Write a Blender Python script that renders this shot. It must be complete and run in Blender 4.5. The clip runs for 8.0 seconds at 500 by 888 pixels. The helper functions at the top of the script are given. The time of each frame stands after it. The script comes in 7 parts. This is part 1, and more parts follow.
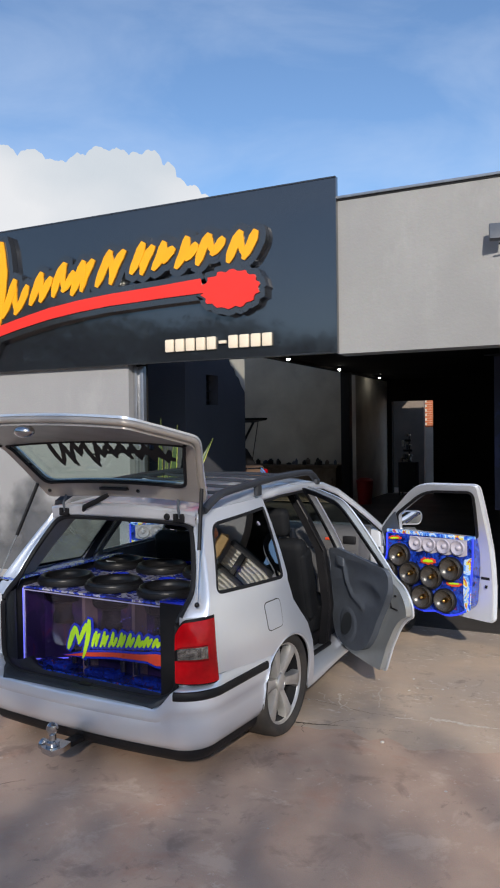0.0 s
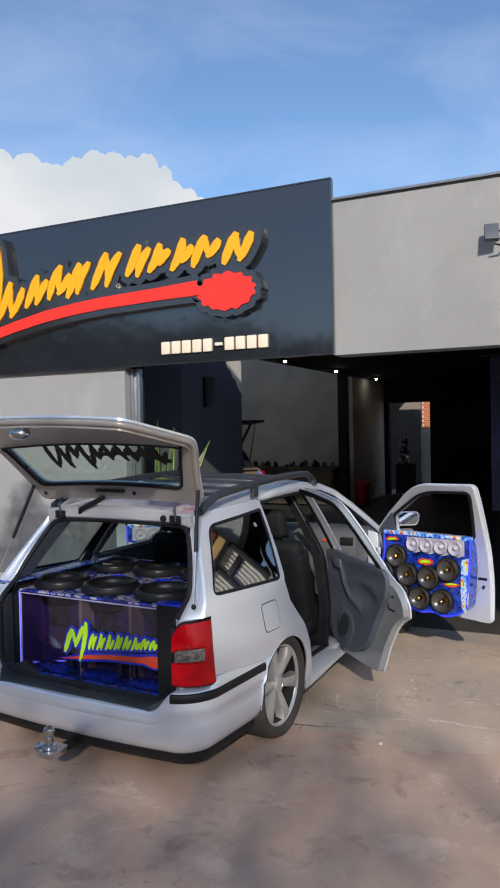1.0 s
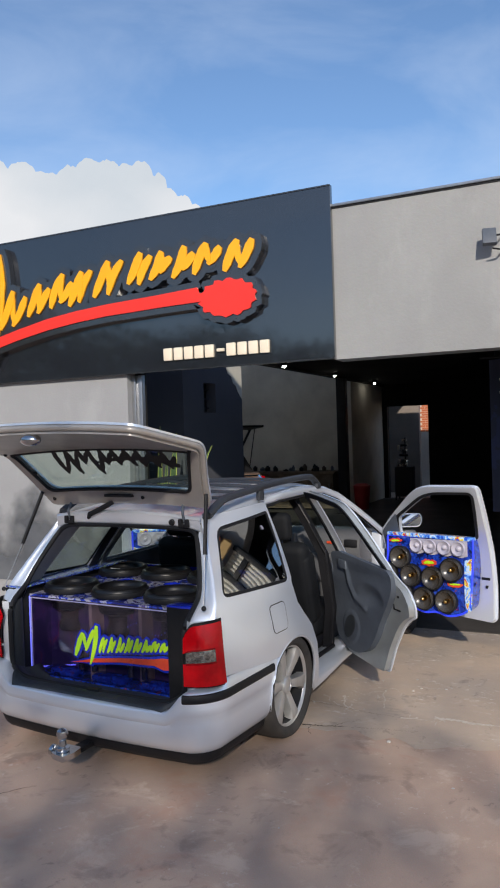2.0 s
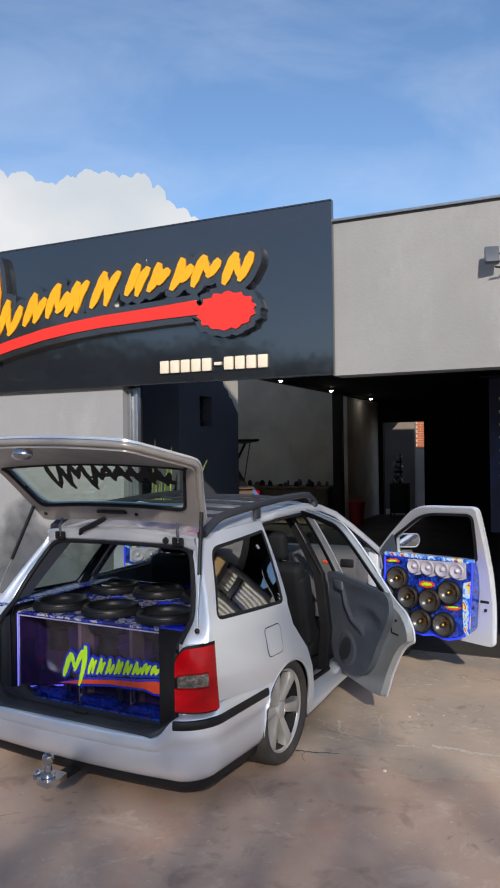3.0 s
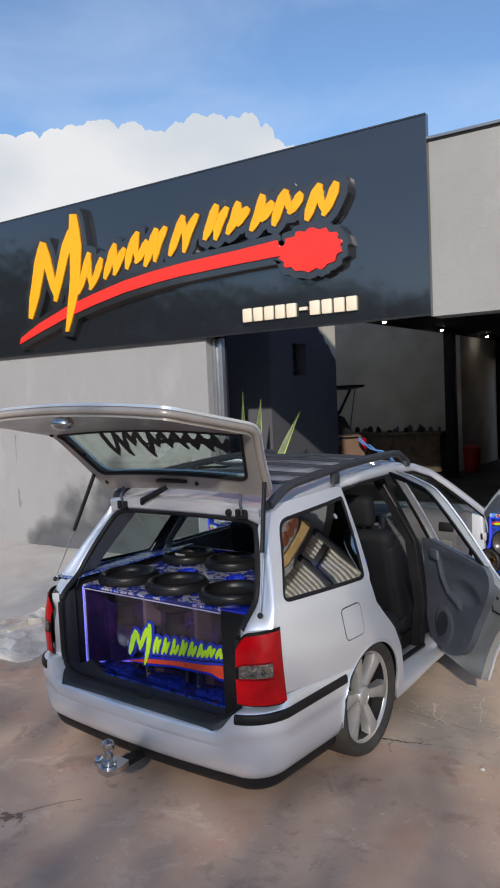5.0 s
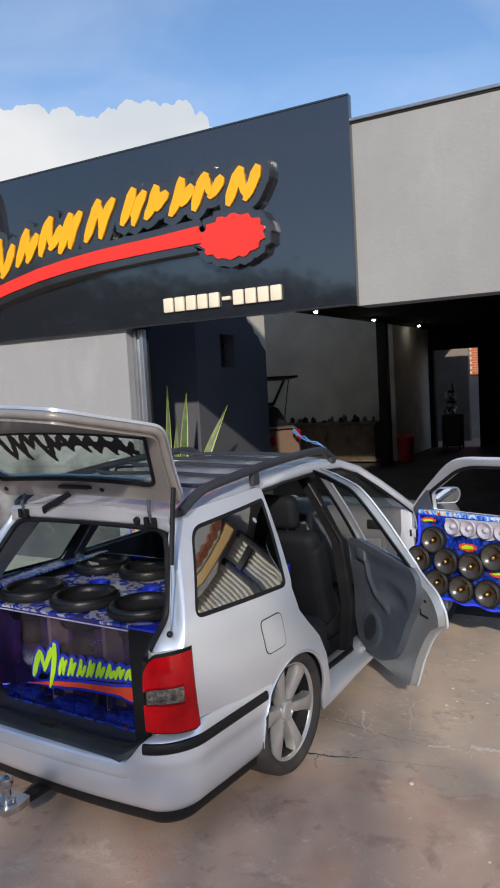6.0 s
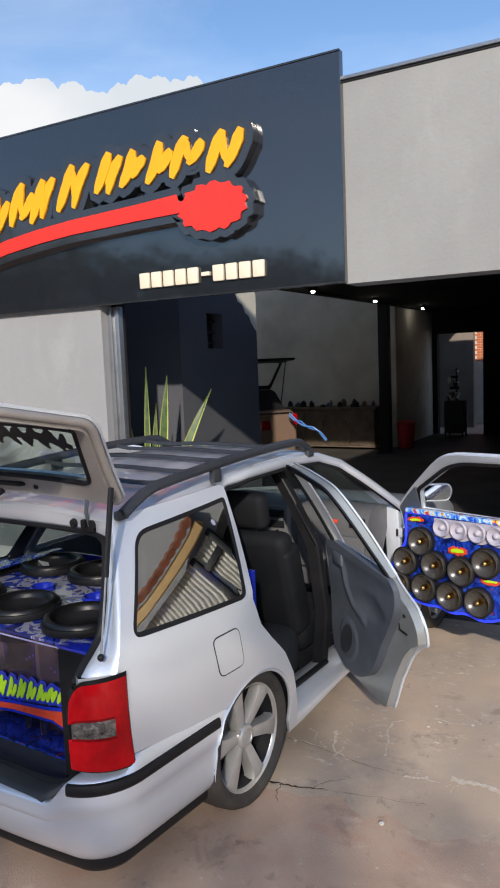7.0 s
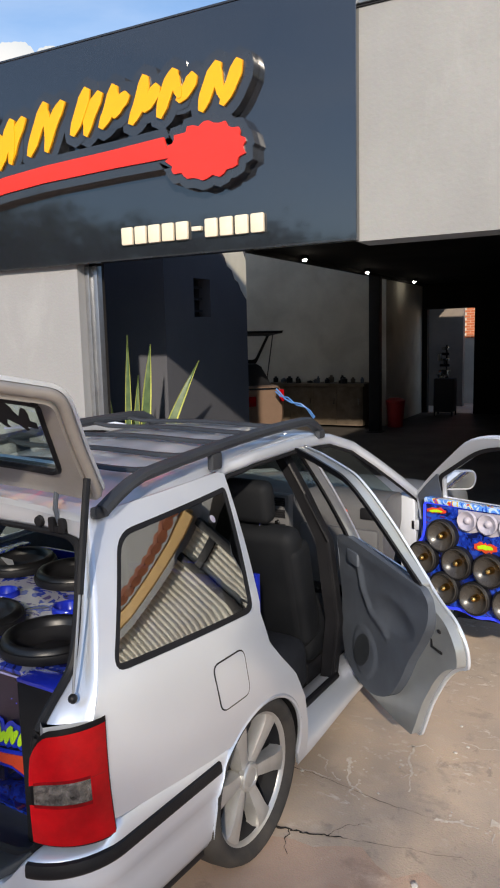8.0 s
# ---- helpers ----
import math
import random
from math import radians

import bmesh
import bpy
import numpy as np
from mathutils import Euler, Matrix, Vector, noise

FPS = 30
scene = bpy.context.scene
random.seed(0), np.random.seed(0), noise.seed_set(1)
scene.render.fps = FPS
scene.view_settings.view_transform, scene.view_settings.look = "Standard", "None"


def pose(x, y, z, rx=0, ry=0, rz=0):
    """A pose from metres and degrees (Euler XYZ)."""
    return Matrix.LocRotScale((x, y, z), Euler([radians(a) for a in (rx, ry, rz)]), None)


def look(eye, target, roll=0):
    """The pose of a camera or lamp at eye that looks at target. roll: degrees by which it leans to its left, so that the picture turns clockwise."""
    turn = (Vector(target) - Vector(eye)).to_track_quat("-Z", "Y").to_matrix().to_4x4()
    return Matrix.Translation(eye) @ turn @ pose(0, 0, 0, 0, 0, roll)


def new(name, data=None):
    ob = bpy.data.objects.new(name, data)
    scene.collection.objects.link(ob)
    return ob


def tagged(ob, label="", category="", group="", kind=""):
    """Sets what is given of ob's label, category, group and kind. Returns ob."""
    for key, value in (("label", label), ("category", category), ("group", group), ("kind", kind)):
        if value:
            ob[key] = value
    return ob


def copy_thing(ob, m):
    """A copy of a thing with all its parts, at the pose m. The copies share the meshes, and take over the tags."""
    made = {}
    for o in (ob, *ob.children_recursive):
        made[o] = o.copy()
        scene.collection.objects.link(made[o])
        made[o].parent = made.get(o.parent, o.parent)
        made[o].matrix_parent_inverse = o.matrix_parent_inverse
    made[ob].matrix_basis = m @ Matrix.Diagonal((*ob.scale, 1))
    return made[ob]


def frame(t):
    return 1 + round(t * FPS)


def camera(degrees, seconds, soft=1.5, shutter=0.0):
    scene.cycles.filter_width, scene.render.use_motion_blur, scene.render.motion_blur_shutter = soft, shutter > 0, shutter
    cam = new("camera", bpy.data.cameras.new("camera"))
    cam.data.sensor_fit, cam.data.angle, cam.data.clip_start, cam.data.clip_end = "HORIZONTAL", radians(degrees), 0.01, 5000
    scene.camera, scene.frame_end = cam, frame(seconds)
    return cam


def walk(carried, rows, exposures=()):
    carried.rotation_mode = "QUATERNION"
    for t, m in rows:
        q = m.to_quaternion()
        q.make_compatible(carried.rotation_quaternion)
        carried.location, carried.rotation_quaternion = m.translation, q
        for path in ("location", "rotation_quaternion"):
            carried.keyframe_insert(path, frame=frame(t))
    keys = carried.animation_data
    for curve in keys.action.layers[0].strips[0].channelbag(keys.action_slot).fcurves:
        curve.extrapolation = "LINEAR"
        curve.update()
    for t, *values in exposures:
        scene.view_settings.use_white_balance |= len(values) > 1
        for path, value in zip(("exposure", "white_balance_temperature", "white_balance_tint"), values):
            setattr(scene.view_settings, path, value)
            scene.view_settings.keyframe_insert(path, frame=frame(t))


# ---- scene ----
cam = camera(37.4, 8.0, soft=2.0)
PATH = [
    (0, (2.776, -3.91, 1.825), (1.804, -2.163, 1.779), -0.8),
    (0.5, (2.787, -3.899, 1.816), (1.816, -2.151, 1.775), -1.1),
    (1, (2.78, -3.901, 1.817), (1.814, -2.151, 1.778), -1.1),
    (1.5, (2.792, -3.94, 1.802), (1.814, -2.196, 1.769), -1.3),
    (2, (2.765, -3.982, 1.809), (1.805, -2.227, 1.785), -1.8),
    (2.2, (2.742, -3.97, 1.813), (1.783, -2.215, 1.814), -1.6),
    (3.3, (2.696, -3.882, 1.839), (1.747, -2.122, 1.846), -0.4),
    (3.5, (2.694, -3.866, 1.834), (1.713, -2.124, 1.815), 0.4),
    (4, (2.705, -3.735, 1.856), (1.533, -2.116, 1.788), -2.3),
    (4.2, (2.705, -3.651, 1.859), (1.486, -2.067, 1.77), -2.8),
    (5.3, (2.641, -3.267, 1.941), (1.448, -1.669, 1.792), -2.1),
    (5.5, (2.625, -3.21, 1.955), (1.464, -1.589, 1.803), -2.2),
    (6, (2.617, -3.049, 1.934), (1.539, -1.373, 1.766), -3.2),
    (6.5, (2.614, -2.791, 1.936), (1.541, -1.116, 1.731), -3.6),
    (7, (2.558, -2.57, 1.94), (1.468, -0.907, 1.722), -2.3),
    (7.5, (2.381, -2.33, 1.918), (1.387, -0.611, 1.682), -0.9),
    (8, (2.133, -2.124, 1.89), (1.096, -0.438, 1.606), -1.4),
]
walk(cam, [(t, look(eye, target, roll)) for t, eye, target, roll in PATH], [(0, 0.0, 6400, 10), (5.5, 0.0, 6450, 10), (7, 0.17, 6500, 10), (7.5, 0.25, 6650, 10), (8, 0.30, 6850, 10)])

# ---- world, sun ----
from mathutils.geometry import delaunay_2d_cdt

# The street front is turned a little against the car, which stands square to the world's axes.
FRONT = pose(0.26, 2.24, 0, 0, 0, 3.5)
SUN_WAY = Vector((-0.56, 1.0, -0.54)).normalized()
SUN_AZ = math.atan2(-SUN_WAY.x, -SUN_WAY.y)
SUN_EL = math.asin(-SUN_WAY.z)

world = bpy.data.worlds.new("sky")
scene.world = world
world.use_nodes = True
wt = world.node_tree
wbg = wt.nodes["Background"]
sky = wt.nodes.new("ShaderNodeTexSky")
sky.sky_type, sky.sun_disc = "NISHITA", False
sky.sun_elevation, sky.sun_rotation = SUN_EL, SUN_AZ
sky.air_density, sky.dust_density, sky.ozone_density = 1.0, 0.45, 4.0
wbg.inputs["Strength"].default_value = 0.16
# thin streaks of high cloud all over the sky
wco = wt.nodes.new("ShaderNodeTexCoord")
wmap = wt.nodes.new("ShaderNodeMapping")
wmap.inputs["Scale"].default_value = (2.2, 1.3, 5.0)
wmap.inputs["Rotation"].default_value = (0.3, 0.25, 0.6)
wno = wt.nodes.new("ShaderNodeTexNoise")
wno.inputs["Scale"].default_value, wno.inputs["Detail"].default_value = 1.6, 7
wno.inputs["Roughness"].default_value, wno.inputs["Distortion"].default_value = 0.55, 0.5
wra = wt.nodes.new("ShaderNodeMapRange")
wra.inputs[1].default_value, wra.inputs[2].default_value, wra.inputs[4].default_value = 0.45, 0.85, 0.36
wmx = wt.nodes.new("ShaderNodeMix")
wmx.data_type = "RGBA"
wmx.inputs["B"].default_value = (4.8, 5.4, 6.4, 1)
wt.links.new(wco.outputs["Generated"], wmap.inputs["Vector"])
wt.links.new(wmap.outputs[0], wno.inputs["Vector"])
wt.links.new(wno.outputs["Fac"], wra.inputs[0])
wt.links.new(wra.outputs[0], wmx.inputs["Factor"])
wt.links.new(sky.outputs[0], wmx.inputs["A"])
wt.links.new(wmx.outputs["Result"], wbg.inputs["Color"])

sun = new("sun", bpy.data.lights.new("sun", "SUN"))
sun.data.energy, sun.data.angle, sun.data.color = 4.3, radians(1.2), (1.0, 0.91, 0.79)
sun.matrix_world = look(-SUN_WAY * 60, (0, 0, 0))


# ---- materials ----
def surf(name, c1, c2=None, scale=6.0, rough=0.6, metal=0.0, bump=0.0, bscale=60.0, coat=0.0, spec=0.5, grime=None, gscale=1.2, gamount=0.4, rvar=0.12, fine=0.25):
    """A surface with coarse and fine variation of colour, gloss and relief, in metres."""
    m = bpy.data.materials.new(name)
    m.use_nodes = True
    nt = m.node_tree
    bs = nt.nodes["Principled BSDF"]
    bs.inputs["Metallic"].default_value = metal
    bs.inputs["Coat Weight"].default_value = coat
    bs.inputs["Coat Roughness"].default_value = 0.04
    bs.inputs["Specular IOR Level"].default_value = spec
    co = nt.nodes.new("ShaderNodeTexCoord")
    n1 = nt.nodes.new("ShaderNodeTexNoise")
    n1.inputs["Scale"].default_value, n1.inputs["Detail"].default_value, n1.inputs["Roughness"].default_value = scale, 6, 0.62
    n2 = nt.nodes.new("ShaderNodeTexNoise")
    n2.inputs["Scale"].default_value, n2.inputs["Detail"].default_value = bscale, 4
    nt.links.new(co.outputs["Object"], n1.inputs["Vector"])
    nt.links.new(co.outputs["Object"], n2.inputs["Vector"])
    c2 = c2 or tuple(v * 0.8 for v in c1)
    mix = nt.nodes.new("ShaderNodeMix")
    mix.data_type = "RGBA"
    mix.inputs["A"].default_value, mix.inputs["B"].default_value = (*c1, 1), (*c2, 1)
    ra = nt.nodes.new("ShaderNodeMapRange")
    ra.inputs[1].default_value, ra.inputs[2].default_value = 0.35, 0.68
    nt.links.new(n1.outputs["Fac"], ra.inputs[0])
    nt.links.new(ra.outputs[0], mix.inputs["Factor"])
    out = mix.outputs["Result"]
    if fine:
        mf = nt.nodes.new("ShaderNodeMix")
        mf.data_type, mf.blend_type = "RGBA", "MULTIPLY"
        mf.inputs["Factor"].default_value = fine
        nt.links.new(out, mf.inputs["A"])
        nt.links.new(n2.outputs["Color"], mf.inputs["B"])
        gm = nt.nodes.new("ShaderNodeMix")
        gm.data_type, gm.blend_type = "RGBA", "MIX"
        gm.inputs["Factor"].default_value = 0.5
        nt.links.new(out, gm.inputs["A"])
        nt.links.new(mf.outputs["Result"], gm.inputs["B"])
        out = gm.outputs["Result"]
    if grime:
        n3 = nt.nodes.new("ShaderNodeTexNoise")
        n3.inputs["Scale"].default_value, n3.inputs["Detail"].default_value, n3.inputs["Distortion"].default_value = gscale, 8, 0.6
        nt.links.new(co.outputs["Object"], n3.inputs["Vector"])
        r3 = nt.nodes.new("ShaderNodeMapRange")
        r3.inputs[1].default_value, r3.inputs[2].default_value, r3.inputs[4].default_value = 0.48, 0.72, gamount
        nt.links.new(n3.outputs["Fac"], r3.inputs[0])
        m3 = nt.nodes.new("ShaderNodeMix")
        m3.data_type = "RGBA"
        m3.inputs["B"].default_value = (*grime, 1)
        nt.links.new(r3.outputs[0], m3.inputs["Factor"])
        nt.links.new(out, m3.inputs["A"])
        out = m3.outputs["Result"]
    nt.links.new(out, bs.inputs["Base Color"])
    rr = nt.nodes.new("ShaderNodeMapRange")
    rr.inputs[3].default_value, rr.inputs[4].default_value = max(rough - rvar, 0.02), min(rough + rvar, 1)
    nt.links.new(n1.outputs["Fac"], rr.inputs[0])
    nt.links.new(rr.outputs[0], bs.inputs["Roughness"])
    if bump:
        bp = nt.nodes.new("ShaderNodeBump")
        bp.inputs["Strength"].default_value, bp.inputs["Distance"].default_value = 0.6, bump
        nt.links.new(n2.outputs["Fac"], bp.inputs["Height"])
        nt.links.new(bp.outputs[0], bs.inputs["Normal"])
    return m


def glass(name, tint, rough=0.0, ior=1.5):
    m = bpy.data.materials.new(name)
    m.use_nodes = True
    nt = m.node_tree
    nt.nodes.remove(nt.nodes["Principled BSDF"])
    tr, gl, fa, pw, ma, mx = (nt.nodes.new(n) for n in ("ShaderNodeBsdfTransparent", "ShaderNodeBsdfGlossy", "ShaderNodeLayerWeight", "ShaderNodeMath", "ShaderNodeMath", "ShaderNodeMixShader"))
    tr.inputs[0].default_value, gl.inputs["Roughness"].default_value = (*tint, 1), rough
    fa.inputs[0].default_value = 0.5
    base = ((ior - 1) / (ior + 1)) ** 2
    pw.operation, ma.operation = "POWER", "MULTIPLY_ADD"
    pw.inputs[1].default_value = 5.0
    ma.inputs[1].default_value, ma.inputs[2].default_value = 1 - base, base
    nt.links.new(fa.outputs["Facing"], pw.inputs[0])
    nt.links.new(pw.outputs[0], ma.inputs[0])
    nt.links.new(ma.outputs[0], mx.inputs[0])
    nt.links.new(tr.outputs[0], mx.inputs[1])
    nt.links.new(gl.outputs[0], mx.inputs[2])
    nt.links.new(mx.outputs[0], nt.nodes["Material Output"].inputs[0])
    return m


def glow(name, colour, strength):
    m = bpy.data.materials.new(name)
    m.use_nodes = True
    bs = m.node_tree.nodes["Principled BSDF"]
    bs.inputs["Base Color"].default_value = (*colour, 1)
    bs.inputs["Emission Color"].default_value, bs.inputs["Emission Strength"].default_value = (*colour, 1), strength
    return m


def splatter(name, colours, scale=14.0, rough=0.25, coat=0.6):
    """Printed film with blotches of several colours under a clear layer."""
    m = bpy.data.materials.new(name)
    m.use_nodes = True
    nt = m.node_tree
    bs = nt.nodes["Principled BSDF"]
    co, n1, ra = (nt.nodes.new(n) for n in ("ShaderNodeTexCoord", "ShaderNodeTexNoise", "ShaderNodeValToRGB"))
    n1.inputs["Scale"].default_value, n1.inputs["Detail"].default_value, n1.inputs["Distortion"].default_value = scale, 3, 1.5
    nt.links.new(co.outputs["Object"], n1.inputs["Vector"])
    nt.links.new(n1.outputs["Fac"], ra.inputs[0])
    ra.color_ramp.interpolation = "CONSTANT"
    while len(ra.color_ramp.elements) < len(colours):
        ra.color_ramp.elements.new(0.5)
    for e, (p, c) in zip(ra.color_ramp.elements, colours):
        e.position, e.color = p, (*c, 1)
    nt.links.new(ra.outputs[0], bs.inputs["Base Color"])
    bs.inputs["Roughness"].default_value, bs.inputs["Coat Weight"].default_value = rough, coat
    return m


def blotch(m, colour, scale, lo, hi, amount, stretch=(1, 1, 1), shift=0.0, detail=7, within=0.0):
    """Patches of another colour with ragged edges, laid over a surface."""
    nt = m.node_tree
    bs = nt.nodes["Principled BSDF"]
    old = bs.inputs["Base Color"].links[0].from_socket
    co, mp, no, ra, mx = (nt.nodes.new(n) for n in ("ShaderNodeTexCoord", "ShaderNodeMapping", "ShaderNodeTexNoise", "ShaderNodeMapRange", "ShaderNodeMix"))
    mp.inputs["Scale"].default_value, mp.inputs["Location"].default_value = stretch, (shift, shift * 0.7, shift * 1.3)
    no.inputs["Scale"].default_value, no.inputs["Detail"].default_value, no.inputs["Roughness"].default_value, no.inputs["Distortion"].default_value = scale, detail, 0.65, 0.4
    ra.inputs[1].default_value, ra.inputs[2].default_value, ra.inputs[4].default_value = lo, hi, amount
    mx.data_type = "RGBA"
    mx.inputs["B"].default_value = (*colour, 1)
    nt.links.new(co.outputs["Object"], mp.inputs[0])
    nt.links.new(mp.outputs[0], no.inputs["Vector"])
    nt.links.new(no.outputs["Fac"], ra.inputs[0])
    fac = ra.outputs[0]
    if within:
        # only inside broad patches of another noise
        n2, r2, mu = (nt.nodes.new(n) for n in ("ShaderNodeTexNoise", "ShaderNodeMapRange", "ShaderNodeMath"))
        n2.inputs["Scale"].default_value, r2.inputs[1].default_value, r2.inputs[2].default_value, mu.operation = within, 0.50, 0.60, "MULTIPLY"
        nt.links.new(mp.outputs[0], n2.inputs["Vector"])
        nt.links.new(n2.outputs["Fac"], r2.inputs[0])
        nt.links.new(r2.outputs[0], mu.inputs[0])
        nt.links.new(fac, mu.inputs[1])
        fac = mu.outputs[0]
    nt.links.new(fac, mx.inputs["Factor"])
    nt.links.new(old, mx.inputs["A"])
    nt.links.new(mx.outputs["Result"], bs.inputs["Base Color"])


SILVER = surf("silver_metallic_paint", (0.765, 0.805, 0.875), (0.74, 0.78, 0.85), 2, 0.36, 0.56, 0.0, 400, 0.8, rvar=0.03, fine=0.03)
# silver in a darker, warmer tone for the tailgate's underside, with brown grime
SILVER_IN = surf("darker_silver_inner_metal", (0.46, 0.425, 0.395), (0.40, 0.37, 0.34), 5, 0.42, 0.35, 0.0, 200, 0.25, grime=(0.26, 0.21, 0.16), gscale=4, gamount=0.3)
# the silver paint again, with the rear door's shade put into the colour
DOOR_IN = surf("shaded_silver_door_inside", (0.38, 0.40, 0.405), (0.34, 0.36, 0.365), 5, 0.36, 0.5, 0.0, 200, 0.5, grime=(0.30, 0.29, 0.26), gscale=4, gamount=0.3)
TRIM = surf("dark_grey_plastic_trim", (0.088, 0.103, 0.130), (0.072, 0.084, 0.106), 8, 0.5, 0, 0.0015, 350, spec=0.35)
BLACK = surf("black_plastic", (0.009, 0.009, 0.011), (0.014, 0.014, 0.016), 8, 0.5, 0, 0.001, 300, spec=0.25)
SILL_GREY = surf("dark_grey_sill_plastic", (0.034, 0.039, 0.046), (0.027, 0.031, 0.037), 8, 0.55, 0, 0.0015, 300, spec=0.35)
RUBBER = surf("tyre_rubber", (0.022, 0.021, 0.020), (0.05, 0.045, 0.04), 9, 0.82, 0, 0.001, 200, grime=(0.075, 0.058, 0.045), gscale=6, gamount=0.45)
RAIL = surf("grey_black_rail_plastic", (0.026, 0.029, 0.036), (0.036, 0.040, 0.047), 6, 0.5, 0, 0.0008, 300)
ALLOY = surf("silver_alloy", (0.62, 0.61, 0.59), (0.54, 0.525, 0.50), 6, 0.36, 0.55, 0, 200, 0.4, grime=(0.24, 0.19, 0.14), gscale=7, gamount=0.3)
CHROME = surf("worn_steel", (0.62, 0.62, 0.63), (0.5, 0.5, 0.5), 14, 0.22, 1.0, 0.0, 200)
SEAT = surf("black_seat_cloth", (0.006, 0.007, 0.009), (0.010, 0.011, 0.013), 6, 0.7, 0, 0.002, 260, spec=0.2)
TRIM_CLOTH = surf("charcoal_bench_cloth", (0.018, 0.020, 0.025), (0.012, 0.013, 0.017), 10, 0.85, 0, 0.002, 260, spec=0.2)
PILLAR_GREY = surf("pale_grey_pillar_plastic", (0.30, 0.30, 0.31), (0.26, 0.26, 0.27), 6, 0.6, 0, 0.001, 250)
DASH = surf("grey_dashboard_plastic", (0.105, 0.105, 0.11), (0.09, 0.09, 0.095), 5, 0.55, 0, 0.001, 250)
CARPET = surf("black_carpet", (0.009, 0.009, 0.011), (0.015, 0.015, 0.017), 12, 0.95, 0, 0.003, 400, spec=0.2)
CONE = surf("black_speaker_cone", (0.011, 0.011, 0.013), (0.016, 0.016, 0.018), 10, 0.36, 0, 0.0006, 300)
CONE_GREY = surf("grey_fibre_speaker_cone", (0.060, 0.054, 0.048), (0.042, 0.038, 0.035), 14, 0.28, 0, 0.0006, 300, 0.3)
FOAM = surf("black_speaker_surround", (0.006, 0.006, 0.007), (0.009, 0.009, 0.010), 10, 0.34, 0, 0.0006, 300)
GOLD = surf("brass_phase_plug", (0.85, 0.50, 0.16), (0.7, 0.4, 0.1), 20, 0.18, 1.0)
BLUE = surf("blue_gloss_acrylic", (0.012, 0.035, 0.55), (0.01, 0.02, 0.40), 9, 0.15, 0, 0, 100, 0.8)
HOSE = surf("pale_blue_hose", (0.10, 0.26, 0.62), (0.06, 0.17, 0.5), 9, 0.3)
# plain blue acrylic, no lamp: a weak glow is added to brighten it
BLUE_EDGE = glow("blue_edge_added_glow", (0.03, 0.06, 1.0), 0.28)
LED_STRIP = glow("blue_led_strip", (0.16, 0.17, 1.0), 1.1)
ACRYLIC_EDGE = surf("polished_acrylic_edge", (0.50, 0.47, 0.72), (0.36, 0.34, 0.66), 14, 0.15, 0, 0, 100, 0.6)
WHITE_HORN = surf("clear_white_plastic", (0.50, 0.47, 0.53), (0.36, 0.35, 0.45), 12, 0.16, 0, 0, 200, 0.6)
FILM = splatter("blue_splattered_film", [(0.0, (0.005, 0.010, 0.07)), (0.40, (0.008, 0.03, 0.30)), (0.53, (0.015, 0.07, 0.50)), (0.62, (0.04, 0.02, 0.16)), (0.70, (0.30, 0.05, 0.12)), (0.75, (0.35, 0.30, 0.05))], 16)
FILM_BRIGHT = splatter("bright_splattered_film", [(0.0, (0.02, 0.08, 0.55)), (0.40, (0.10, 0.30, 0.85)), (0.50, (0.50, 0.66, 0.92)), (0.57, (0.75, 0.62, 0.08)), (0.61, (0.60, 0.05, 0.05)), (0.65, (0.03, 0.10, 0.60))], 13)
TOP_FILM = splatter("white_and_blue_splattered_film", [(0.0, (0.015, 0.02, 0.16)), (0.40, (0.03, 0.06, 0.45)), (0.50, (0.42, 0.42, 0.52)), (0.62, (0.10, 0.08, 0.26))], 8)
LEDGE_FILM = splatter("scribbled_blue_film", [(0.0, (0.012, 0.020, 0.16)), (0.43, (0.03, 0.09, 0.60)), (0.50, (0.30, 0.42, 0.52)), (0.54, (0.02, 0.04, 0.34)), (0.62, (0.22, 0.36, 0.16))], 26)
PURPLE_IN = splatter("purple_printed_board", [(0.0, (0.04, 0.028, 0.10)), (0.5, (0.07, 0.035, 0.14)), (0.6, (0.13, 0.035, 0.10)), (0.68, (0.03, 0.045, 0.22))], 5, 0.35, 0.3)
ACRYLIC = glass("clear_acrylic", (0.84, 0.80, 0.90), ior=1.8)
TINT = glass("tinted_car_glass", (0.46, 0.51, 0.50), ior=4.4)
CLEAR = glass("clear_car_glass", (0.80, 0.86, 0.82))
RED_LENS = surf("red_lamp_lens", (0.90, 0.005, 0.013), (0.55, 0.003, 0.008), 5, 0.07, 0.0, 0.0012, 130, 0.5, 0.3, rvar=0.03, fine=0.0)
DARK_LENS = surf("dark_red_lamp_lens", (0.40, 0.003, 0.008), (0.22, 0.002, 0.005), 30, 0.08, 0.0, 0.0004, 60, 0.5, 0.3, rvar=0.03, fine=0.0)
CLEAR_LENS = surf("smoked_clear_lens", (0.66, 0.64, 0.61), (0.06, 0.055, 0.055), 48, 0.12, 0.75, 0.004, 70, 1.0)
MIRROR = surf("mirror_glass", (0.85, 0.85, 0.85), (0.84, 0.84, 0.84), 2, 0.03, 1.0, rvar=0.01, fine=0)
LIME = surf("lime_print", (0.55, 0.85, 0.02), (0.42, 0.80, 0.03), 9, 0.3)
ORANGE_PRINT = surf("orange_red_print", (0.75, 0.09, 0.03), (0.65, 0.05, 0.03), 9, 0.3)
AMBER = surf("amber_sign_face", (0.90, 0.40, 0.006), (0.86, 0.36, 0.006), 2, 0.35, 0, fine=0.05)
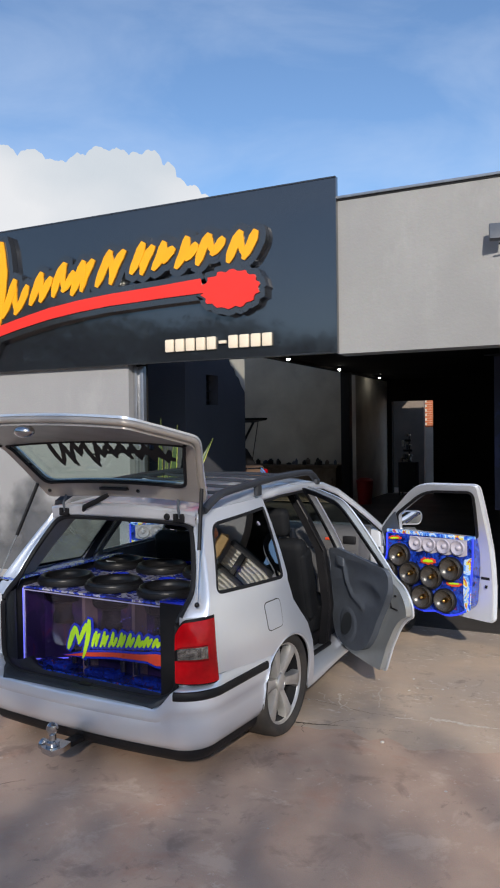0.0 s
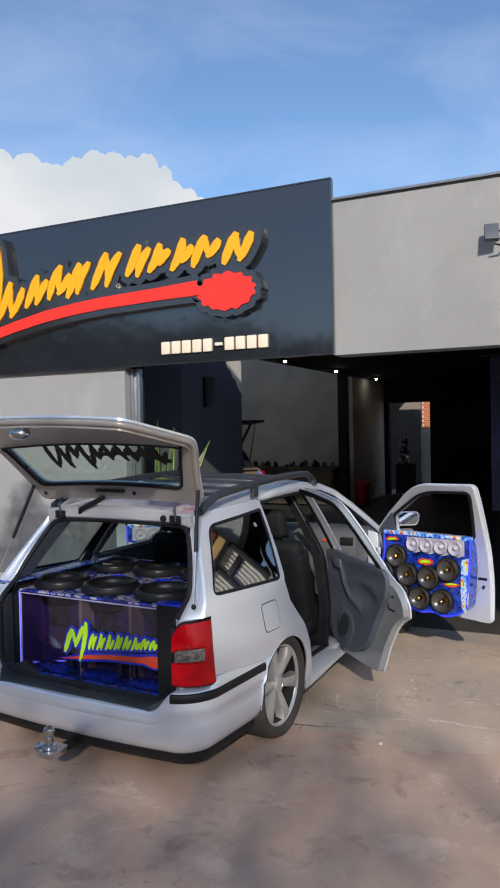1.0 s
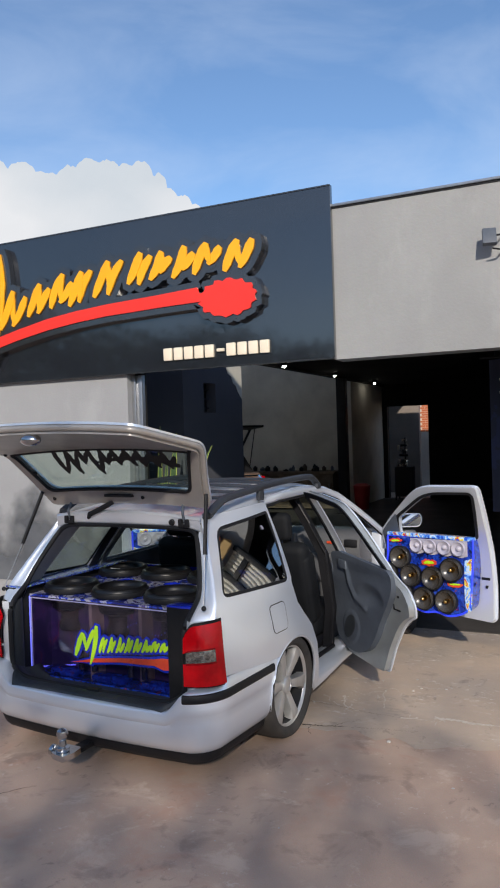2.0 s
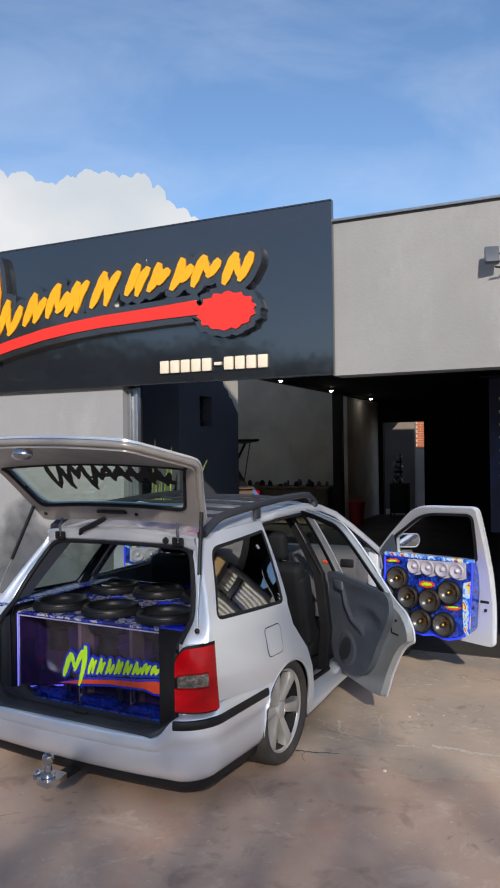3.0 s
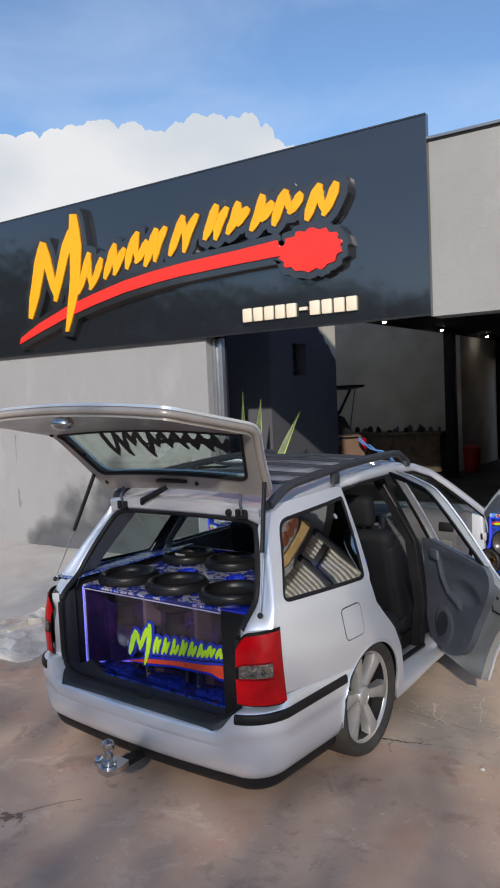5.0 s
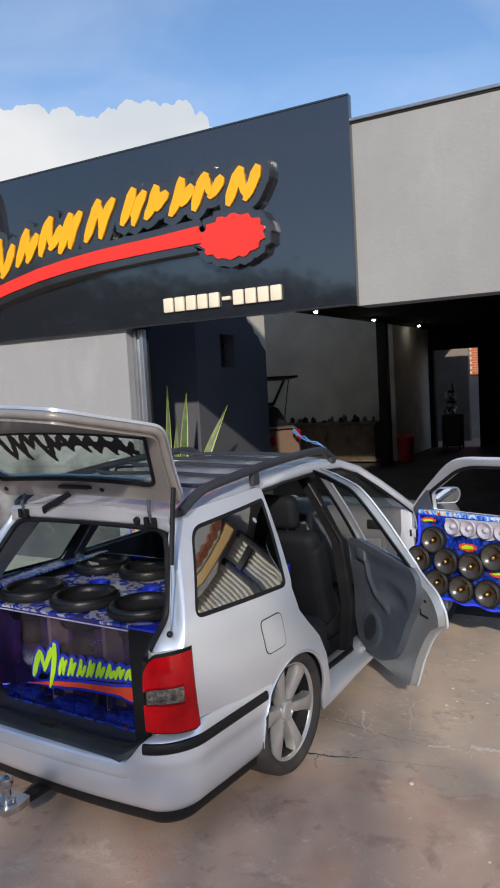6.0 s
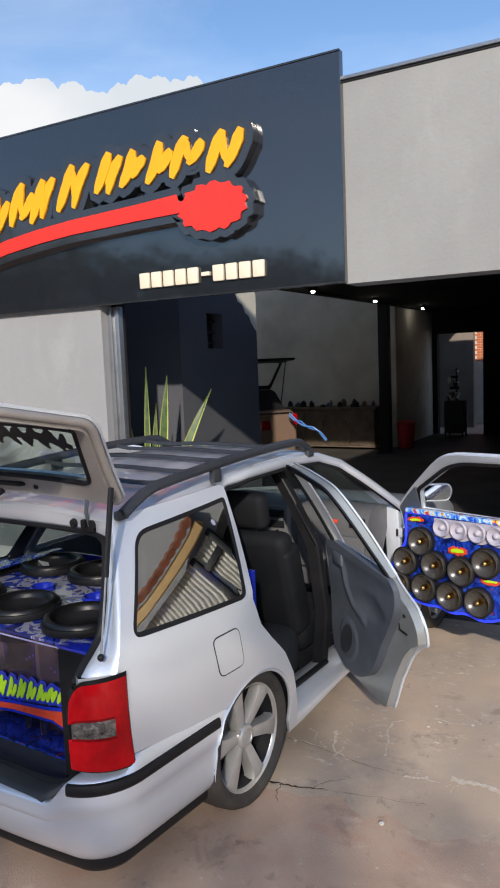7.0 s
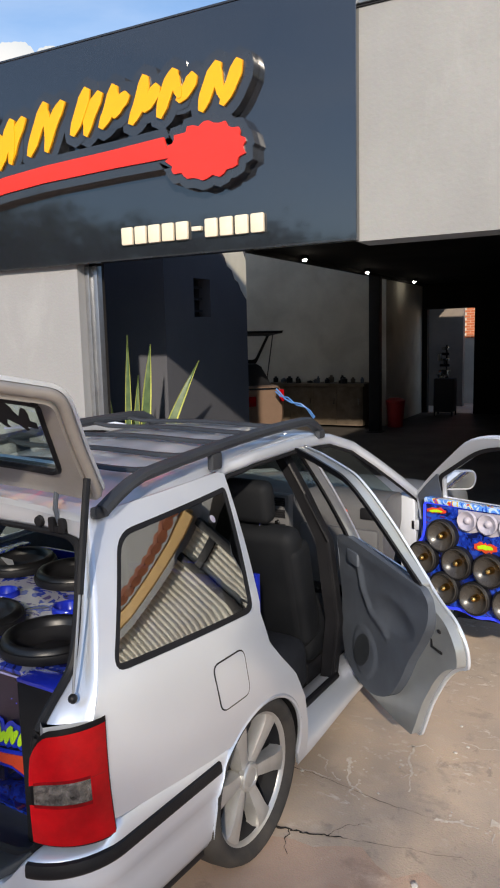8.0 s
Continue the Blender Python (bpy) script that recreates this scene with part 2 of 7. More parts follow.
RED_FACE = surf("red_sign_face", (0.80, 0.035, 0.022), (0.76, 0.03, 0.02), 2, 0.35, 0, fine=0.05)
SIGN = surf("gloss_black_sign_panel", (0.014, 0.016, 0.021), (0.016, 0.018, 0.023), 0.8, 0.07, 0, 0, 40, 0.9, 0.7, rvar=0.04, fine=0.05)
SIGN_EDGE = surf("black_letter_box", (0.022, 0.023, 0.026), (0.03, 0.031, 0.034), 3, 0.16, 0, 0, 60, 0.8)
CREAM = surf("cream_figure_face", (0.80, 0.70, 0.55), (0.76, 0.66, 0.50), 6, 0.4)
WALL = surf("light_grey_wall_paint", (0.305, 0.305, 0.31), (0.285, 0.285, 0.29), 1.3, 0.85, 0, 0.003, 55, grime=(0.22, 0.218, 0.215), gscale=0.9, gamount=0.30)
BEAM = surf("grey_cement_render", (0.315, 0.315, 0.31), (0.275, 0.275, 0.27), 1.1, 0.88, 0, 0.003, 50, grime=(0.22, 0.22, 0.22), gscale=1.0, gamount=0.45)
blotch(WALL, (0.27, 0.27, 0.275), 1.6, 0.52, 0.66, 0.45, (1.6, 1, 0.45), 4.0)
blotch(WALL, (0.38, 0.38, 0.38), 2.2, 0.55, 0.68, 0.30, (1.2, 1, 0.5), 14.0)
blotch(BEAM, (0.25, 0.25, 0.255), 2.0, 0.52, 0.66, 0.40, (2.2, 1, 0.35), 6.0)
blotch(BEAM, (0.37, 0.37, 0.365), 1.5, 0.54, 0.68, 0.40, (1.4, 1, 0.6), 16.0)
FOOT_TONE = surf("dark_grey_wall_base", (0.075, 0.08, 0.092), (0.12, 0.125, 0.135), 1.8, 0.9, 0, 0.003, 50)
stn = FOOT_TONE.node_tree
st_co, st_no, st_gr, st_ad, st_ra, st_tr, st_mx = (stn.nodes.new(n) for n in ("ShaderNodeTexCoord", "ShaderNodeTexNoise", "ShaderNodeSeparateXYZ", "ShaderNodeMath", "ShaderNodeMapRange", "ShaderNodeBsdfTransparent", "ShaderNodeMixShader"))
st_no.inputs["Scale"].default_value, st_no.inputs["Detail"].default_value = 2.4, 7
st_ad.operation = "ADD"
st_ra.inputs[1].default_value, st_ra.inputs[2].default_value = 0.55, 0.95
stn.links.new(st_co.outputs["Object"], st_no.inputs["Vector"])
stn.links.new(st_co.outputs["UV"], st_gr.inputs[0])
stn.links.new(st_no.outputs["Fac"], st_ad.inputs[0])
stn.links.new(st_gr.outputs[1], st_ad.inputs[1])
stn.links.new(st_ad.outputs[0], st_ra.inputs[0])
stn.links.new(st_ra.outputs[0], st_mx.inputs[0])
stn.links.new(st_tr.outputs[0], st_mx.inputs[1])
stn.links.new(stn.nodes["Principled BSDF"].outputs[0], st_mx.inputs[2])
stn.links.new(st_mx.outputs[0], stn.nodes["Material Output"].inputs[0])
NAVY = surf("dark_navy_wall_paint", (0.030, 0.034, 0.046), (0.024, 0.027, 0.036), 1.0, 0.75, 0, 0.002, 60)
RECESS = surf("grey_recess_wall_paint", (0.092, 0.094, 0.108), (0.080, 0.082, 0.096), 1.2, 0.9, 0, 0.003, 60, spec=0.15, grime=(0.082, 0.083, 0.092), gscale=1.5, gamount=0.3)
PLASTER = surf("dim_yard_plaster", (0.24, 0.20, 0.17), (0.18, 0.15, 0.13), 1.5, 0.9, 0, 0.003, 60)
DARK_DIRT = surf("dark_oily_dirt", (0.22, 0.155, 0.12), (0.30, 0.21, 0.16), 5, 0.85, 0, 0.003, 90, fine=0.4)
BOARD = surf("tan_fibreboard", (0.36, 0.29, 0.24), (0.30, 0.24, 0.20), 9, 0.6)
# concrete with the interior's shade put into its colour, blotched at random
DIM_FLOOR = surf("dim_workshop_concrete", (0.075, 0.066, 0.058), (0.045, 0.040, 0.036), 1.4, 0.6, 0, 0.002, 90, grime=(0.025, 0.023, 0.021), gscale=1.0, gamount=0.6)
INNER = surf("pale_block_wall_paint", (0.74, 0.70, 0.60), (0.58, 0.54, 0.46), 1.0, 0.9, 0, 0.004, 40, grime=(0.34, 0.31, 0.26), gscale=0.9, gamount=0.55)
# the workshop's dimness is put into this near-black colour
DARK = surf("dim_interior_near_black", (0.024, 0.021, 0.019), (0.016, 0.015, 0.014), 1, 0.9, spec=0.2)
STEEL = surf("galvanised_guide_rail", (0.42, 0.43, 0.45), (0.30, 0.31, 0.33), 5, 0.38, 0.8, 0, 200)
ROAD = surf("dusty_red_brown_asphalt", (0.61, 0.43, 0.325), (0.475, 0.33, 0.245), 1.1, 0.78, 0, 0.0025, 160, grime=(0.62, 0.455, 0.34), gscale=2.4, gamount=0.5, fine=0.5)
APRON = surf("worn_concrete_floor", (0.63, 0.485, 0.365), (0.51, 0.395, 0.30), 1.3, 0.70, 0, 0.003, 110, grime=(0.35, 0.285, 0.235), gscale=1.2, gamount=0.55, fine=0.4)
blotch(ROAD, (0.66, 0.51, 0.40), 3.2, 0.56, 0.64, 0.55, shift=3.0)
blotch(ROAD, (0.50, 0.27, 0.18), 2.0, 0.54, 0.66, 0.50, shift=11.0)
blotch(ROAD, (0.26, 0.18, 0.14), 3.6, 0.57, 0.66, 0.55, shift=23.0)
blotch(ROAD, (0.70, 0.58, 0.48), 42.0, 0.70, 0.76, 0.6, shift=5.0, detail=3)
blotch(APRON, (0.44, 0.375, 0.315), 1.4, 0.50, 0.66, 0.5, shift=9.0)
blotch(APRON, (0.26, 0.215, 0.18), 4.5, 0.60, 0.68, 0.45, shift=17.0)
blotch(APRON, (0.66, 0.57, 0.48), 7.0, 0.60, 0.70, 0.35, shift=2.0)
blotch(APRON, (0.72, 0.66, 0.58), 16.0, 0.56, 0.66, 0.75, (1.0, 1.6, 1), shift=31.0, within=2.2)
blotch(APRON, (0.20, 0.165, 0.14), 11.0, 0.58, 0.68, 0.55, (1.5, 1.0, 1), shift=41.0, within=1.6)
blotch(APRON, (0.30, 0.265, 0.24), 0.8, 0.50, 0.60, 0.45, shift=51.0)
blotch(ROAD, (0.17, 0.125, 0.10), 13.0, 0.58, 0.68, 0.55, (1.4, 1.0, 1), shift=61.0, within=1.8)
blotch(ROAD, (0.66, 0.56, 0.47), 22.0, 0.60, 0.68, 0.6, shift=71.0, within=2.4)
PAVE = surf("pale_concrete_pavement", (0.56, 0.53, 0.49), (0.46, 0.43, 0.40), 2.0, 0.85, 0, 0.003, 60, grime=(0.36, 0.31, 0.27), gscale=2.2, gamount=0.4)
KERB = surf("whitewashed_broken_kerb", (0.86, 0.83, 0.78), (0.58, 0.52, 0.46), 6, 0.9, 0, 0.012, 30, grime=(0.34, 0.26, 0.21), gscale=3, gamount=0.55)
PAINT_SPOT = surf("old_white_paint_splashes", (0.74, 0.67, 0.58), (0.55, 0.47, 0.39), 30, 0.8)
CRACK = surf("dark_crack", (0.022, 0.017, 0.014), (0.03, 0.024, 0.02), 12, 0.95)
LEAF = surf("tree_leaf", (0.05, 0.10, 0.022), (0.075, 0.13, 0.03), 2, 0.5)
BARK = surf("tree_bark", (0.12, 0.085, 0.06), (0.07, 0.05, 0.035), 8, 0.9, 0, 0.01, 30)
PLANT_G = surf("snake_plant_green", (0.045, 0.085, 0.03), (0.10, 0.15, 0.055), 14, 0.45)
PLANT_Y = surf("snake_plant_yellow_edge", (0.50, 0.50, 0.13), (0.38, 0.42, 0.10), 12, 0.45)
# the cloud glows by itself; its white and blue-grey shading is put into the emission
CLOUD = glow("self_lit_cloud", (1, 1, 1), 0.82)
cnt = CLOUD.node_tree
c_co, c_no, c_mp, c_ra = (cnt.nodes.new(n) for n in ("ShaderNodeTexCoord", "ShaderNodeTexNoise", "ShaderNodeMapping", "ShaderNodeValToRGB"))
c_mp.inputs["Scale"].default_value = (1.0, 1.0, 1.7)
c_no.inputs["Scale"].default_value, c_no.inputs["Detail"].default_value, c_no.inputs["Roughness"].default_value = 0.0030, 2, 0.4
c_ra.color_ramp.elements[0].position, c_ra.color_ramp.elements[0].color = 0.30, (0.76, 0.82, 0.88, 1)
c_ra.color_ramp.elements[1].position, c_ra.color_ramp.elements[1].color = 0.56, (0.97, 0.98, 1.0, 1)
cnt.links.new(c_co.outputs["Object"], c_mp.inputs[0])
cnt.links.new(c_mp.outputs[0], c_no.inputs["Vector"])
cnt.links.new(c_no.outputs["Fac"], c_ra.inputs[0])
cnt.links.new(c_ra.outputs[0], cnt.nodes["Principled BSDF"].inputs["Emission Color"])
cnt.nodes["Principled BSDF"].inputs["Base Color"].default_value = (0.02, 0.02, 0.02, 1)
cnt.nodes["Principled BSDF"].inputs["Specular IOR Level"].default_value, cnt.nodes["Principled BSDF"].inputs["Roughness"].default_value = 0.0, 1.0
BRICK = surf("orange_brick_wall", (0.55, 0.17, 0.07), (0.45, 0.13, 0.06), 3, 0.85)
RED_BIN = surf("red_plastic_bin", (0.45, 0.02, 0.02), (0.36, 0.015, 0.015), 4, 0.4)
WOOD = surf("worn_wood_bench", (0.16, 0.12, 0.085), (0.10, 0.075, 0.05), 5, 0.75, 0, 0.002, 80)
TAN_CAR = surf("champagne_car_paint", (0.34, 0.225, 0.165), (0.30, 0.20, 0.145), 3, 0.35, 0.5, coat=0.8)
TILE = surf("terracotta_roof_tile", (0.42, 0.15, 0.07), (0.30, 0.10, 0.05), 4, 0.85, 0, 0.004, 40)
OCHRE = surf("ochre_fascia_board", (0.74, 0.48, 0.19), (0.64, 0.41, 0.16), 3, 0.7)
SHUTTER = surf("white_ribbed_shutter", (0.72, 0.685, 0.58), (0.60, 0.57, 0.48), 2, 0.5)
SCRIPT = surf("black_script_decal", (0.008, 0.008, 0.008), (0.012, 0.012, 0.012), 5, 0.5)
BANNER = splatter("dark_blue_banner", [(0.0, (0.008, 0.010, 0.03)), (0.55, (0.012, 0.016, 0.06)), (0.66, (0.03, 0.03, 0.05))], 2.2, 0.6, 0.1)


# ---- mesh helpers ----
def mesh_ob(name, bm, material, smooth=False, angle=None):
    me = bpy.data.meshes.new(name)
    bm.normal_update()
    if smooth:
        for f in bm.faces:
            f.smooth = True
        if angle:
            for e in bm.edges:
                if len(e.link_faces) != 2 or e.calc_face_angle(0) > radians(angle):
                    e.smooth = False
    bm.to_mesh(me)
    bm.free()
    me.materials.append(material)
    return new(name, me)


def part(name, bm, material, parent, label="", smooth=True, angle=35):
    ob = mesh_ob(name, bm, material, smooth, angle)
    ob.parent = parent
    if label:
        tagged(ob, label)
    return ob


def thing(name, label, category, m=None, group="", kind=""):
    ob = new(name)
    ob.empty_display_size = 0.1
    if m is not None:
        ob.matrix_world = m
    return tagged(ob, label, category, group, kind)


def solid(name, bm, material, label, category, m=None, kind="", group="", smooth=True, angle=35):
    ob = mesh_ob(name, bm, material, smooth, angle)
    if m is not None:
        ob.matrix_world = m
    return tagged(ob, label, category, group, kind)


def B():
    return bmesh.new()


def box(bm, x0, x1, y0, y1, z0, z1, bevel=0.0, m=None):
    r = bmesh.ops.create_cube(bm, size=1.0)
    for v in r["verts"]:
        v.co = Vector((x0 + (v.co.x + 0.5) * (x1 - x0), y0 + (v.co.y + 0.5) * (y1 - y0), z0 + (v.co.z + 0.5) * (z1 - z0)))
    if bevel:
        es = list({e for v in r["verts"] for e in v.link_edges})
        bmesh.ops.bevel(bm, geom=es, offset=bevel, segments=2, affect="EDGES", profile=0.6)
    if m is not None:
        vs = r["verts"] if not bevel else [v for v in bm.verts if v.is_valid]
        bmesh.ops.transform(bm, matrix=m, verts=vs)
    return bm


def tube(bm, pts, r, n=8, caps=True, flat=1.0, closed=False):
    """A bar of round or flattened section along points; r may be a list."""
    pts = [Vector(p) for p in pts]
    rings = []
    k = len(pts)
    for i, p in enumerate(pts):
        a, b = pts[(i - 1) % k] if closed or i else pts[0], pts[(i + 1) % k] if closed or i < k - 1 else pts[-1]
        d = (b - a).normalized()
        up = Vector((0, 0, 1)) if abs(d.z) < 0.9 else Vector((0, 1, 0))
        s = d.cross(up).normalized()
        u = s.cross(d).normalized()
        rad = r[i] if isinstance(r, (list, tuple)) else r
        rings.append([bm.verts.new(p + s * (math.cos(q) * rad) + u * (math.sin(q) * rad * flat)) for q in (2 * math.pi * j / n for j in range(n))])
    pairs = list(zip(rings, rings[1:])) + ([(rings[-1], rings[0])] if closed else [])
    for a, b in pairs:
        for j in range(n):
            bm.faces.new((a[j], a[(j + 1) % n], b[(j + 1) % n], b[j]))
    if caps and not closed:
        bm.faces.new(rings[0])
        bm.faces.new(rings[-1][::-1])
    return bm


def lathe(bm, profile, n=32, m=None):
    """A body turned round z from (radius, z) pairs."""
    rings = []
    for r, z in profile:
        if r < 1e-5:
            rings.append([bm.verts.new((0, 0, z))])
        else:
            rings.append([bm.verts.new((r * math.cos(2 * math.pi * j / n), r * math.sin(2 * math.pi * j / n), z)) for j in range(n)])
    for a, b in zip(rings, rings[1:]):
        for j in range(n):
            if len(a) == 1 and len(b) > 1:
                bm.faces.new((a[0], b[(j + 1) % n], b[j]))
            elif len(b) == 1 and len(a) > 1:
                bm.faces.new((a[j], a[(j + 1) % n], b[0]))
            elif len(a) > 1:
                bm.faces.new((a[j], a[(j + 1) % n], b[(j + 1) % n], b[j]))
    if m is not None:
        bmesh.ops.transform(bm, matrix=m, verts=[v for r in rings for v in r])
    return bm


def smooth_step(a, b, x):
    t = min(max((x - a) / (b - a), 0), 1)
    return t * t * (3 - 2 * t)


def inside(p, poly):
    hit, j = False, len(poly) - 1
    for i in range(len(poly)):
        (xi, yi), (xj, yj) = poly[i], poly[j]
        if (yi > p[1]) != (yj > p[1]) and p[0] < (xj - xi) * (p[1] - yi) / (yj - yi) + xi:
            hit = not hit
        j = i
    return hit


def dense(poly, step, closed=True):
    out = []
    for i in range(len(poly) if closed else len(poly) - 1):
        a, b = Vector(poly[i]).to_2d(), Vector(poly[(i + 1) % len(poly)]).to_2d()
        n = max(1, int((b - a).length / step))
        out += [tuple(a.lerp(b, k / n)) for k in range(n)]
    return out if closed else out + [tuple(poly[-1])]


def rounded(pts, r, n=5):
    """A polygon with its corners rounded; r may be a list of radii."""
    out, k = [], len(pts)
    for i, p in enumerate(pts):
        p, a, b = Vector(p), Vector(pts[i - 1]), Vector(pts[(i + 1) % k])
        rad = r[i] if isinstance(r, (list, tuple)) else r
        if rad <= 0:
            out.append(tuple(p))
            continue
        da, db = a - p, b - p
        t = min(rad, da.length * 0.48, db.length * 0.48)
        s, e = p + da.normalized() * t, p + db.normalized() * t
        for q in range(n + 1):
            w = q / n
            out.append(tuple((1 - w) ** 2 * s + 2 * w * (1 - w) * p + w * w * e))
    return out


def sheet(bm, outline, holes, place, step=0.05, thick=0.0, back=None):
    """A panel cut out of a plane and laid on a surface: place(a, b, depth) gives the point. With thickness it has a back and rims."""
    loops = [dense(outline, step)] + [dense(h, step) for h in holes]
    pts, edges = [], []
    for lp in loops:
        o = len(pts)
        pts += lp
        edges += [(o + i, o + (i + 1) % len(lp)) for i in range(len(lp))]
    xs, ys = [p[0] for p in loops[0]], [p[1] for p in loops[0]]
    nx, ny = int((max(xs) - min(xs)) / step), int((max(ys) - min(ys)) / step)
    for i in range(1, nx + 1):
        for j in range(1, ny + 1):
            p = (min(xs) + (i + 0.25 * (j % 2)) * step, min(ys) + j * step)
            if inside(p, loops[0]) and not any(inside(p, h) for h in loops[1:]):
                if min((p[0] - q[0]) ** 2 + (p[1] - q[1]) ** 2 for lp in loops for q in lp) > (0.45 * step) ** 2:
                    pts.append(p)
    vs, es, fs, *_ = delaunay_2d_cdt([Vector(p) for p in pts], edges, [], 0, 1e-6)
    keep = []
    for f in fs:
        c = sum((vs[i] for i in f), Vector((0, 0))) / len(f)
        if inside(c, loops[0]) and not any(inside(c, h) for h in loops[1:]):
            keep.append(f)
    front = [bm.verts.new(place(v.x, v.y, 0.0)) for v in vs]
    for f in keep:
        try:
            bm.faces.new([front[i] for i in f])
        except ValueError:
            pass
    if thick:
        rear = [bm.verts.new(place(v.x, v.y, thick)) for v in vs]
        for f in keep:
            bm.faces.new([rear[i] for i in reversed(f)])
        for lp in loops:
            a = [bm.verts.new(place(p[0], p[1], 0.0)) for p in lp]
            b = [bm.verts.new(place(p[0], p[1], thick)) for p in lp]
            for i in range(len(lp)):
                k = (i + 1) % len(lp)
                bm.faces.new((a[i], a[k], b[k], b[i]))
    for v in [v for v in bm.verts if not v.link_faces]:
        bm.verts.remove(v)
    return bm


def ground_sheet(bm, x0, x1, y0, y1, z, step):
    nx, ny = int((x1 - x0) / step), int((y1 - y0) / step)
    g = [[bm.verts.new((x0 + (x1 - x0) * i / nx, y0 + (y1 - y0) * j / ny, z)) for i in range(nx + 1)] for j in range(ny + 1)]
    for j in range(ny):
        for i in range(nx):
            bm.faces.new((g[j][i], g[j][i + 1], g[j + 1][i + 1], g[j + 1][i]))
    return bm


bm = B()
ground_sheet(bm, -1500, 1500, -1500, 1500, -0.0025, 300)
solid("ground", bm, ROAD, "dusty red-brown asphalt street with patches of dirt", "ground", kind="structure", smooth=False)

# the concrete forecourt and shop floor, with a ragged front edge
rnd = random.Random(4)
edge = [(-2.35, -0.35)]
for i in range(101):
    x = -2.3 + i * 0.08
    edge.append((x, 0.02 + 0.11 * x + 0.04 * math.sin(x * 7) + 0.03 * math.sin(x * 23) + 0.02 * math.sin(x * 61) + rnd.uniform(-0.03, 0.03)))
edge += [(9.0, 1.0), (9.0, 17.0), (-9.0, 17.0), (-9.0, 2.2), (-2.35, 2.2)]
bm = B()
sheet(bm, edge, [], lambda a, b, d: (a, b, 0.0), 0.9)
apron = solid("floor", bm, APRON, "worn stained concrete forecourt running into the workshop", "floor", kind="structure", smooth=False)


def crack(pts, w, mat, z=0.0045, seed=1, name="crack", label="dark crack in the concrete"):
    r = random.Random(seed)
    line, sway = [], Vector((0, 0))
    for a, b in zip(pts, pts[1:]):
        for k in range(9):
            p = Vector(a).lerp(Vector(b), k / 9)
            sway = sway * 0.7 + Vector((r.uniform(-1, 1), r.uniform(-1, 1))) * 0.006
            line.append(p + sway)
    line.append(Vector(pts[-1]))
    bm = B()
    rows = []
    for i, p in enumerate(line):
        d = (line[min(i + 1, len(line) - 1)] - line[max(i - 1, 0)]).normalized()
        n = Vector((-d.y, d.x)) * w * r.uniform(0.2, 1.0) * (1 - 0.7 * i / len(line))
        rows.append((bm.verts.new((p.x + n.x, p.y + n.y, z)), bm.verts.new((p.x - n.x, p.y - n.y, z))))
    for a, b in zip(rows, rows[1:]):
        bm.faces.new((a[0], a[1], b[1], b[0]))
    return part(name, bm, mat, apron, label, smooth=False)


crack([(0.76, 0.145), (0.86, 0.17), (0.95, 0.185), (1.06, 0.22)], 0.010, CRACK, seed=2)
crack([(1.06, 0.22), (1.3, 0.29), (1.5, 0.33)], 0.0016, CRACK, seed=3)


def splash(cx, cy, sx, sy, count, seed, size=0.018, z0=0.003):
    """Thin spidery dribbles and specks of old paint."""
    r = random.Random(seed)
    bm = B()
    for _ in range(count * 2):
        x, y, s = r.gauss(cx, sx), r.gauss(cy, sy), size * r.uniform(0.15, 1.0) ** 1.6
        k = r.randint(5, 8)
        a0 = r.uniform(0, 6.28)
        z = z0 + 0.003 * r.random()
        bm.faces.new([bm.verts.new((x + s * r.uniform(0.3, 1.0) * math.cos(a0 + 6.283 * j / k), y + s * r.uniform(0.3, 1.0) * math.sin(a0 + 6.283 * j / k), z)) for j in range(k)])
    for _ in range(count // 8):
        x, y, a = r.gauss(cx, sx), r.gauss(cy, sy), r.uniform(0, 6.28)
        z = z0 + 0.003 * r.random()
        w = r.uniform(0.0015, 0.004)
        rail = []
        for j in range(r.randint(4, 9)):
            ww = w * r.uniform(0.3, 1.3)
            rail.append((bm.verts.new((x - ww * math.sin(a), y + ww * math.cos(a), z)), bm.verts.new((x + ww * math.sin(a), y - ww * math.cos(a), z))))
            a += r.uniform(-0.6, 0.6)
            x, y = x + 0.009 * math.cos(a), y + 0.009 * math.sin(a)
        for p, q in zip(rail, rail[1:]):
            bm.faces.new((p[0], p[1], q[1], q[0]))
    return bm


# old paint: dribbles, scribbles and a broken pale ridge
for k, (pts, w) in enumerate((([(0.86, 0.73), (0.89, 0.66), (0.95, 0.55), (1.05, 0.51)], 0.013), ([(0.97, 0.60), (0.97, 0.49), (1.02, 0.47)], 0.009), ([(1.08, 0.97), (1.10, 0.87), (1.15, 0.74), (1.18, 0.62)], 0.011), ([(1.06, 0.94), (1.13, 1.0), (1.17, 0.97)], 0.008), ([(0.73, 0.69), (0.79, 0.66), (0.82, 0.59)], 0.008), ([(1.27, 1.10), (1.36, 1.09), (1.47, 1.14)], 0.007), ([(0.70, 0.56), (0.80, 0.55), (0.90, 0.55)], 0.006))):
    crack(pts, w, PAINT_SPOT, z=0.0035, seed=80 + k, name="paint_mark", label="old white paint dribble")
for k, (pts, w) in enumerate((([(1.52, 0.585), (1.63, 0.60), (1.74, 0.59), (1.95, 0.62), (2.3, 0.63)], 0.030), ([(1.33, 0.50), (1.40, 0.52), (1.49, 0.53)], 0.014))):
    crack(pts, w, PAINT_SPOT, z=0.0035, seed=95 + k, name="pale_ridge", label="pale broken concrete ridge")
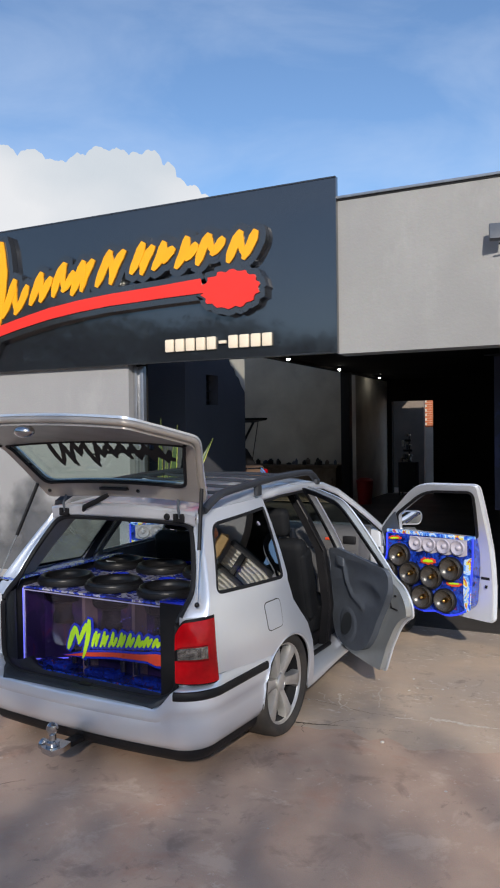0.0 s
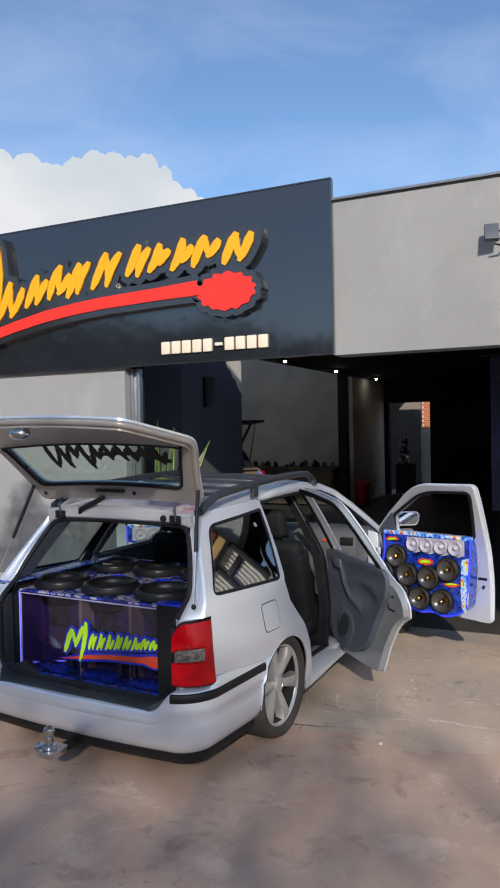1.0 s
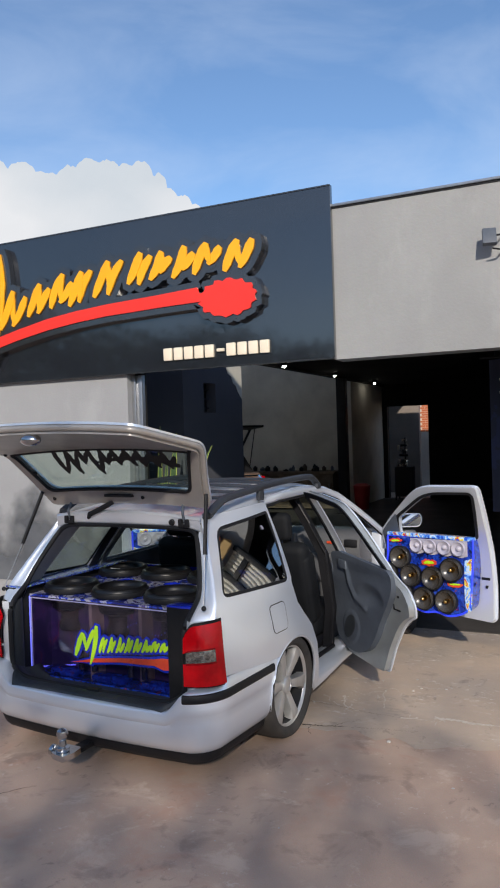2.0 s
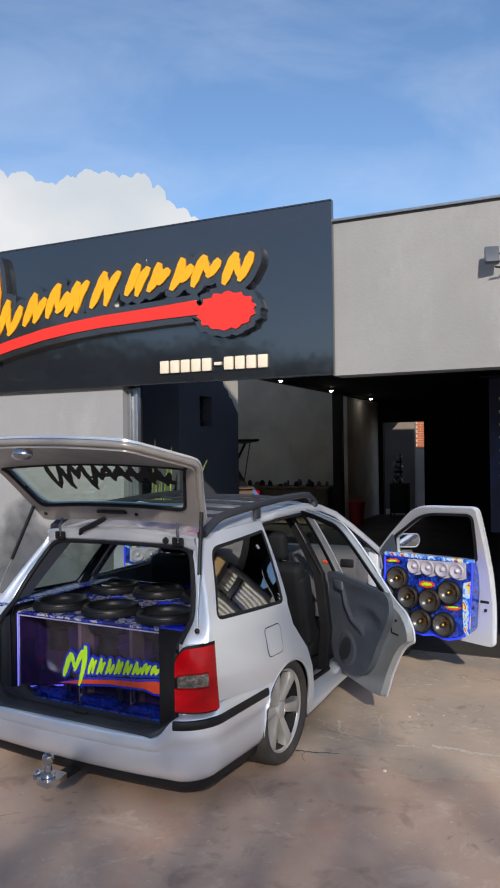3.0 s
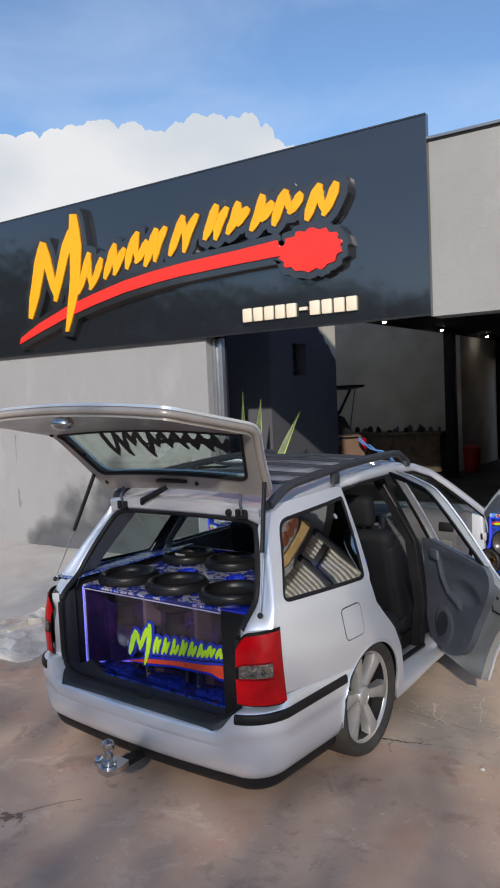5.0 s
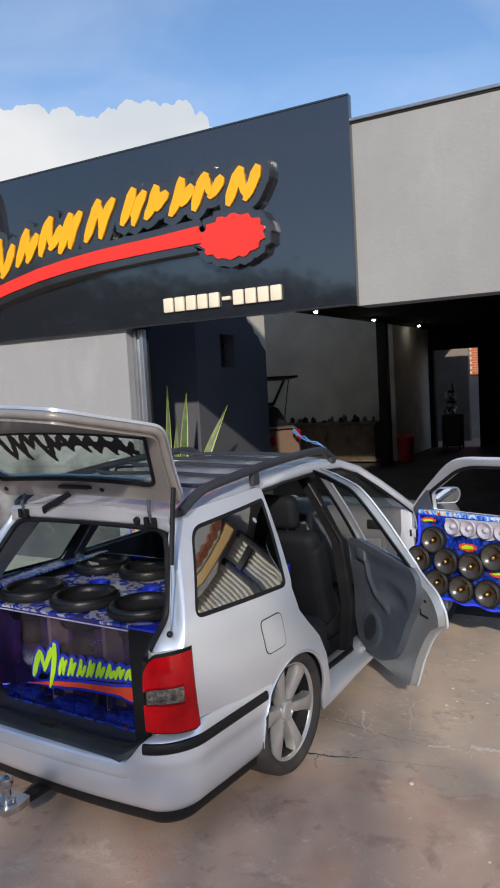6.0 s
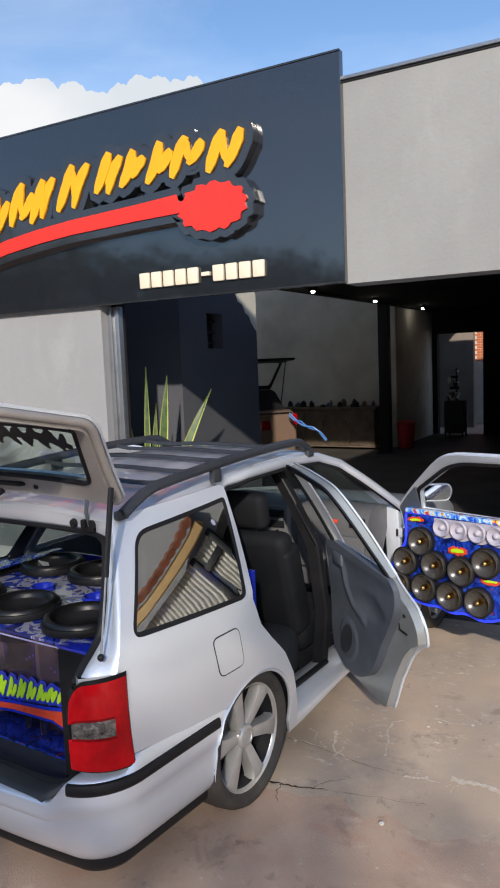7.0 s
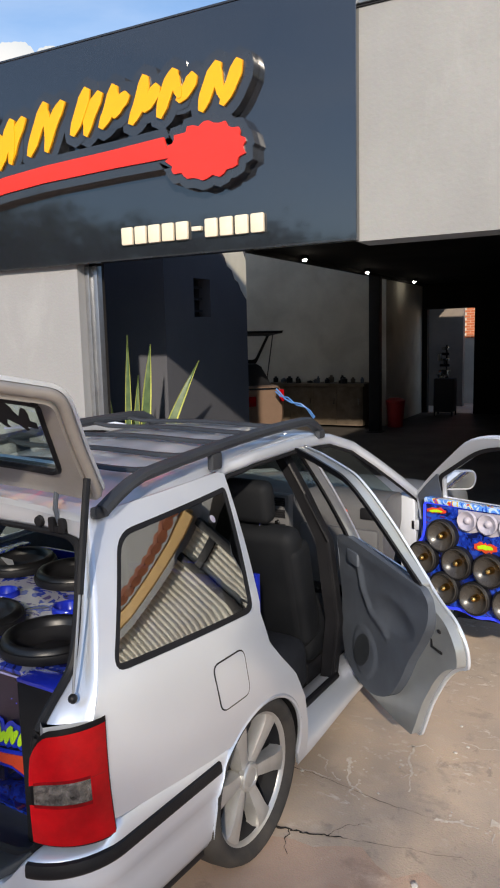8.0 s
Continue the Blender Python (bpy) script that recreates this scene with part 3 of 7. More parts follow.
part("paint_splash", splash(0.92, 0.62, 0.05, 0.06, 9, 1, 0.012), PAINT_SPOT, apron, "old white paint specks", smooth=False)
part("paint_splash", splash(1.12, 0.80, 0.04, 0.08, 9, 2, 0.012), PAINT_SPOT, apron, "old white paint specks", smooth=False)
part("paint_splash", splash(1.45, 0.53, 0.10, 0.016, 9, 3, 0.012), PAINT_SPOT, apron, "old white paint specks", smooth=False)

for k, (pts, w) in enumerate((([(0.86, 0.17), (0.88, 0.10), (0.92, 0.04)], 0.004), ([(1.00, 0.20), (1.03, 0.28), (1.10, 0.34)], 0.003), ([(0.67, 0.55), (0.90, 0.53), (1.15, 0.50), (1.30, 0.50)], 0.0022))):
    crack(pts, w, CRACK, seed=60 + k)
# a ragged dark stain along a crack in the street
for k, (x, y, sx, sy, n, size) in enumerate(((-0.44, -1.62, 0.05, 0.03, 16, 0.040), (-0.36, -1.53, 0.05, 0.03, 16, 0.034), (-0.29, -1.44, 0.03, 0.03, 12, 0.026), (-0.50, -1.52, 0.05, 0.03, 12, 0.026), (-0.55, -1.72, 0.05, 0.04, 14, 0.034))):
    part("oil_stain", splash(x, y, sx, sy, n, 70 + k, size, 0.0012), DARK_DIRT, apron, "ragged dark dirt stain", smooth=False)
crack([(-0.36, -1.53), (-0.29, -1.42), (-0.20, -1.26), (-0.12, -1.16)], 0.009, DARK_DIRT, z=0.002, seed=30)

# scattered grit and pebbles
rnd = random.Random(11)
bm = B()
for _ in range(260):
    x, y = rnd.uniform(-2.2, 2.6), rnd.uniform(-2.6, 1.3)
    s = rnd.choice([0.003, 0.004, 0.005, 0.006, 0.009])
    r = bmesh.ops.create_icosphere(bm, subdivisions=1, radius=s)
    for v in r["verts"]:
        v.co = Vector((x + v.co.x * rnd.uniform(0.8, 1.3), y + v.co.y, max(-0.012 + s * 0.5, 0.001 if y > 0.3 + 0.11 * x else -0.012) + v.co.z * 0.6))
for x, y, s in ((1.839, -0.27, 0.012), (1.211, -0.98, 0.010), (1.377, 0.118, 0.014), (-0.35, -1.75, 0.02), (1.0, -1.2, 0.009)):
    r = bmesh.ops.create_icosphere(bm, subdivisions=1, radius=s)
    for v in r["verts"]:
        v.co = Vector((x + v.co.x, y + v.co.y, -0.006 + v.co.z * 0.6 + (0.012 if y > 0.1 else 0)))
solid("grit", bm, PAVE, "pale grit and pebbles scattered on the ground", "grit", kind="stuff", smooth=False)

# the raised pavement before the shop wall: its end breaks off in a ragged ramp behind a whitewashed crest
def pave_end(v):
    return -2.90 + 0.10 * smooth_step(-2.2, -1.4, v) + 0.50 * smooth_step(-1.5, -0.5, v)


def pave_top(v):
    return 0.125 + 0.125 * smooth_step(-2.1, 0.1, v)


bm = B()
rnd = random.Random(7)
VS = [-2.04 + 2.10 * j / 20 for j in range(21)]
cols = []
for i in range(60):
    t = i / 59
    cols.append([bm.verts.new((-14.0 + (pave_end(v) + 14.0) * t, v, pave_top(v) + rnd.uniform(-0.003, 0.003))) for v in VS])
for a, b in zip(cols, cols[1:]):
    for j in range(20):
        bm.faces.new((a[j], b[j], b[j + 1], a[j + 1]))
solid("pavement", bm, PAVE, "pale worn concrete pavement sloping up to the shop wall", "pavement", FRONT, kind="structure", angle=20)

kerb = thing("kerb", "broken whitewashed concrete kerb along the pavement", "kerb", FRONT, kind="structure")
for i in range(14):
    u0 = -2.90 - (i + 1) * 0.8
    bm = B()
    box(bm, u0, u0 + 0.785, -2.26, -2.0, -0.03, 0.13)
    bmesh.ops.subdivide_edges(bm, edges=bm.edges[:], cuts=5, use_grid_fill=True)
    for v in bm.verts:
        n = noise.noise_vector(v.co * 4.0) * 0.03 + noise.noise_vector(v.co * 13.0) * 0.016
        v.co += n * (1.0 if v.co.z > 0 else 0.2)
    part("kerb_stone", bm, KERB, kerb, angle=25)
# the ramp of broken concrete
bm = B()
rows = []
for j in range(37):
    v = -2.27 + 2.32 * j / 36
    row = []
    for i in range(17):
        t = i / 16
        p = Vector((pave_end(v) - 0.01 + 0.60 * t, v, pave_top(v) * (1 - smooth_step(0.0, 1.0, t) ** 0.8) - 0.022 * t))
        step = noise.noise(p * 5.0) * 0.05 + abs(noise.noise(p * 11.0)) * 0.06 + 0.02 * noise.noise(p * 27.0)
        p.z += step * math.sin(math.pi * t) ** 0.7
        p.x += 0.12 * noise.noise(Vector((7.0, v * 3.1, 0))) * t
        row.append(bm.verts.new(p))
    rows.append(row)
front = [bm.verts.new((v.co.x, v.co.y - 0.01, -0.03)) for v in rows[0]]
for a, b in zip([front] + rows, rows):
    for i in range(16):
        bm.faces.new((a[i], a[i + 1], b[i + 1], b[i]))
part("broken_ramp", bm, KERB, kerb, "broken concrete ramp", angle=25)
# whitewashed stones on its crest
for j in range(4):
    bm = B()
    v0 = -2.12 + j * 0.25
    box(bm, -0.10, 0.10, 0.0, 0.243, -0.10, 0.032)
    bmesh.ops.subdivide_edges(bm, edges=bm.edges[:], cuts=4, use_grid_fill=True)
    for v in bm.verts:
        p = Vector((pave_end(v0 + v.co.y) + v.co.x, v0 + v.co.y, pave_top(v0) + v.co.z))
        v.co = p + noise.noise_vector(p * 6.0) * 0.035 + noise.noise_vector(p * 17.0) * 0.022
    part("kerb_stone", bm, KERB, kerb, angle=25)

# ---- the shop front ----
FRONT_LEFT, SIGN_W, SIGN_Z0, SIGN_Z1 = -14.0, 5.375, 2.475, 4.04
bm = B()
box(bm, FRONT_LEFT, -2.28, 0.05, 0.27, -0.05, 2.9)
wall_left = solid("wall_south", bm, WALL, "light grey painted street wall with a dark foot", "wall", FRONT, kind="structure", smooth=False)
# the dark grey tone on the wall's foot, fading out upwards and to one side
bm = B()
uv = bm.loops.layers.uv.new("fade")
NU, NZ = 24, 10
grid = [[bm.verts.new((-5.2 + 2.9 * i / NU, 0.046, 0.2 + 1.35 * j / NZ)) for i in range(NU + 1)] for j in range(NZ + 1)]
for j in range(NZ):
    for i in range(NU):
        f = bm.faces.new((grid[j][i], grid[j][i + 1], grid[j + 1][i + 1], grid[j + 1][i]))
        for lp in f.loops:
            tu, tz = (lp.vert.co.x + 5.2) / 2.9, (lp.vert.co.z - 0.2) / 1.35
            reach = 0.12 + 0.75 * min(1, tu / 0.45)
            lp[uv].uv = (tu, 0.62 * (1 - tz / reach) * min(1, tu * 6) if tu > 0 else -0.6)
part("damp_stain", bm, FOOT_TONE, wall_left, "dark grey tone with a ragged edge", smooth=False)

bm = B()
box(bm, -0.02, 14.0, 0.05, 0.30, 2.47, 3.83)
beam = solid("wall_beam", bm, BEAM, "grey cement-rendered beam over the workshop opening", "wall", FRONT, kind="structure", smooth=False)
bm = B()
box(bm, -0.02, 14.0, 0.025, 0.34, 3.845, 3.868, 0.004)
part("coping", bm, STEEL, beam, "thin bright metal coping")
# the shadow gap below the coping, drawn as a black strip
bm = B()
box(bm, -0.02, 14.0, 0.04, 0.32, 3.831, 3.845)
part("coping_gap", bm, BLACK, beam, "black strip for the shadow line under the coping", smooth=False)
bm = B()
box(bm, FRONT_LEFT, -0.02, 0.06, 0.30, 2.9, 3.6)
solid("wall_parapet", bm, BEAM, "rendered parapet wall behind the sign", "wall", FRONT, kind="structure", smooth=False)
bm = B()
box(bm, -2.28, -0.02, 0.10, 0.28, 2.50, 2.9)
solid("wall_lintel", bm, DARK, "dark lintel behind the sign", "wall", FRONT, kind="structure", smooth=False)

# right of the opening, out of view: the front wall goes on
bm = B()
box(bm, 4.6, 14.0, 0.05, 0.27, -0.05, 2.47)
solid("wall_south_right", bm, WALL, "light grey painted street wall beyond the opening", "wall", FRONT, kind="structure", smooth=False)

# a ribbed white gate under a tiled canopy, right of the opening
GATE_H = 2.56
GATE_AT = FRONT @ pose(1.9, -0.02, 0, 0, 0, -19) @ pose(-1.9, 0, 0)
gate_r = thing("ribbed_gate", "closed white ribbed metal gate beside the opening", "gate", GATE_AT)
bm = B()
rows = []
for i in range(253):
    u = 1.95 + 3.64 * i / 252
    rows.append((bm.verts.new((u, 0.035 - 0.022 * abs(math.sin(i * math.pi / 5)), 0.02)), bm.verts.new((u, 0.035 - 0.022 * abs(math.sin(i * math.pi / 5)), GATE_H))))
for p, q in zip(rows, rows[1:]):
    bm.faces.new((p[0], q[0], q[1], p[1]))
part("ribbed_leaf", bm, SHUTTER, gate_r, angle=50)
bm = B()
box(bm, 1.85, 1.95, -0.06, 0.04, 0.0, GATE_H, 0.005)
part("gate_post", bm, BLACK, gate_r)
bm = B()
box(bm, 2.36, 2.46, -0.04, 0.008, 0.0, GATE_H, 0.005)
part("gate_post", bm, BLACK, gate_r)
bm = B()
box(bm, 1.95, 2.36, -0.035, 0.008, GATE_H - 0.32, GATE_H - 0.22, 0.005)
part("gate_rail", bm, BLACK, gate_r)
canopy = thing("tiled_canopy", "small terracotta tiled canopy with an ochre fascia", "canopy", GATE_AT)
bm = B()
box(bm, 1.85, 5.6, -0.17, -0.13, GATE_H + 0.006, GATE_H + 0.13, 0.005)
part("fascia", bm, OCHRE, canopy)
bm = B()
box(bm, 1.85, 5.6, -0.15, 0.048, GATE_H + 0.131, GATE_H + 0.16)
part("canopy_deck", bm, OCHRE, canopy)
for k in range(22):
    bm = B()
    pts = [(1.93 + k * 0.165, -0.22 + 0.26 * t, GATE_H + 0.19 + 0.20 * t) for t in (0, 0.33, 0.66, 1)]
    tube(bm, pts, [0.085, 0.08, 0.08, 0.08], 10, flat=0.55)
    part("roof_tile", bm, TILE, canopy)

# a small square floodlight bracketed to the beam
flood = thing("floodlight", "small square dark floodlight on a bracket", "lamp", FRONT @ pose(1.34, 0.05, 3.31))
bm = B()
box(bm, -0.055, 0.055, -0.16, -0.11, -0.07, 0.07, 0.008, pose(0, 0, 0, -20, 0, 12))
part("housing", bm, TRIM, flood)
bm = B()
tube(bm, [(0.05, -0.135, 0.05), (0.11, -0.10, 0.06), (0.11, 0.0, 0.06)], 0.008)
part("bracket", bm, BLACK, flood)
bm = B()
tube(bm, [(0.05, -0.135, -0.05), (0.11, -0.10, -0.06), (0.11, 0.0, -0.06)], 0.008)
part("bracket", bm, BLACK, flood)

# ---- the sign ----
sign = thing("sign_board", "gloss black sign board with raised amber and red brush-stroke shapes", "sign", FRONT)
bm = B()
box(bm, -SIGN_W, 0.0, 0.0, 0.055, SIGN_Z0, SIGN_Z1, 0.004)
part("panel", bm, SIGN, sign, smooth=False)
bm = B()
for x0, x1, z0, z1 in ((-SIGN_W, 0, SIGN_Z1 - 0.012, SIGN_Z1), (-SIGN_W, 0, SIGN_Z0, SIGN_Z0 + 0.012)):
    box(bm, x0, x1, -0.008, 0.0, z0, z1)
part("edge_trim", bm, SIGN_EDGE, sign)


def sign_shape(outline, mat, k=0, name="stroke"):
    """A raised face in the outline's shape; k sets overlapping ones apart."""
    bm = B()
    sheet(bm, outline, [], lambda a, b, d: (a, -0.095 - 0.0012 * k + d, b), 0.06, 0.016)
    part(name, bm, mat, sign, angle=30)


def brush(x0, z0, x1, z1, w0, w1, seed, n=12, rough=0.08):
    """A bowed brush stroke from one point to the other, as an outline with rounded, slightly frayed ends."""
    r = random.Random(seed)
    a, b = Vector((x0, z0)), Vector((x1, z1))
    d = (b - a).normalized()
    q = Vector((-d.y, d.x))
    bow = (b - a).length * r.uniform(-0.07, 0.07)
    left, right = [], []
    for i in range(n + 1):
        t = i / n
        p = a.lerp(b, t) + q * bow * math.sin(math.pi * t)
        w = (w0 + (w1 - w0) * t) * 0.5
        w *= min(1.0, (0.30 + 2.8 * t) ** 0.6, (0.30 + 2.8 * (1 - t)) ** 0.6)
        left.append(p + q * w * (1 + r.uniform(-rough, rough)))
        right.append(p - q * w * (1 + r.uniform(-rough, rough)))
    return [tuple(p) for p in left + right[::-1]]


def grown(outline, g):
    """The outline pushed outwards by g."""
    k = len(outline)
    area = sum(outline[i][0] * outline[(i + 1) % k][1] - outline[(i + 1) % k][0] * outline[i][1] for i in range(k))
    s = 1 if area > 0 else -1
    out = []
    for i in range(k):
        a, b = Vector(outline[i - 1]), Vector(outline[(i + 1) % k])
        d = (b - a).normalized()
        out.append((outline[i][0] + s * d.y * g, outline[i][1] - s * d.x * g))
    return out


# Eleven brush marks rise along the board, the first one tall; they stand for the painted name.
marks = []
for k, st in enumerate(((-4.62, 2.87, -4.34, 3.68, 0.13, 0.19), (-4.33, 3.64, -4.17, 3.04, 0.13, 0.09), (-4.20, 3.02, -3.90, 3.74, 0.10, 0.15), (-4.04, 2.68, -3.85, 3.90, 0.10, 0.20))):
    marks.append(brush(*st, 40 + k, 20, 0.03))
# foot and head of each further mark along the board
SLOTS = [(-3.86, 3.05, -3.42, 3.49), (-3.46, 3.13, -3.12, 3.51), (-3.15, 3.19, -2.84, 3.58), (-2.90, 3.22, -2.59, 3.60), (-2.58, 3.24, -2.14, 3.66),
         (-2.15, 3.33, -1.85, 3.68), (-1.89, 3.35, -1.61, 3.66), (-1.63, 3.37, -1.36, 3.68), (-1.39, 3.37, -1.01, 3.69), (-1.06, 3.34, -0.66, 3.66)]
for k, (u0, z0, u1, z1) in enumerate(SLOTS):
    # a quick zigzag of thick rising and thin falling strokes
    w, h = u1 - u0, z1 - z0
    r = random.Random(700 + k)
    a, b = u0 + 0.02, u0 + 0.02 + 0.40 * w
    za, zb = z0 + r.uniform(0.0, 0.05), z0 + r.uniform(0.02, 0.10)
    ta, tb = z1 - r.uniform(0.0, 0.03), z1 - r.uniform(0.0, 0.12)
    marks.append(brush(a, za, a + 0.46 * h, ta, 0.085, 0.105, 60 + k, 16, 0.03))
    marks.append(brush(a + 0.43 * h, ta - 0.02, b + 0.02, zb + 0.02, 0.07, 0.06, 80 + k, 16, 0.03))
    marks.append(brush(b, zb, b + 0.44 * h, tb, 0.075, 0.10, 100 + k, 16, 0.03))
for k, o in enumerate(marks):
    sign_shape(o, AMBER, k % 5, name="amber_stroke")
swoosh_top = [(-4.80, 2.67), (-4.5, 2.80), (-4.03, 2.945), (-3.6, 3.04), (-3.18, 3.12), (-2.8, 3.165), (-2.43, 3.195), (-1.76, 3.225), (-1.34, 3.25)]
swoosh_bot = [(-1.30, 3.11), (-1.76, 3.10), (-2.43, 3.075), (-2.8, 3.045), (-3.18, 3.0), (-3.6, 2.925), (-4.03, 2.83), (-4.5, 2.70), (-4.83, 2.60)]
blob = []
rnd = random.Random(3)
for i in range(45):
    a = math.pi * 0.93 - 2 * math.pi * 0.94 * i / 44
    r = 1 + 0.07 * math.sin(i * 1.9) + rnd.uniform(-0.03, 0.03)
    blob.append((-1.02 + 0.30 * r * math.cos(a), 3.12 + 0.175 * r * math.sin(a)))
swoosh = swoosh_top + blob + swoosh_bot
sign_shape(swoosh, RED_FACE, name="red_stroke")
# the dark tray that carries the shapes, stepped out from the board
for k, o in enumerate(marks):
    bm = B()
    sheet(bm, grown(o, 0.072), [], lambda a, b, d: (a, -0.075 - 0.001 * (k % 5) + d, b), 0.12, 0.075)
    part("tray", bm, SIGN_EDGE, sign, angle=30)
bm = B()
sheet(bm, grown(swoosh, 0.062), [], lambda a, b, d: (a, -0.080 + d, b), 0.12, 0.080)
part("tray", bm, SIGN_EDGE, sign, angle=30)
# figures under the strokes, as plain cream bars
for i in range(10):
    u = -1.785 + i * 0.1175
    bm = B()
    if i == 5:
        box(bm, u + 0.015, u + 0.09, -0.03, 0.0, 2.625, 2.655, 0.004)
    else:
        box(bm, u, u + 0.098, -0.03, 0.0, 2.575, 2.70, 0.012)
    part("figure_bar", bm, CREAM, sign)

# ---- roller shutter guide and recess ----
guide = thing("shutter_guide", "galvanised roller shutter guide rail at the wall's end", "guide rail", FRONT)
bm = B()
box(bm, -2.275, -2.235, 0.13, 0.19, 0.0, 2.47, 0.004)
box(bm, -2.195, -2.155, 0.13, 0.19, 0.0, 2.47, 0.004)
part("flange", bm, STEEL, guide)
bm = B()
box(bm, -2.236, -2.194, 0.165, 0.185, 0.0, 2.47)
part("channel", bm, STEEL, guide)
bm = B()
box(bm, -2.28, -2.156, 0.19, 0.22, 0.0, 2.5)
part("back_plate", bm, DARK, guide, smooth=False)

REC_U, REC_V, REC_END = -2.40, 1.395, 3.03
bm = B()
box(bm, -6.2, REC_U, REC_V, REC_V + 0.15, 0.0, 4.3)
solid("wall_recess_back", bm, RECESS, "grey painted wall behind the entrance, partly sunlit", "wall", FRONT, kind="structure", smooth=False)
# the side wall has a small square opening in it
bm = B()
vent = [(1.915, 2.115), (2.236, 2.115), (2.236, 2.497), (1.915, 2.497)]
sheet(bm, [(REC_V + 0.15, 0.0), (REC_END, 0.0), (REC_END, 4.3), (REC_V + 0.15, 4.3)], [vent], lambda a, b, d: (REC_U - d, a, b), 0.6, 0.16)
side_wall = solid("wall_recess_side", bm, RECESS, "grey painted side wall with a small square opening", "wall", FRONT, kind="structure", smooth=False)
bm = B()
box(bm, REC_U - 0.16, REC_U - 0.14, 1.9, 2.25, 2.1, 2.51)
part("vent_back", bm, BLACK, side_wall)
bm = B()
for k in range(3):
    box(bm, REC_U - 0.12, REC_U - 0.10, 1.915, 2.236, 2.17 + k * 0.12, 2.19 + k * 0.12)
part("vent_slat", bm, NAVY, side_wall)
# sunlight on the upper corner, laid on as a pale ragged sheet
bm = B()
sheet(bm, [(2.42, 2.86), (2.50, 2.79), (2.56, 2.74), (2.60, 2.66), (2.70, 2.62), (2.76, 2.53), (2.84, 2.50), (2.90, 2.42), (2.97, 2.36), (3.025, 2.32), (3.025, 2.75), (2.92, 2.90), (2.80, 3.05), (2.45, 3.05)], [], lambda a, b, d: (REC_U + 0.005 - d, a, b), 0.1, 0.004)
part("bare_plaster", bm, SHUTTER, side_wall, "pale patch cut to the outline of the sunlit upper corner", smooth=False)
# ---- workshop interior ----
# dark sheet over the pale concrete, in place of the shade indoors
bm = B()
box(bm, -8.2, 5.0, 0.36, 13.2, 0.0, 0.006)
solid("floor_workshop", bm, DIM_FLOOR, "concrete workshop floor coloured dark for the dim interior", "floor", FRONT, kind="structure", smooth=False)
CEIL = 3.0
bm = B()
box(bm, -3.10, -2.98, REC_END + 0.02, 13.4, CEIL, 4.3)
solid("wall_beam_inner", bm, DARK, "dark beam along the workshop bay", "beam", FRONT, kind="structure", smooth=False)
bm = B()
box(bm, -8.2, -3.1, 10.4, 10.6, -0.05, 4.3)
solid("wall_bay_back", bm, INNER, "bare grey block wall behind the workbench", "wall", FRONT, kind="structure", smooth=False)
bm = B()
box(bm, -8.4, -8.2, 0.27, 10.6, -0.05, 4.3)
solid("wall_bay_side", bm, INNER, "bare grey block wall of the side bay", "wall", FRONT, kind="structure", smooth=False)
bm = B()
box(bm, -3.3, -3.1, 10.6, 13.4, -0.05, 3.15)
solid("wall_west", bm, INNER, "grey inner wall past the column", "wall", FRONT, kind="structure", smooth=False)
bm = B()
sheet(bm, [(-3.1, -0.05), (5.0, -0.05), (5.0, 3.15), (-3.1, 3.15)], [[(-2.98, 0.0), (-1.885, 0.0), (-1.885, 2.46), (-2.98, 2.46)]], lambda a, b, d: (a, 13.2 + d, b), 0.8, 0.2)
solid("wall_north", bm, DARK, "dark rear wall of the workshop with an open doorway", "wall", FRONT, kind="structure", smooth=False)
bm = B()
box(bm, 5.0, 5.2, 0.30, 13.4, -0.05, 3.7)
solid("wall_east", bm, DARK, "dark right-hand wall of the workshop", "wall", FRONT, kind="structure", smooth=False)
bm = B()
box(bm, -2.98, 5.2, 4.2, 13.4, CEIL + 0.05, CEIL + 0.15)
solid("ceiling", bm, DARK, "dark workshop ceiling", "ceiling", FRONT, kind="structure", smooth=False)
bm = B()
# the unseen gap between the two slabs is added to brighten the back wall
box(bm, -7.2, -3.1, 4.2, 9.25, 4.3, 4.4)
box(bm, -7.2, -3.1, 9.95, 10.6, 4.3, 4.4)
solid("ceiling_bay", bm, INNER, "pale ceiling of the side bay with an added gap that lets light in", "ceiling", FRONT, kind="structure", smooth=False)
bm = B()
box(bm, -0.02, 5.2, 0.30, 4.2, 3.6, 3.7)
# added out of view, to keep skylight off the recess walls
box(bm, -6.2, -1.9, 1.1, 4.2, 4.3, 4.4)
solid("roof_slab", bm, DARK, "dark canopy slab behind the beam, with an added shading slab over the recess", "ceiling", FRONT, kind="structure", smooth=False)

column = thing("column", "black painted steel column beside the workbench", "column", FRONT)
bm = B()
box(bm, -3.10, -2.90, 9.3, 9.5, 0.02, CEIL, 0.008)
part("shaft", bm, BLACK, column)
bm = B()
box(bm, -3.15, -2.85, 9.25, 9.55, 0.0, 0.02)
part("base_plate", bm, BLACK, column)

LAMP_FACE = glow("spot_lamp_glow", (1.0, 0.93, 0.82), 32.0)
spot = thing("ceiling_spot", "small round lit ceiling spotlight", "lamp", FRONT @ pose(-2.80, 5.6, CEIL), group="ceiling spotlights")
bm = B()
lathe(bm, [(0.0, 0.05), (0.055, 0.05), (0.06, 0.0), (0.05, -0.005)], 16)
part("housing", bm, BLACK, spot)
bm = B()
lathe(bm, [(0.0, -0.036), (0.018, -0.032), (0.029, -0.018), (0.032, 0.0)], 16)
part("lamp_face", bm, LAMP_FACE, spot)
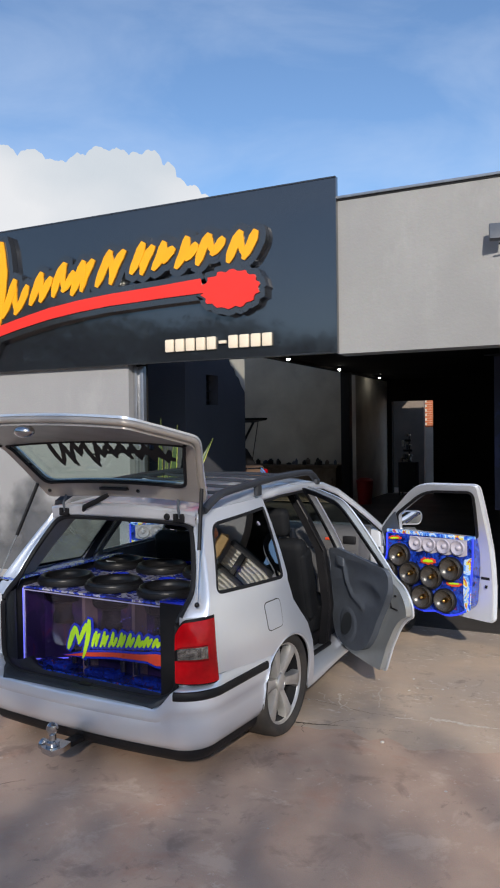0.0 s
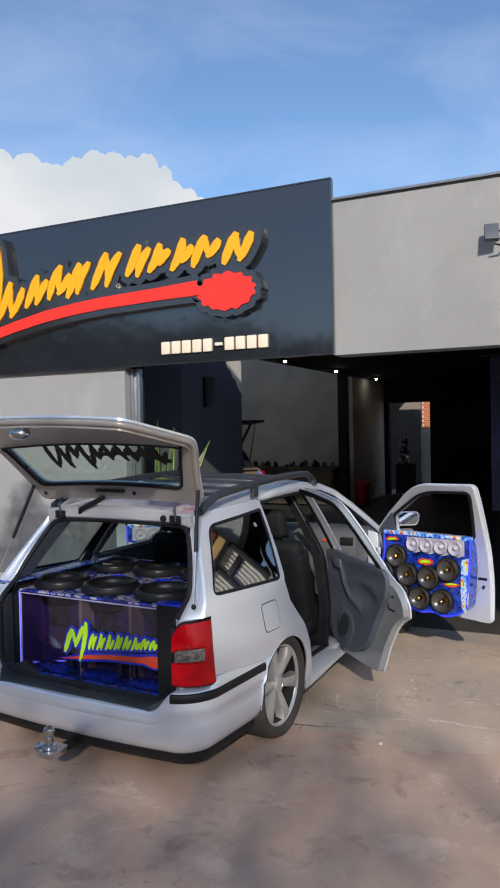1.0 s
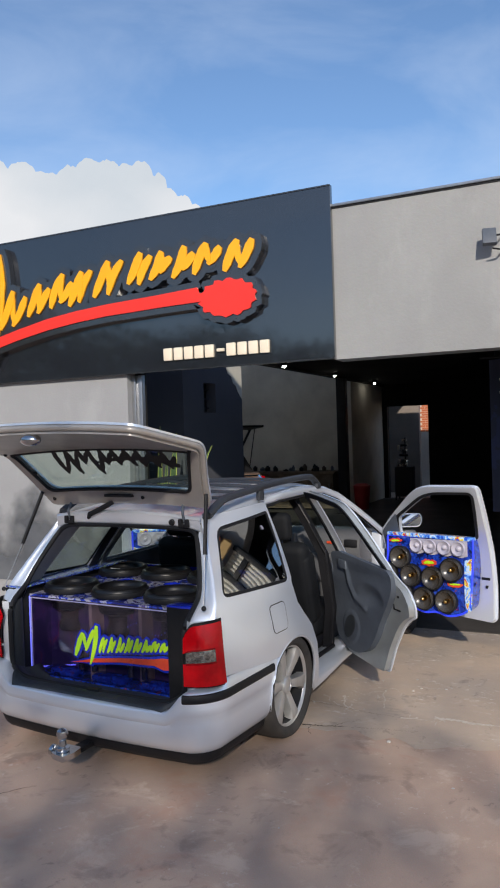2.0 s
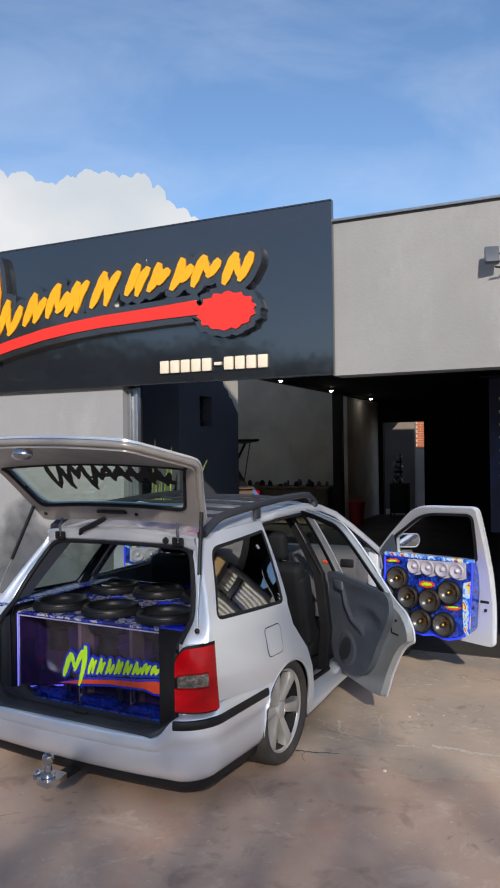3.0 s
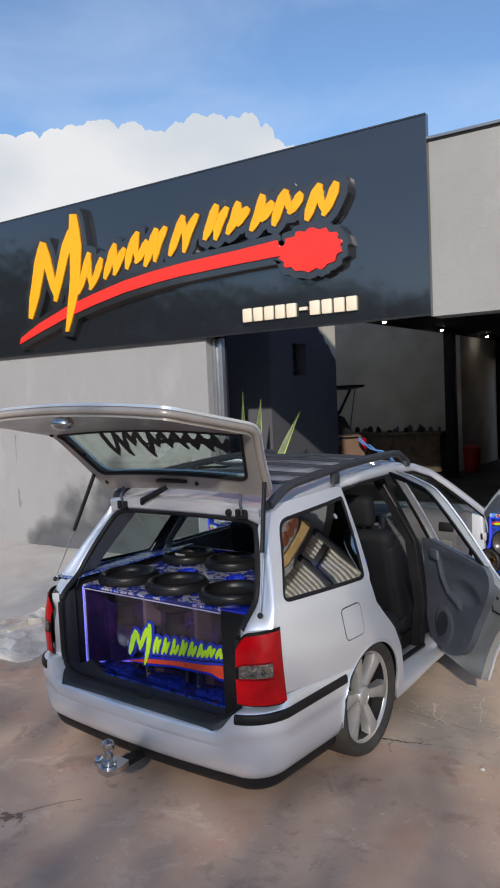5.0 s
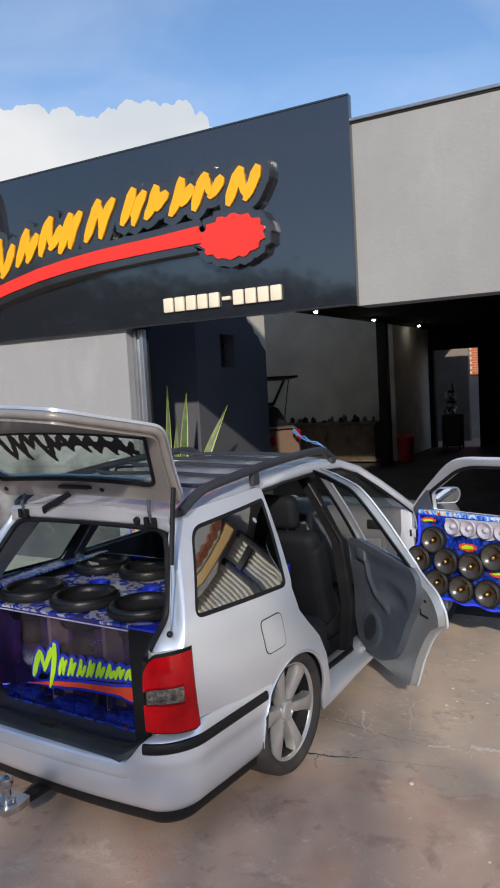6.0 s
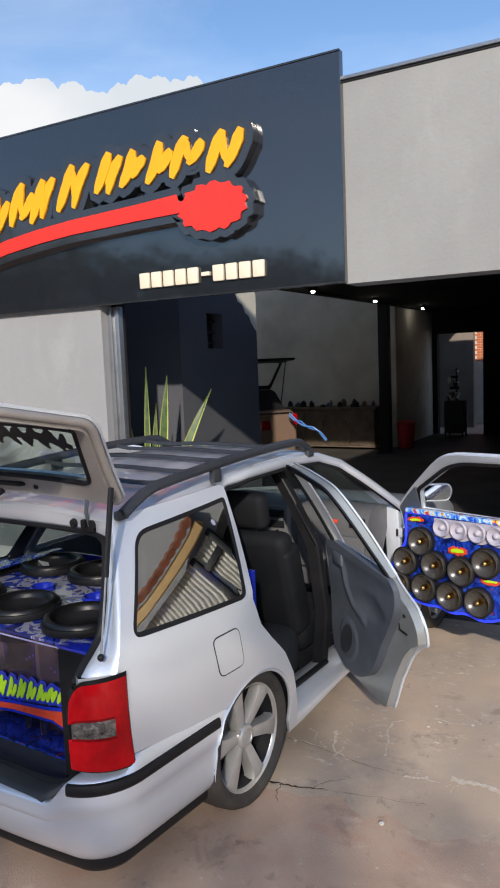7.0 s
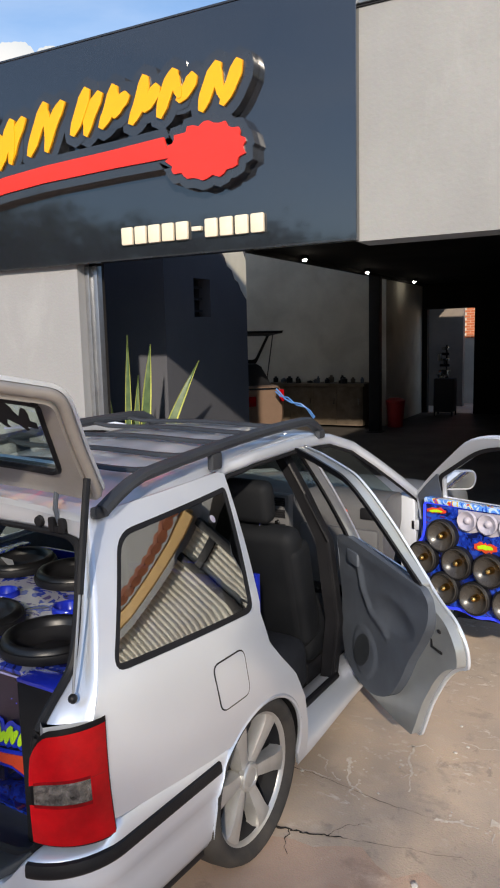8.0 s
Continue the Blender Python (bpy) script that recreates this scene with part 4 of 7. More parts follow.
for v in (8.35, 11.4):
    copy_thing(spot, FRONT @ pose(-2.80, v, CEIL))

# yard behind the rear doorway, open to the sky
bm = B()
box(bm, -4.6, -4.4, 13.4, 17.0, -0.05, 2.6)
solid("wall_yard", bm, PLASTER, "grey side wall of the rear yard", "wall", FRONT, kind="structure", smooth=False)
brick_wall = thing("brick_wall", "sunlit orange brick wall beyond the rear doorway", "wall", FRONT, kind="structure")
bm = B()
box(bm, -2.75, 0.4, 16.0, 16.2, -0.05, 3.0)
part("mortar", bm, INNER, brick_wall, "pale rendered lower wall", smooth=False)
bm = B()
box(bm, -4.4, -2.52, 15.0, 15.2, -0.05, 3.0)
box(bm, -4.4, -2.52, 13.4, 15.2, 3.0, 3.1)
part("plaster", bm, PLASTER, brick_wall, smooth=False)
bm = B()
box(bm, 0, 0.19, -0.015, 0.02, 0, 0.057)
bme = bpy.data.meshes.new("brick")
bm.to_mesh(bme)
bm.free()
bme.materials.append(BRICK)
for row in range(18):
    for k in range(6):
        ob = new("brick", bme)
        ob.parent = brick_wall
        ob.location = (-2.74 + k * 0.202 + (0.1 if row % 2 else 0), 16.0, 1.75 + row * 0.068)

# workbench with clutter
bench = thing("workbench", "worn wooden workbench with closed cupboard fronts", "workbench", FRONT)
bm = B()
box(bm, -5.6, -3.35, 9.75, 10.35, 0.86, 0.92, 0.006)
part("worktop", bm, WOOD, bench)
bm = B()
box(bm, -5.55, -3.4, 9.80, 10.33, 0.06, 0.86)
part("body", bm, WOOD, bench)
for k in range(4):
    bm = B()
    box(bm, -5.52 + k * 0.53, -5.02 + k * 0.53, 9.775, 9.798, 0.10, 0.83, 0.006)
    d = part("door", bm, WOOD, bench)
    bm = B()
    box(bm, -5.08 + k * 0.53, -5.06 + k * 0.53, 9.75, 9.776, 0.5, 0.62, 0.004)
    part("handle", bm, CHROME, d)
rnd = random.Random(21)
for k in range(16):
    u = -5.45 + k * 0.130 + rnd.uniform(-0.07, 0.07)
    h, r = rnd.uniform(0.05, 0.20) ** 1.1, rnd.uniform(0.03, 0.07)
    bm = B()
    lathe(bm, [(0, 0), (r, 0), (r, h * 0.7), (r * 0.5, h * 0.82), (r * 0.45, h), (0, h)], 12)
    solid("spray_can" if k % 3 else "bottle", bm, rnd.choice([BLACK, TRIM, DARK, BLACK, WOOD]), "small dark container standing on the workbench", "bottle", FRONT @ pose(u, 9.95 + rnd.uniform(-0.1, 0.2), 0.92), group="containers on the workbench")
bin_ = thing("waste_bin", "red plastic waste bin with a lid by the wall", "bin", FRONT @ pose(-2.87, 10.3, 0))
bm = B()
lathe(bm, [(0, 0), (0.15, 0), (0.19, 0.52), (0.18, 0.52), (0.14, 0.02), (0, 0.02)], 20)
part("body", bm, RED_BIN, bin_)
bm = B()
lathe(bm, [(0.2, 0.525), (0.2, 0.55), (0.12, 0.60), (0, 0.61)], 20)
part("lid", bm, RED_BIN, bin_)

# stand with tools in the rear doorway
rack = thing("tool_stand", "dark tool stand with small parts by the rear doorway", "tool stand", FRONT @ pose(-2.42, 12.7, 0))
bm = B()
box(bm, -0.22, 0.22, -0.2, 0.2, 0.1, 0.86, 0.01)
part("cabinet", bm, RECESS, rack)
for sx in (-0.2, 0.2):
    for sy in (-0.18, 0.18):
        bm = B()
        box(bm, sx - 0.015, sx + 0.015, sy - 0.015, sy + 0.015, 0, 0.1)
        part("foot", bm, BLACK, rack)
bm = B()
tube(bm, [(0, 0.1, 0.78), (0, 0.1, 1.62)], 0.02)
part("pole", bm, BLACK, rack)
for k in range(5):
    bm = B()
    box(bm, -0.16 + 0.02 * k, 0.10 - 0.01 * k, 0.0, 0.08, 1.0 + k * 0.13, 1.06 + k * 0.13, 0.015)
    part("hanger", bm, BLACK if k % 2 else CHROME, rack)
rnd = random.Random(44)
for k in range(9):
    bm = B()
    x, z, h = rnd.uniform(-0.2, 0.24), rnd.uniform(0.87, 1.5) if k > 4 else 0.87, rnd.uniform(0.05, 0.16)
    w = rnd.uniform(0.02, 0.05)
    box(bm, x - w, x + w, -0.02, 0.09, z, z + h, 0.012)
    part("tool_part", bm, (CHROME, INNER, TRIM)[k % 3], rack)

# hanging banner inside, right of the opening
rod = B()
tube(rod, [(1.05, 1.5, 2.52), (2.05, 1.5, 2.52)], 0.012)
tube(rod, [(1.2, 1.5, 2.52), (1.2, 1.5, 3.6)], 0.004)
tube(rod, [(1.9, 1.5, 2.52), (1.9, 1.5, 3.6)], 0.004)
solid("banner_rod", rod, BLACK, "black rod hung on wires from the canopy slab", "rod", FRONT)
ban = thing("banner", "dark blue hanging banner with pale brush marks", "banner", FRONT @ pose(1.14, 1.5, 0))
bm = B()
sheet(bm, [(0, 0.95), (0.8, 0.95), (0.8, 2.5), (0, 2.5)], [], lambda a, b, d: (a, 0.015 * math.sin(a * 9 + b) + d, b), 0.1, 0.004)
part("cloth", bm, BANNER, ban)
for k in range(9):
    bm = B()
    sheet(bm, brush(0.10, 1.25 + k * 0.13, 0.28, 1.30 + k * 0.13, 0.05, 0.05, 200 + k), [], lambda a, b, d: (a, -0.012 + 0.015 * math.sin(a * 9 + b) + d, b), 0.1, 0.003)
    part("mark", bm, CREAM, ban)

# snake plant in a low planter in the recess
planter = solid("planter", box(B(), -2.40, -2.12, 0.32, 1.9, 0.0, 0.85, 0.02), NAVY, "low dark masonry planter along the recess wall", "planter", FRONT, kind="structure")


def leaf_blade(h, w, lean, bend, seed):
    bm = B()
    r = random.Random(seed)
    rows = []
    for i in range(13):
        t = i / 12
        hw = w * (0.55 + 0.9 * t - 1.45 * t * t) if t < 0.999 else 0.002
        hw = max(hw, 0.003)
        x = lean * h * t + bend * t * t
        z = h * t
        tw = 0.25 * math.sin(t * 2.5 + seed)
        dx, dy = math.cos(tw) * hw, math.sin(tw) * hw
        rows.append([Vector((x - dx, -dy, z)), Vector((x - dx * 0.72, -dy * 0.72 + 0.008, z)), Vector((x, 0.018 * (1 - t), z)), Vector((x + dx * 0.72, dy * 0.72 + 0.008, z)), Vector((x + dx, dy, z))])
    return rows


def snake_leaf(plant, h, w, lean, bend, seed, m):
    rows = leaf_blade(h, w, lean, bend, seed)
    for name, cols, mat, th in (("leaf_blade", (1, 2, 3), PLANT_G, 0.004), ("leaf_edge", (0, 1), PLANT_Y, 0.004), ("leaf_edge", (3, 4), PLANT_Y, 0.004)):
        bm = B()
        fr = [[bm.verts.new(m @ row[c]) for c in cols] for row in rows]
        bk = [[bm.verts.new(m @ (row[c] + Vector((0, th, 0)))) for c in cols] for row in rows]
        for a, b in zip(fr, fr[1:]):
            for j in range(len(cols) - 1):
                bm.faces.new((a[j], a[j + 1], b[j + 1], b[j]))
        for a, b in zip(bk, bk[1:]):
            for j in range(len(cols) - 1):
                bm.faces.new((a[j + 1], a[j], b[j], b[j + 1]))
        part(name, bm, mat, plant, "yellow leaf margin" if mat is PLANT_Y else "", angle=60)


plant = thing("snake_plant", "tall snake plant with yellow-edged upright leaves", "plant", FRONT @ pose(-2.24, 0.95, 0.8))
for k, (v, u, h, w, lean, bend, turn) in enumerate((
    (-0.42, 0.0, 1.14, 0.030, 0.03, 0.0, 30), (-0.24, 0.03, 1.06, 0.048, 0.06, 0.03, 40), (-0.30, -0.03, 0.80, 0.030, 0.08, 0.0, 30),
    (-0.02, 0.02, 0.90, 0.048, 0.34, 0.10, 45), (-0.60, 0.0, 1.10, 0.06, -0.10, -0.03, 60))):
    snake_leaf(plant, h, w * 1.4, lean, bend, k, pose(u, v, 0, 0, 0, turn))


# ---- the wagon ----
def half(y, z):
    """Half the body's width at a place along it and a height."""
    if z < 0.60:
        w = 0.848 - 0.045 * ((0.60 - z) / 0.45) ** 2
    elif z < 0.93:
        w = 0.848 - 0.055 * ((z - 0.60) / 0.33) ** 1.6
    else:
        w = 0.793 - 0.50 * (z - 0.93) - 0.20 * (z - 0.93) ** 2
    if y < 0.1:
        w -= 0.056 * min((0.1 - y) / 0.83, 1.1) ** 1.7
    if y > 2.2:
        w -= 0.12 * ((y - 2.2) / 1.0) ** 2
    return w


def roof_z(x, y):
    edge_z = 1.352 + 0.07 * math.sin(min(max((y + 0.5) / 1.9, 0), 1) * math.pi * 0.72)
    if y > 0.95:
        edge_z -= 0.05 * ((y - 0.95) / 0.45) ** 2
    return edge_z + 0.035 * (1 - (x / 0.55) ** 2)


wagon = thing("station_wagon", "silver five-door station wagon with tailgate and side doors open", "car")


def side_place(sign, inset=0.0):
    return lambda y, z, d: (sign * (half(y, z) - inset - d), y, z)


def arc(cx, cz, r, a0, a1, n):
    return [(cx + r * math.cos(radians(a0 + (a1 - a0) * i / n)), cz + r * math.sin(radians(a0 + (a1 - a0) * i / n))) for i in range(n + 1)]


# quarter window, as seen from the side (y, z)
QWIN = rounded([(-0.635, 0.945), (0.045, 0.915), (0.232, 1.322), (-0.40, 1.287)], [0.06, 0.04, 0.03, 0.07])
# rear quarter: lamp edge, bumper seam, wheel arch, door opening, roof edge
def arch(a0, a1, n, grow=0.0):
    """The rear wheel's opening, a flattened arc."""
    return [(0.025 + (0.312 + grow) * math.cos(radians(a0 + (a1 - a0) * i / n)), 0.29 + (0.300 + grow) * math.sin(radians(a0 + (a1 - a0) * i / n))) for i in range(n + 1)]


QUARTER = [(-0.735, 0.86), (-0.735, 0.566), (-0.50, 0.546), (-0.30, 0.528), (-0.15, 0.519)] + arch(126, -14, 20) + [(0.352, 0.165), (0.42, 0.172), (0.40, 0.30), (0.345, 0.47), (0.265, 0.60), (0.17, 0.70), (0.105, 0.78), (0.085, 0.90), (0.265, 1.362), (0.23, 1.374), (-0.46, 1.353), (-0.60, 1.10), (-0.70, 0.93)]
for sg in (1, -1):
    bm = B()
    sheet(bm, QUARTER, [QWIN], side_place(sg), 0.035, 0.012)
    part("quarter_panel", bm, SILVER, wagon)
    bm = B()
    sheet(bm, QWIN, [], side_place(sg, 0.006), 0.06, 0.004)
    q = part("quarter_window", bm, TINT if sg > 0 else CLEAR, wagon, "tinted fixed side glass" if sg > 0 else "clear fixed side glass")
    q.visible_shadow = False
    bm = B()
    ring = [(p[0], p[1]) for p in QWIN]
    inner = grown(ring, -0.017)
    sheet(bm, ring, [inner], side_place(sg, 0.003), 0.05, 0.006)
    part("window_seal", bm, BLACK, wagon)
    # wheel-arch liner
    bm = B()
    a = arch(195, -15, 24, 0.035)
    vo = [bm.verts.new((sg * (half(y, z) - 0.012), y, z)) for y, z in a]
    vi = [bm.verts.new((sg * 0.52, y, z)) for y, z in a]
    for i in range(len(a) - 1):
        bm.faces.new((vo[i], vo[i + 1], vi[i + 1], vi[i]))
    part("arch_liner", bm, BLACK, wagon)
    bm = B()
    tube(bm, [(sg * (half(y, z) - 0.006), y, z) for y, z in arch(165, -12, 24, -0.004)], 0.010, 6)
    part("arch_lip", bm, SILVER, wagon)

# round white sticker inside the right quarter glass
bm = B()
ring = [(0.060 + 0.013 * math.cos(2 * math.pi * k / 18), 1.235 + 0.013 * math.sin(2 * math.pi * k / 18)) for k in range(18)]
sheet(bm, ring, [], side_place(1, 0.001), 0.05, 0.001)
part("sticker", bm, WHITE_HORN, wagon, "small round white sticker")
# fuel flap on the right side
FLAP = rounded([(-0.225, 0.665), (-0.065, 0.665), (-0.065, 0.82), (-0.235, 0.82)], 0.03)
bm = B()
sheet(bm, FLAP, [], side_place(1, -0.0025), 0.05, 0.004)
part("fuel_flap", bm, SILVER, wagon)
bm = B()
sheet(bm, grown(FLAP, 0.005), [FLAP], side_place(1, -0.0012), 0.05, 0.002)
part("flap_gap", bm, BLACK, wagon)

# roof and its ribs
bm = B()
ROOF_Y0, ROOF_Y1 = -0.50, 1.40
nx, ny = 20, 36
g = []
for j in range(ny + 1):
    y = ROOF_Y0 + (ROOF_Y1 - ROOF_Y0) * j / ny
    row = []
    for i in range(nx + 1):
        t = -1 + 2 * i / nx
        zz = roof_z(0.55 * t, y)
        x = t * (half(max(y, -0.5), zz if abs(t) > 0.95 else 1.37) + 0.006)
        if 0.12 < abs(t) < 0.82:
            zz += 0.004 * math.cos(abs(t) * 6 * math.pi)
        row.append(bm.verts.new((x, y, zz - 0.03 * max(0, abs(t) - 0.9) / 0.1)))
    g.append(row)
for j in range(ny):
    for i in range(nx):
        bm.faces.new((g[j][i], g[j][i + 1], g[j + 1][i + 1], g[j + 1][i]))
part("roof", bm, SILVER, wagon, angle=60)
bm = B()
g = [[bm.verts.new((-0.49 + 0.98 * i / 8, -0.44 + 1.8 * j / 12, roof_z(-0.49 + 0.98 * i / 8, -0.44 + 1.8 * j / 12) - 0.045)) for i in range(9)] for j in range(13)]
for j in range(12):
    for i in range(8):
        bm.faces.new((g[j][i], g[j + 1][i], g[j + 1][i + 1], g[j][i + 1]))
part("headliner", bm, DASH, wagon, angle=60)
# roof rails and cross bars
for sg in (1, -1):
    bm = B()
    pts = []
    for i in range(25):
        t = i / 24
        y = -0.44 + 1.62 * t
        lift = 0.062 * math.sin(min(1, t / 0.14, (1 - t) / 0.10) * math.pi / 2)
        pts.append((sg * (0.545 - 0.03 * t), y, roof_z(0.53, y) + 0.004 + lift))
    tube(bm, pts, 0.027, 10, flat=0.85)
    rail = part("roof_rail", bm, RAIL, wagon, "dark grey roof rail")
    for t in (0.0, 0.40, 0.97):
        y = -0.44 + 1.62 * t
        bm = B()
        box(bm, sg * 0.535 - 0.016, sg * 0.535 + 0.016, y - 0.03, y + 0.035, roof_z(0.53, y) - 0.02, roof_z(0.53, y) + (0.05 if 0.1 < t < 0.9 else 0.02), 0.012)
        part("rail_foot", bm, RAIL, rail)
for y in (-0.12, 0.12, 0.40, 0.66, 0.92):
    bm = B()
    tube(bm, [(-0.52 + 1.04 * i / 10, y, roof_z(-0.52 + 1.04 * i / 10, y) + 0.022 + 0.036 * abs(i / 5 - 1) ** 5) for i in range(11)], 0.016, 8, flat=0.7)
    bar = part("cross_bar", bm, RAIL, wagon, "dark roof cross bar")

# rear face: the pillars and gutters beside the opening
def rear_y(z):
    return -0.735 if z < 0.86 else -0.735 + (z - 0.86) * 0.27 / 0.49


OPENING = [(0.0, 0.412), (0.36, 0.414), (0.50, 0.424), (0.575, 0.456), (0.606, 0.515), (0.611, 0.62), (0.612, 0.74), (0.613, 0.81), (0.617, 0.87), (0.614, 0.93), (0.605, 0.99), (0.582, 1.07), (0.552, 1.15), (0.522, 1.22), (0.500, 1.257), (0.462, 1.280), (0.40, 1.289), (0.20, 1.294), (0.0, 1.295)]


def open_x(z):
    """Half the tailgate opening's width at a height."""
    z = min(max(z, 0.51), 1.257)
    for (xa, za), (xb, zb) in zip(OPENING[4:], OPENING[5:15]):
        if z <= zb:
            return xa + (xb - xa) * (z - za) / (zb - za)
    return 0.50


def open_y(z):
    """How far back the opening's edge stands: beside the lamps, then up the leaning pillars."""
    t = min(max((z - 0.79) / 0.17, 0), 1)
    t = t * t * (3 - 2 * t)
    return -0.82 * (1 - t) + (rear_y(z) + 0.012) * t


for sg in (1, -1):
    bm = B()
    rows = []
    for i in range(26):
        z = 0.848 + (1.352 - 0.848) * i / 25
        y = rear_y(z)
        xo, xi = half(y, z), open_x(z) + 0.013
        sh = open_y(z) - y - 0.012
        wd = xo - xi
        rows.append([bm.verts.new((sg * (xi + wd * a), y + dy + sh * k, z)) for a, dy, k in ((1.0, 0.004, 0), (0.93, -0.008, 0), (0.78, -0.009, 0.1), (0.60, -0.002, 0.35), (0.45, 0.006, 0.6), (0.25, 0.006, 0.88), (0.08, 0.006, 1), (0.0, 0.014, 1), (-0.02, 0.05, 1))])
    for a, b in zip(rows, rows[1:]):
        for j in range(8):
            bm.faces.new((a[j], a[j + 1], b[j + 1], b[j]))
    part("rear_pillar", bm, SILVER, wagon, angle=60)
    # inner panel between opening and lamp
    bm = B()
    rows = []
    for i in range(12):
        z = 0.43 + 0.43 * i / 11
        rows.append([bm.verts.new((sg * (open_x(z) + 0.012), -0.815, z)), bm.verts.new((sg * 0.66, -0.835, z)), bm.verts.new((sg * 0.75, -0.74, z))])
    for a, b in zip(rows, rows[1:]):
        for j in range(2):
            bm.faces.new((a[j], a[j + 1], b[j + 1], b[j]))
    part("lamp_panel", bm, SILVER, wagon)

# rubber seal round the opening
half_loop = []
for k in range(len(OPENING) - 1):
    p = [Vector(OPENING[min(max(k + d, 0), len(OPENING) - 1)]) for d in (-1, 0, 1, 2)]
    for i in range(4):
        t = i / 4
        q = p[1] + 0.5 * t * (p[2] - p[0]) + t * t * (p[0] - 2.5 * p[1] + 2 * p[2] - 0.5 * p[3]) + t ** 3 * (1.5 * (p[1] - p[2]) + 0.5 * (p[3] - p[0]))
        half_loop.append((q.x, open_y(q.y), q.y))
loop = half_loop + [(0.0, open_y(1.295), 1.295)] + [(-x, y, z) for x, y, z in reversed(half_loop[1:])]
bm = B()
tube(bm, loop, 0.015, 8, closed=True)
part("door_seal", bm, BLACK, wagon, "black rubber seal")
# roof end above the opening
bm = B()
rows = []
for i in range(27):
    x = -0.53 + 1.06 * i / 26
    zt, zb = roof_z(x, -0.5), 1.308 - 0.004 * (x / 0.5) ** 2 - 0.022 * max(0, abs(x) / 0.5 - 0.72) ** 2 * 12
    rows.append([bm.verts.new(p) for p in ((x, -0.485, zt), (x, -0.503, zt - 0.004), (x, -0.512, zt - 0.016), (x, -0.505, zt * 0.5 + zb * 0.5), (x, -0.506, zb + 0.008), (x, -0.496, zb - 0.004), (x * 0.97, -0.40, zb - 0.006))])
for a, b in zip(rows, rows[1:]):
    for j in range(6):
        bm.faces.new((a[j], b[j], b[j + 1], a[j + 1]))
part("roof_rear_rail", bm, SILVER, wagon, angle=50)
# load sill and lining
bm = B()
prof = [(-0.60, 0.368), (-0.68, 0.370), (-0.735, 0.380), (-0.772, 0.404), (-0.80, 0.415), (-0.850, 0.419), (-0.895, 0.419), (-0.912, 0.413), (-0.918, 0.390)]
rows = [[bm.verts.new((x, y + (max(-0.80, y) - y) * smooth_step(0.53, 0.60, abs(x)), z + 3.2 * max(0, abs(x) - 0.46) ** 2)) for y, z in prof] for x in [-0.60 + 1.20 * i / 30 for i in range(31)]]
for a, b in zip(rows, rows[1:]):
    for j in range(len(prof) - 1):
        bm.faces.new((a[j], b[j], b[j + 1], a[j + 1]))
sill = part("load_sill", bm, SILL_GREY, wagon, "dark grey plastic load sill", angle=60)
bm = B()
box(bm, -0.04, 0.04, -0.845, -0.805, 0.405, 0.430, 0.006)
part("latch_striker", bm, BLACK, sill)
for sg in (1, -1):
    bm = B()
    rows = []
    for i in range(16):
        z = 0.36 + (0.86 - 0.36) * i / 15
        rows.append([bm.verts.new((sg * (open_x(max(z, .45)) + 0.004), -0.80, z)), bm.verts.new((sg * (open_x(max(z, .45)) - 0.005), -0.74, z)), bm.verts.new((sg * 0.665, -0.66, z)), bm.verts.new((sg * 0.70, -0.30, z)), bm.verts.new((sg * 0.70, 0.2, z))])
    for a, b in zip(rows, rows[1:]):
        for j in range(4):
            bm.faces.new((a[j], a[j + 1], b[j + 1], b[j]))
    part("boot_lining", bm, SILL_GREY, wagon, "dark grey boot side lining", angle=60)
    bm = B()
    rows = []
    for i in range(12):
        z = 0.86 + (1.30 - 0.86) * i / 11
        y = rear_y(z)
        rows.append([bm.verts.new((sg * (open_x(z) + 0.005), y + 0.03, z)), bm.verts.new((sg * (half(y, z) - 0.07), y + 0.10, z)), bm.verts.new((sg * (half(y, z) - 0.055), y + 0.21, z))])
    for a, b in zip(rows, rows[1:]):
        for j in range(2):
            bm.faces.new((a[j], a[j + 1], b[j + 1], b[j]))
    part("pillar_lining", bm, PILLAR_GREY, wagon, "grey inner pillar lining", angle=60)

# rear bumper: swept round the tail
BUMP = [(0.517, 0.10, 0), (0.516, 0.05, 0), (0.512, 0.014, 0), (0.505, 0.004, 0), (0.49, 0.001, 0), (0.475, 0.0, 0), (0.435, -0.006, 0), (0.40, -0.004, 0), (0.385, 0.004, 0), (0.35, 0.0, 0), (0.28, 0.008, 0), (0.24, 0.016, 0), (0.21, 0.032, 0), (0.188, 0.056, 0)]
raw = [(0.0, -0.945)]
for i in range(1, 31):
    x = 0.60 * i / 30
    raw.append((x, -0.945 + 0.030 * (x / 0.60) ** 2.2))
for i in range(1, 15):
    a = radians(90 * i / 14)
    raw.append((0.60 + 0.212 * math.sin(a), -0.690 - 0.225 * math.cos(a)))
for i in range(1, 12):
    raw.append((0.812 + 0.030 * i / 11, -0.690 + 0.60 * i / 11))
path2 = [(-x, y) for x, y in reversed(raw[1:])] + raw
normals = []
for i in range(len(path2)):
    a, b = Vector(path2[max(i - 1, 0)]), Vector(path2[min(i + 1, len(path2) - 1)])
    d = (b - a).normalized()
    normals.append(Vector((-d.y, d.x)))


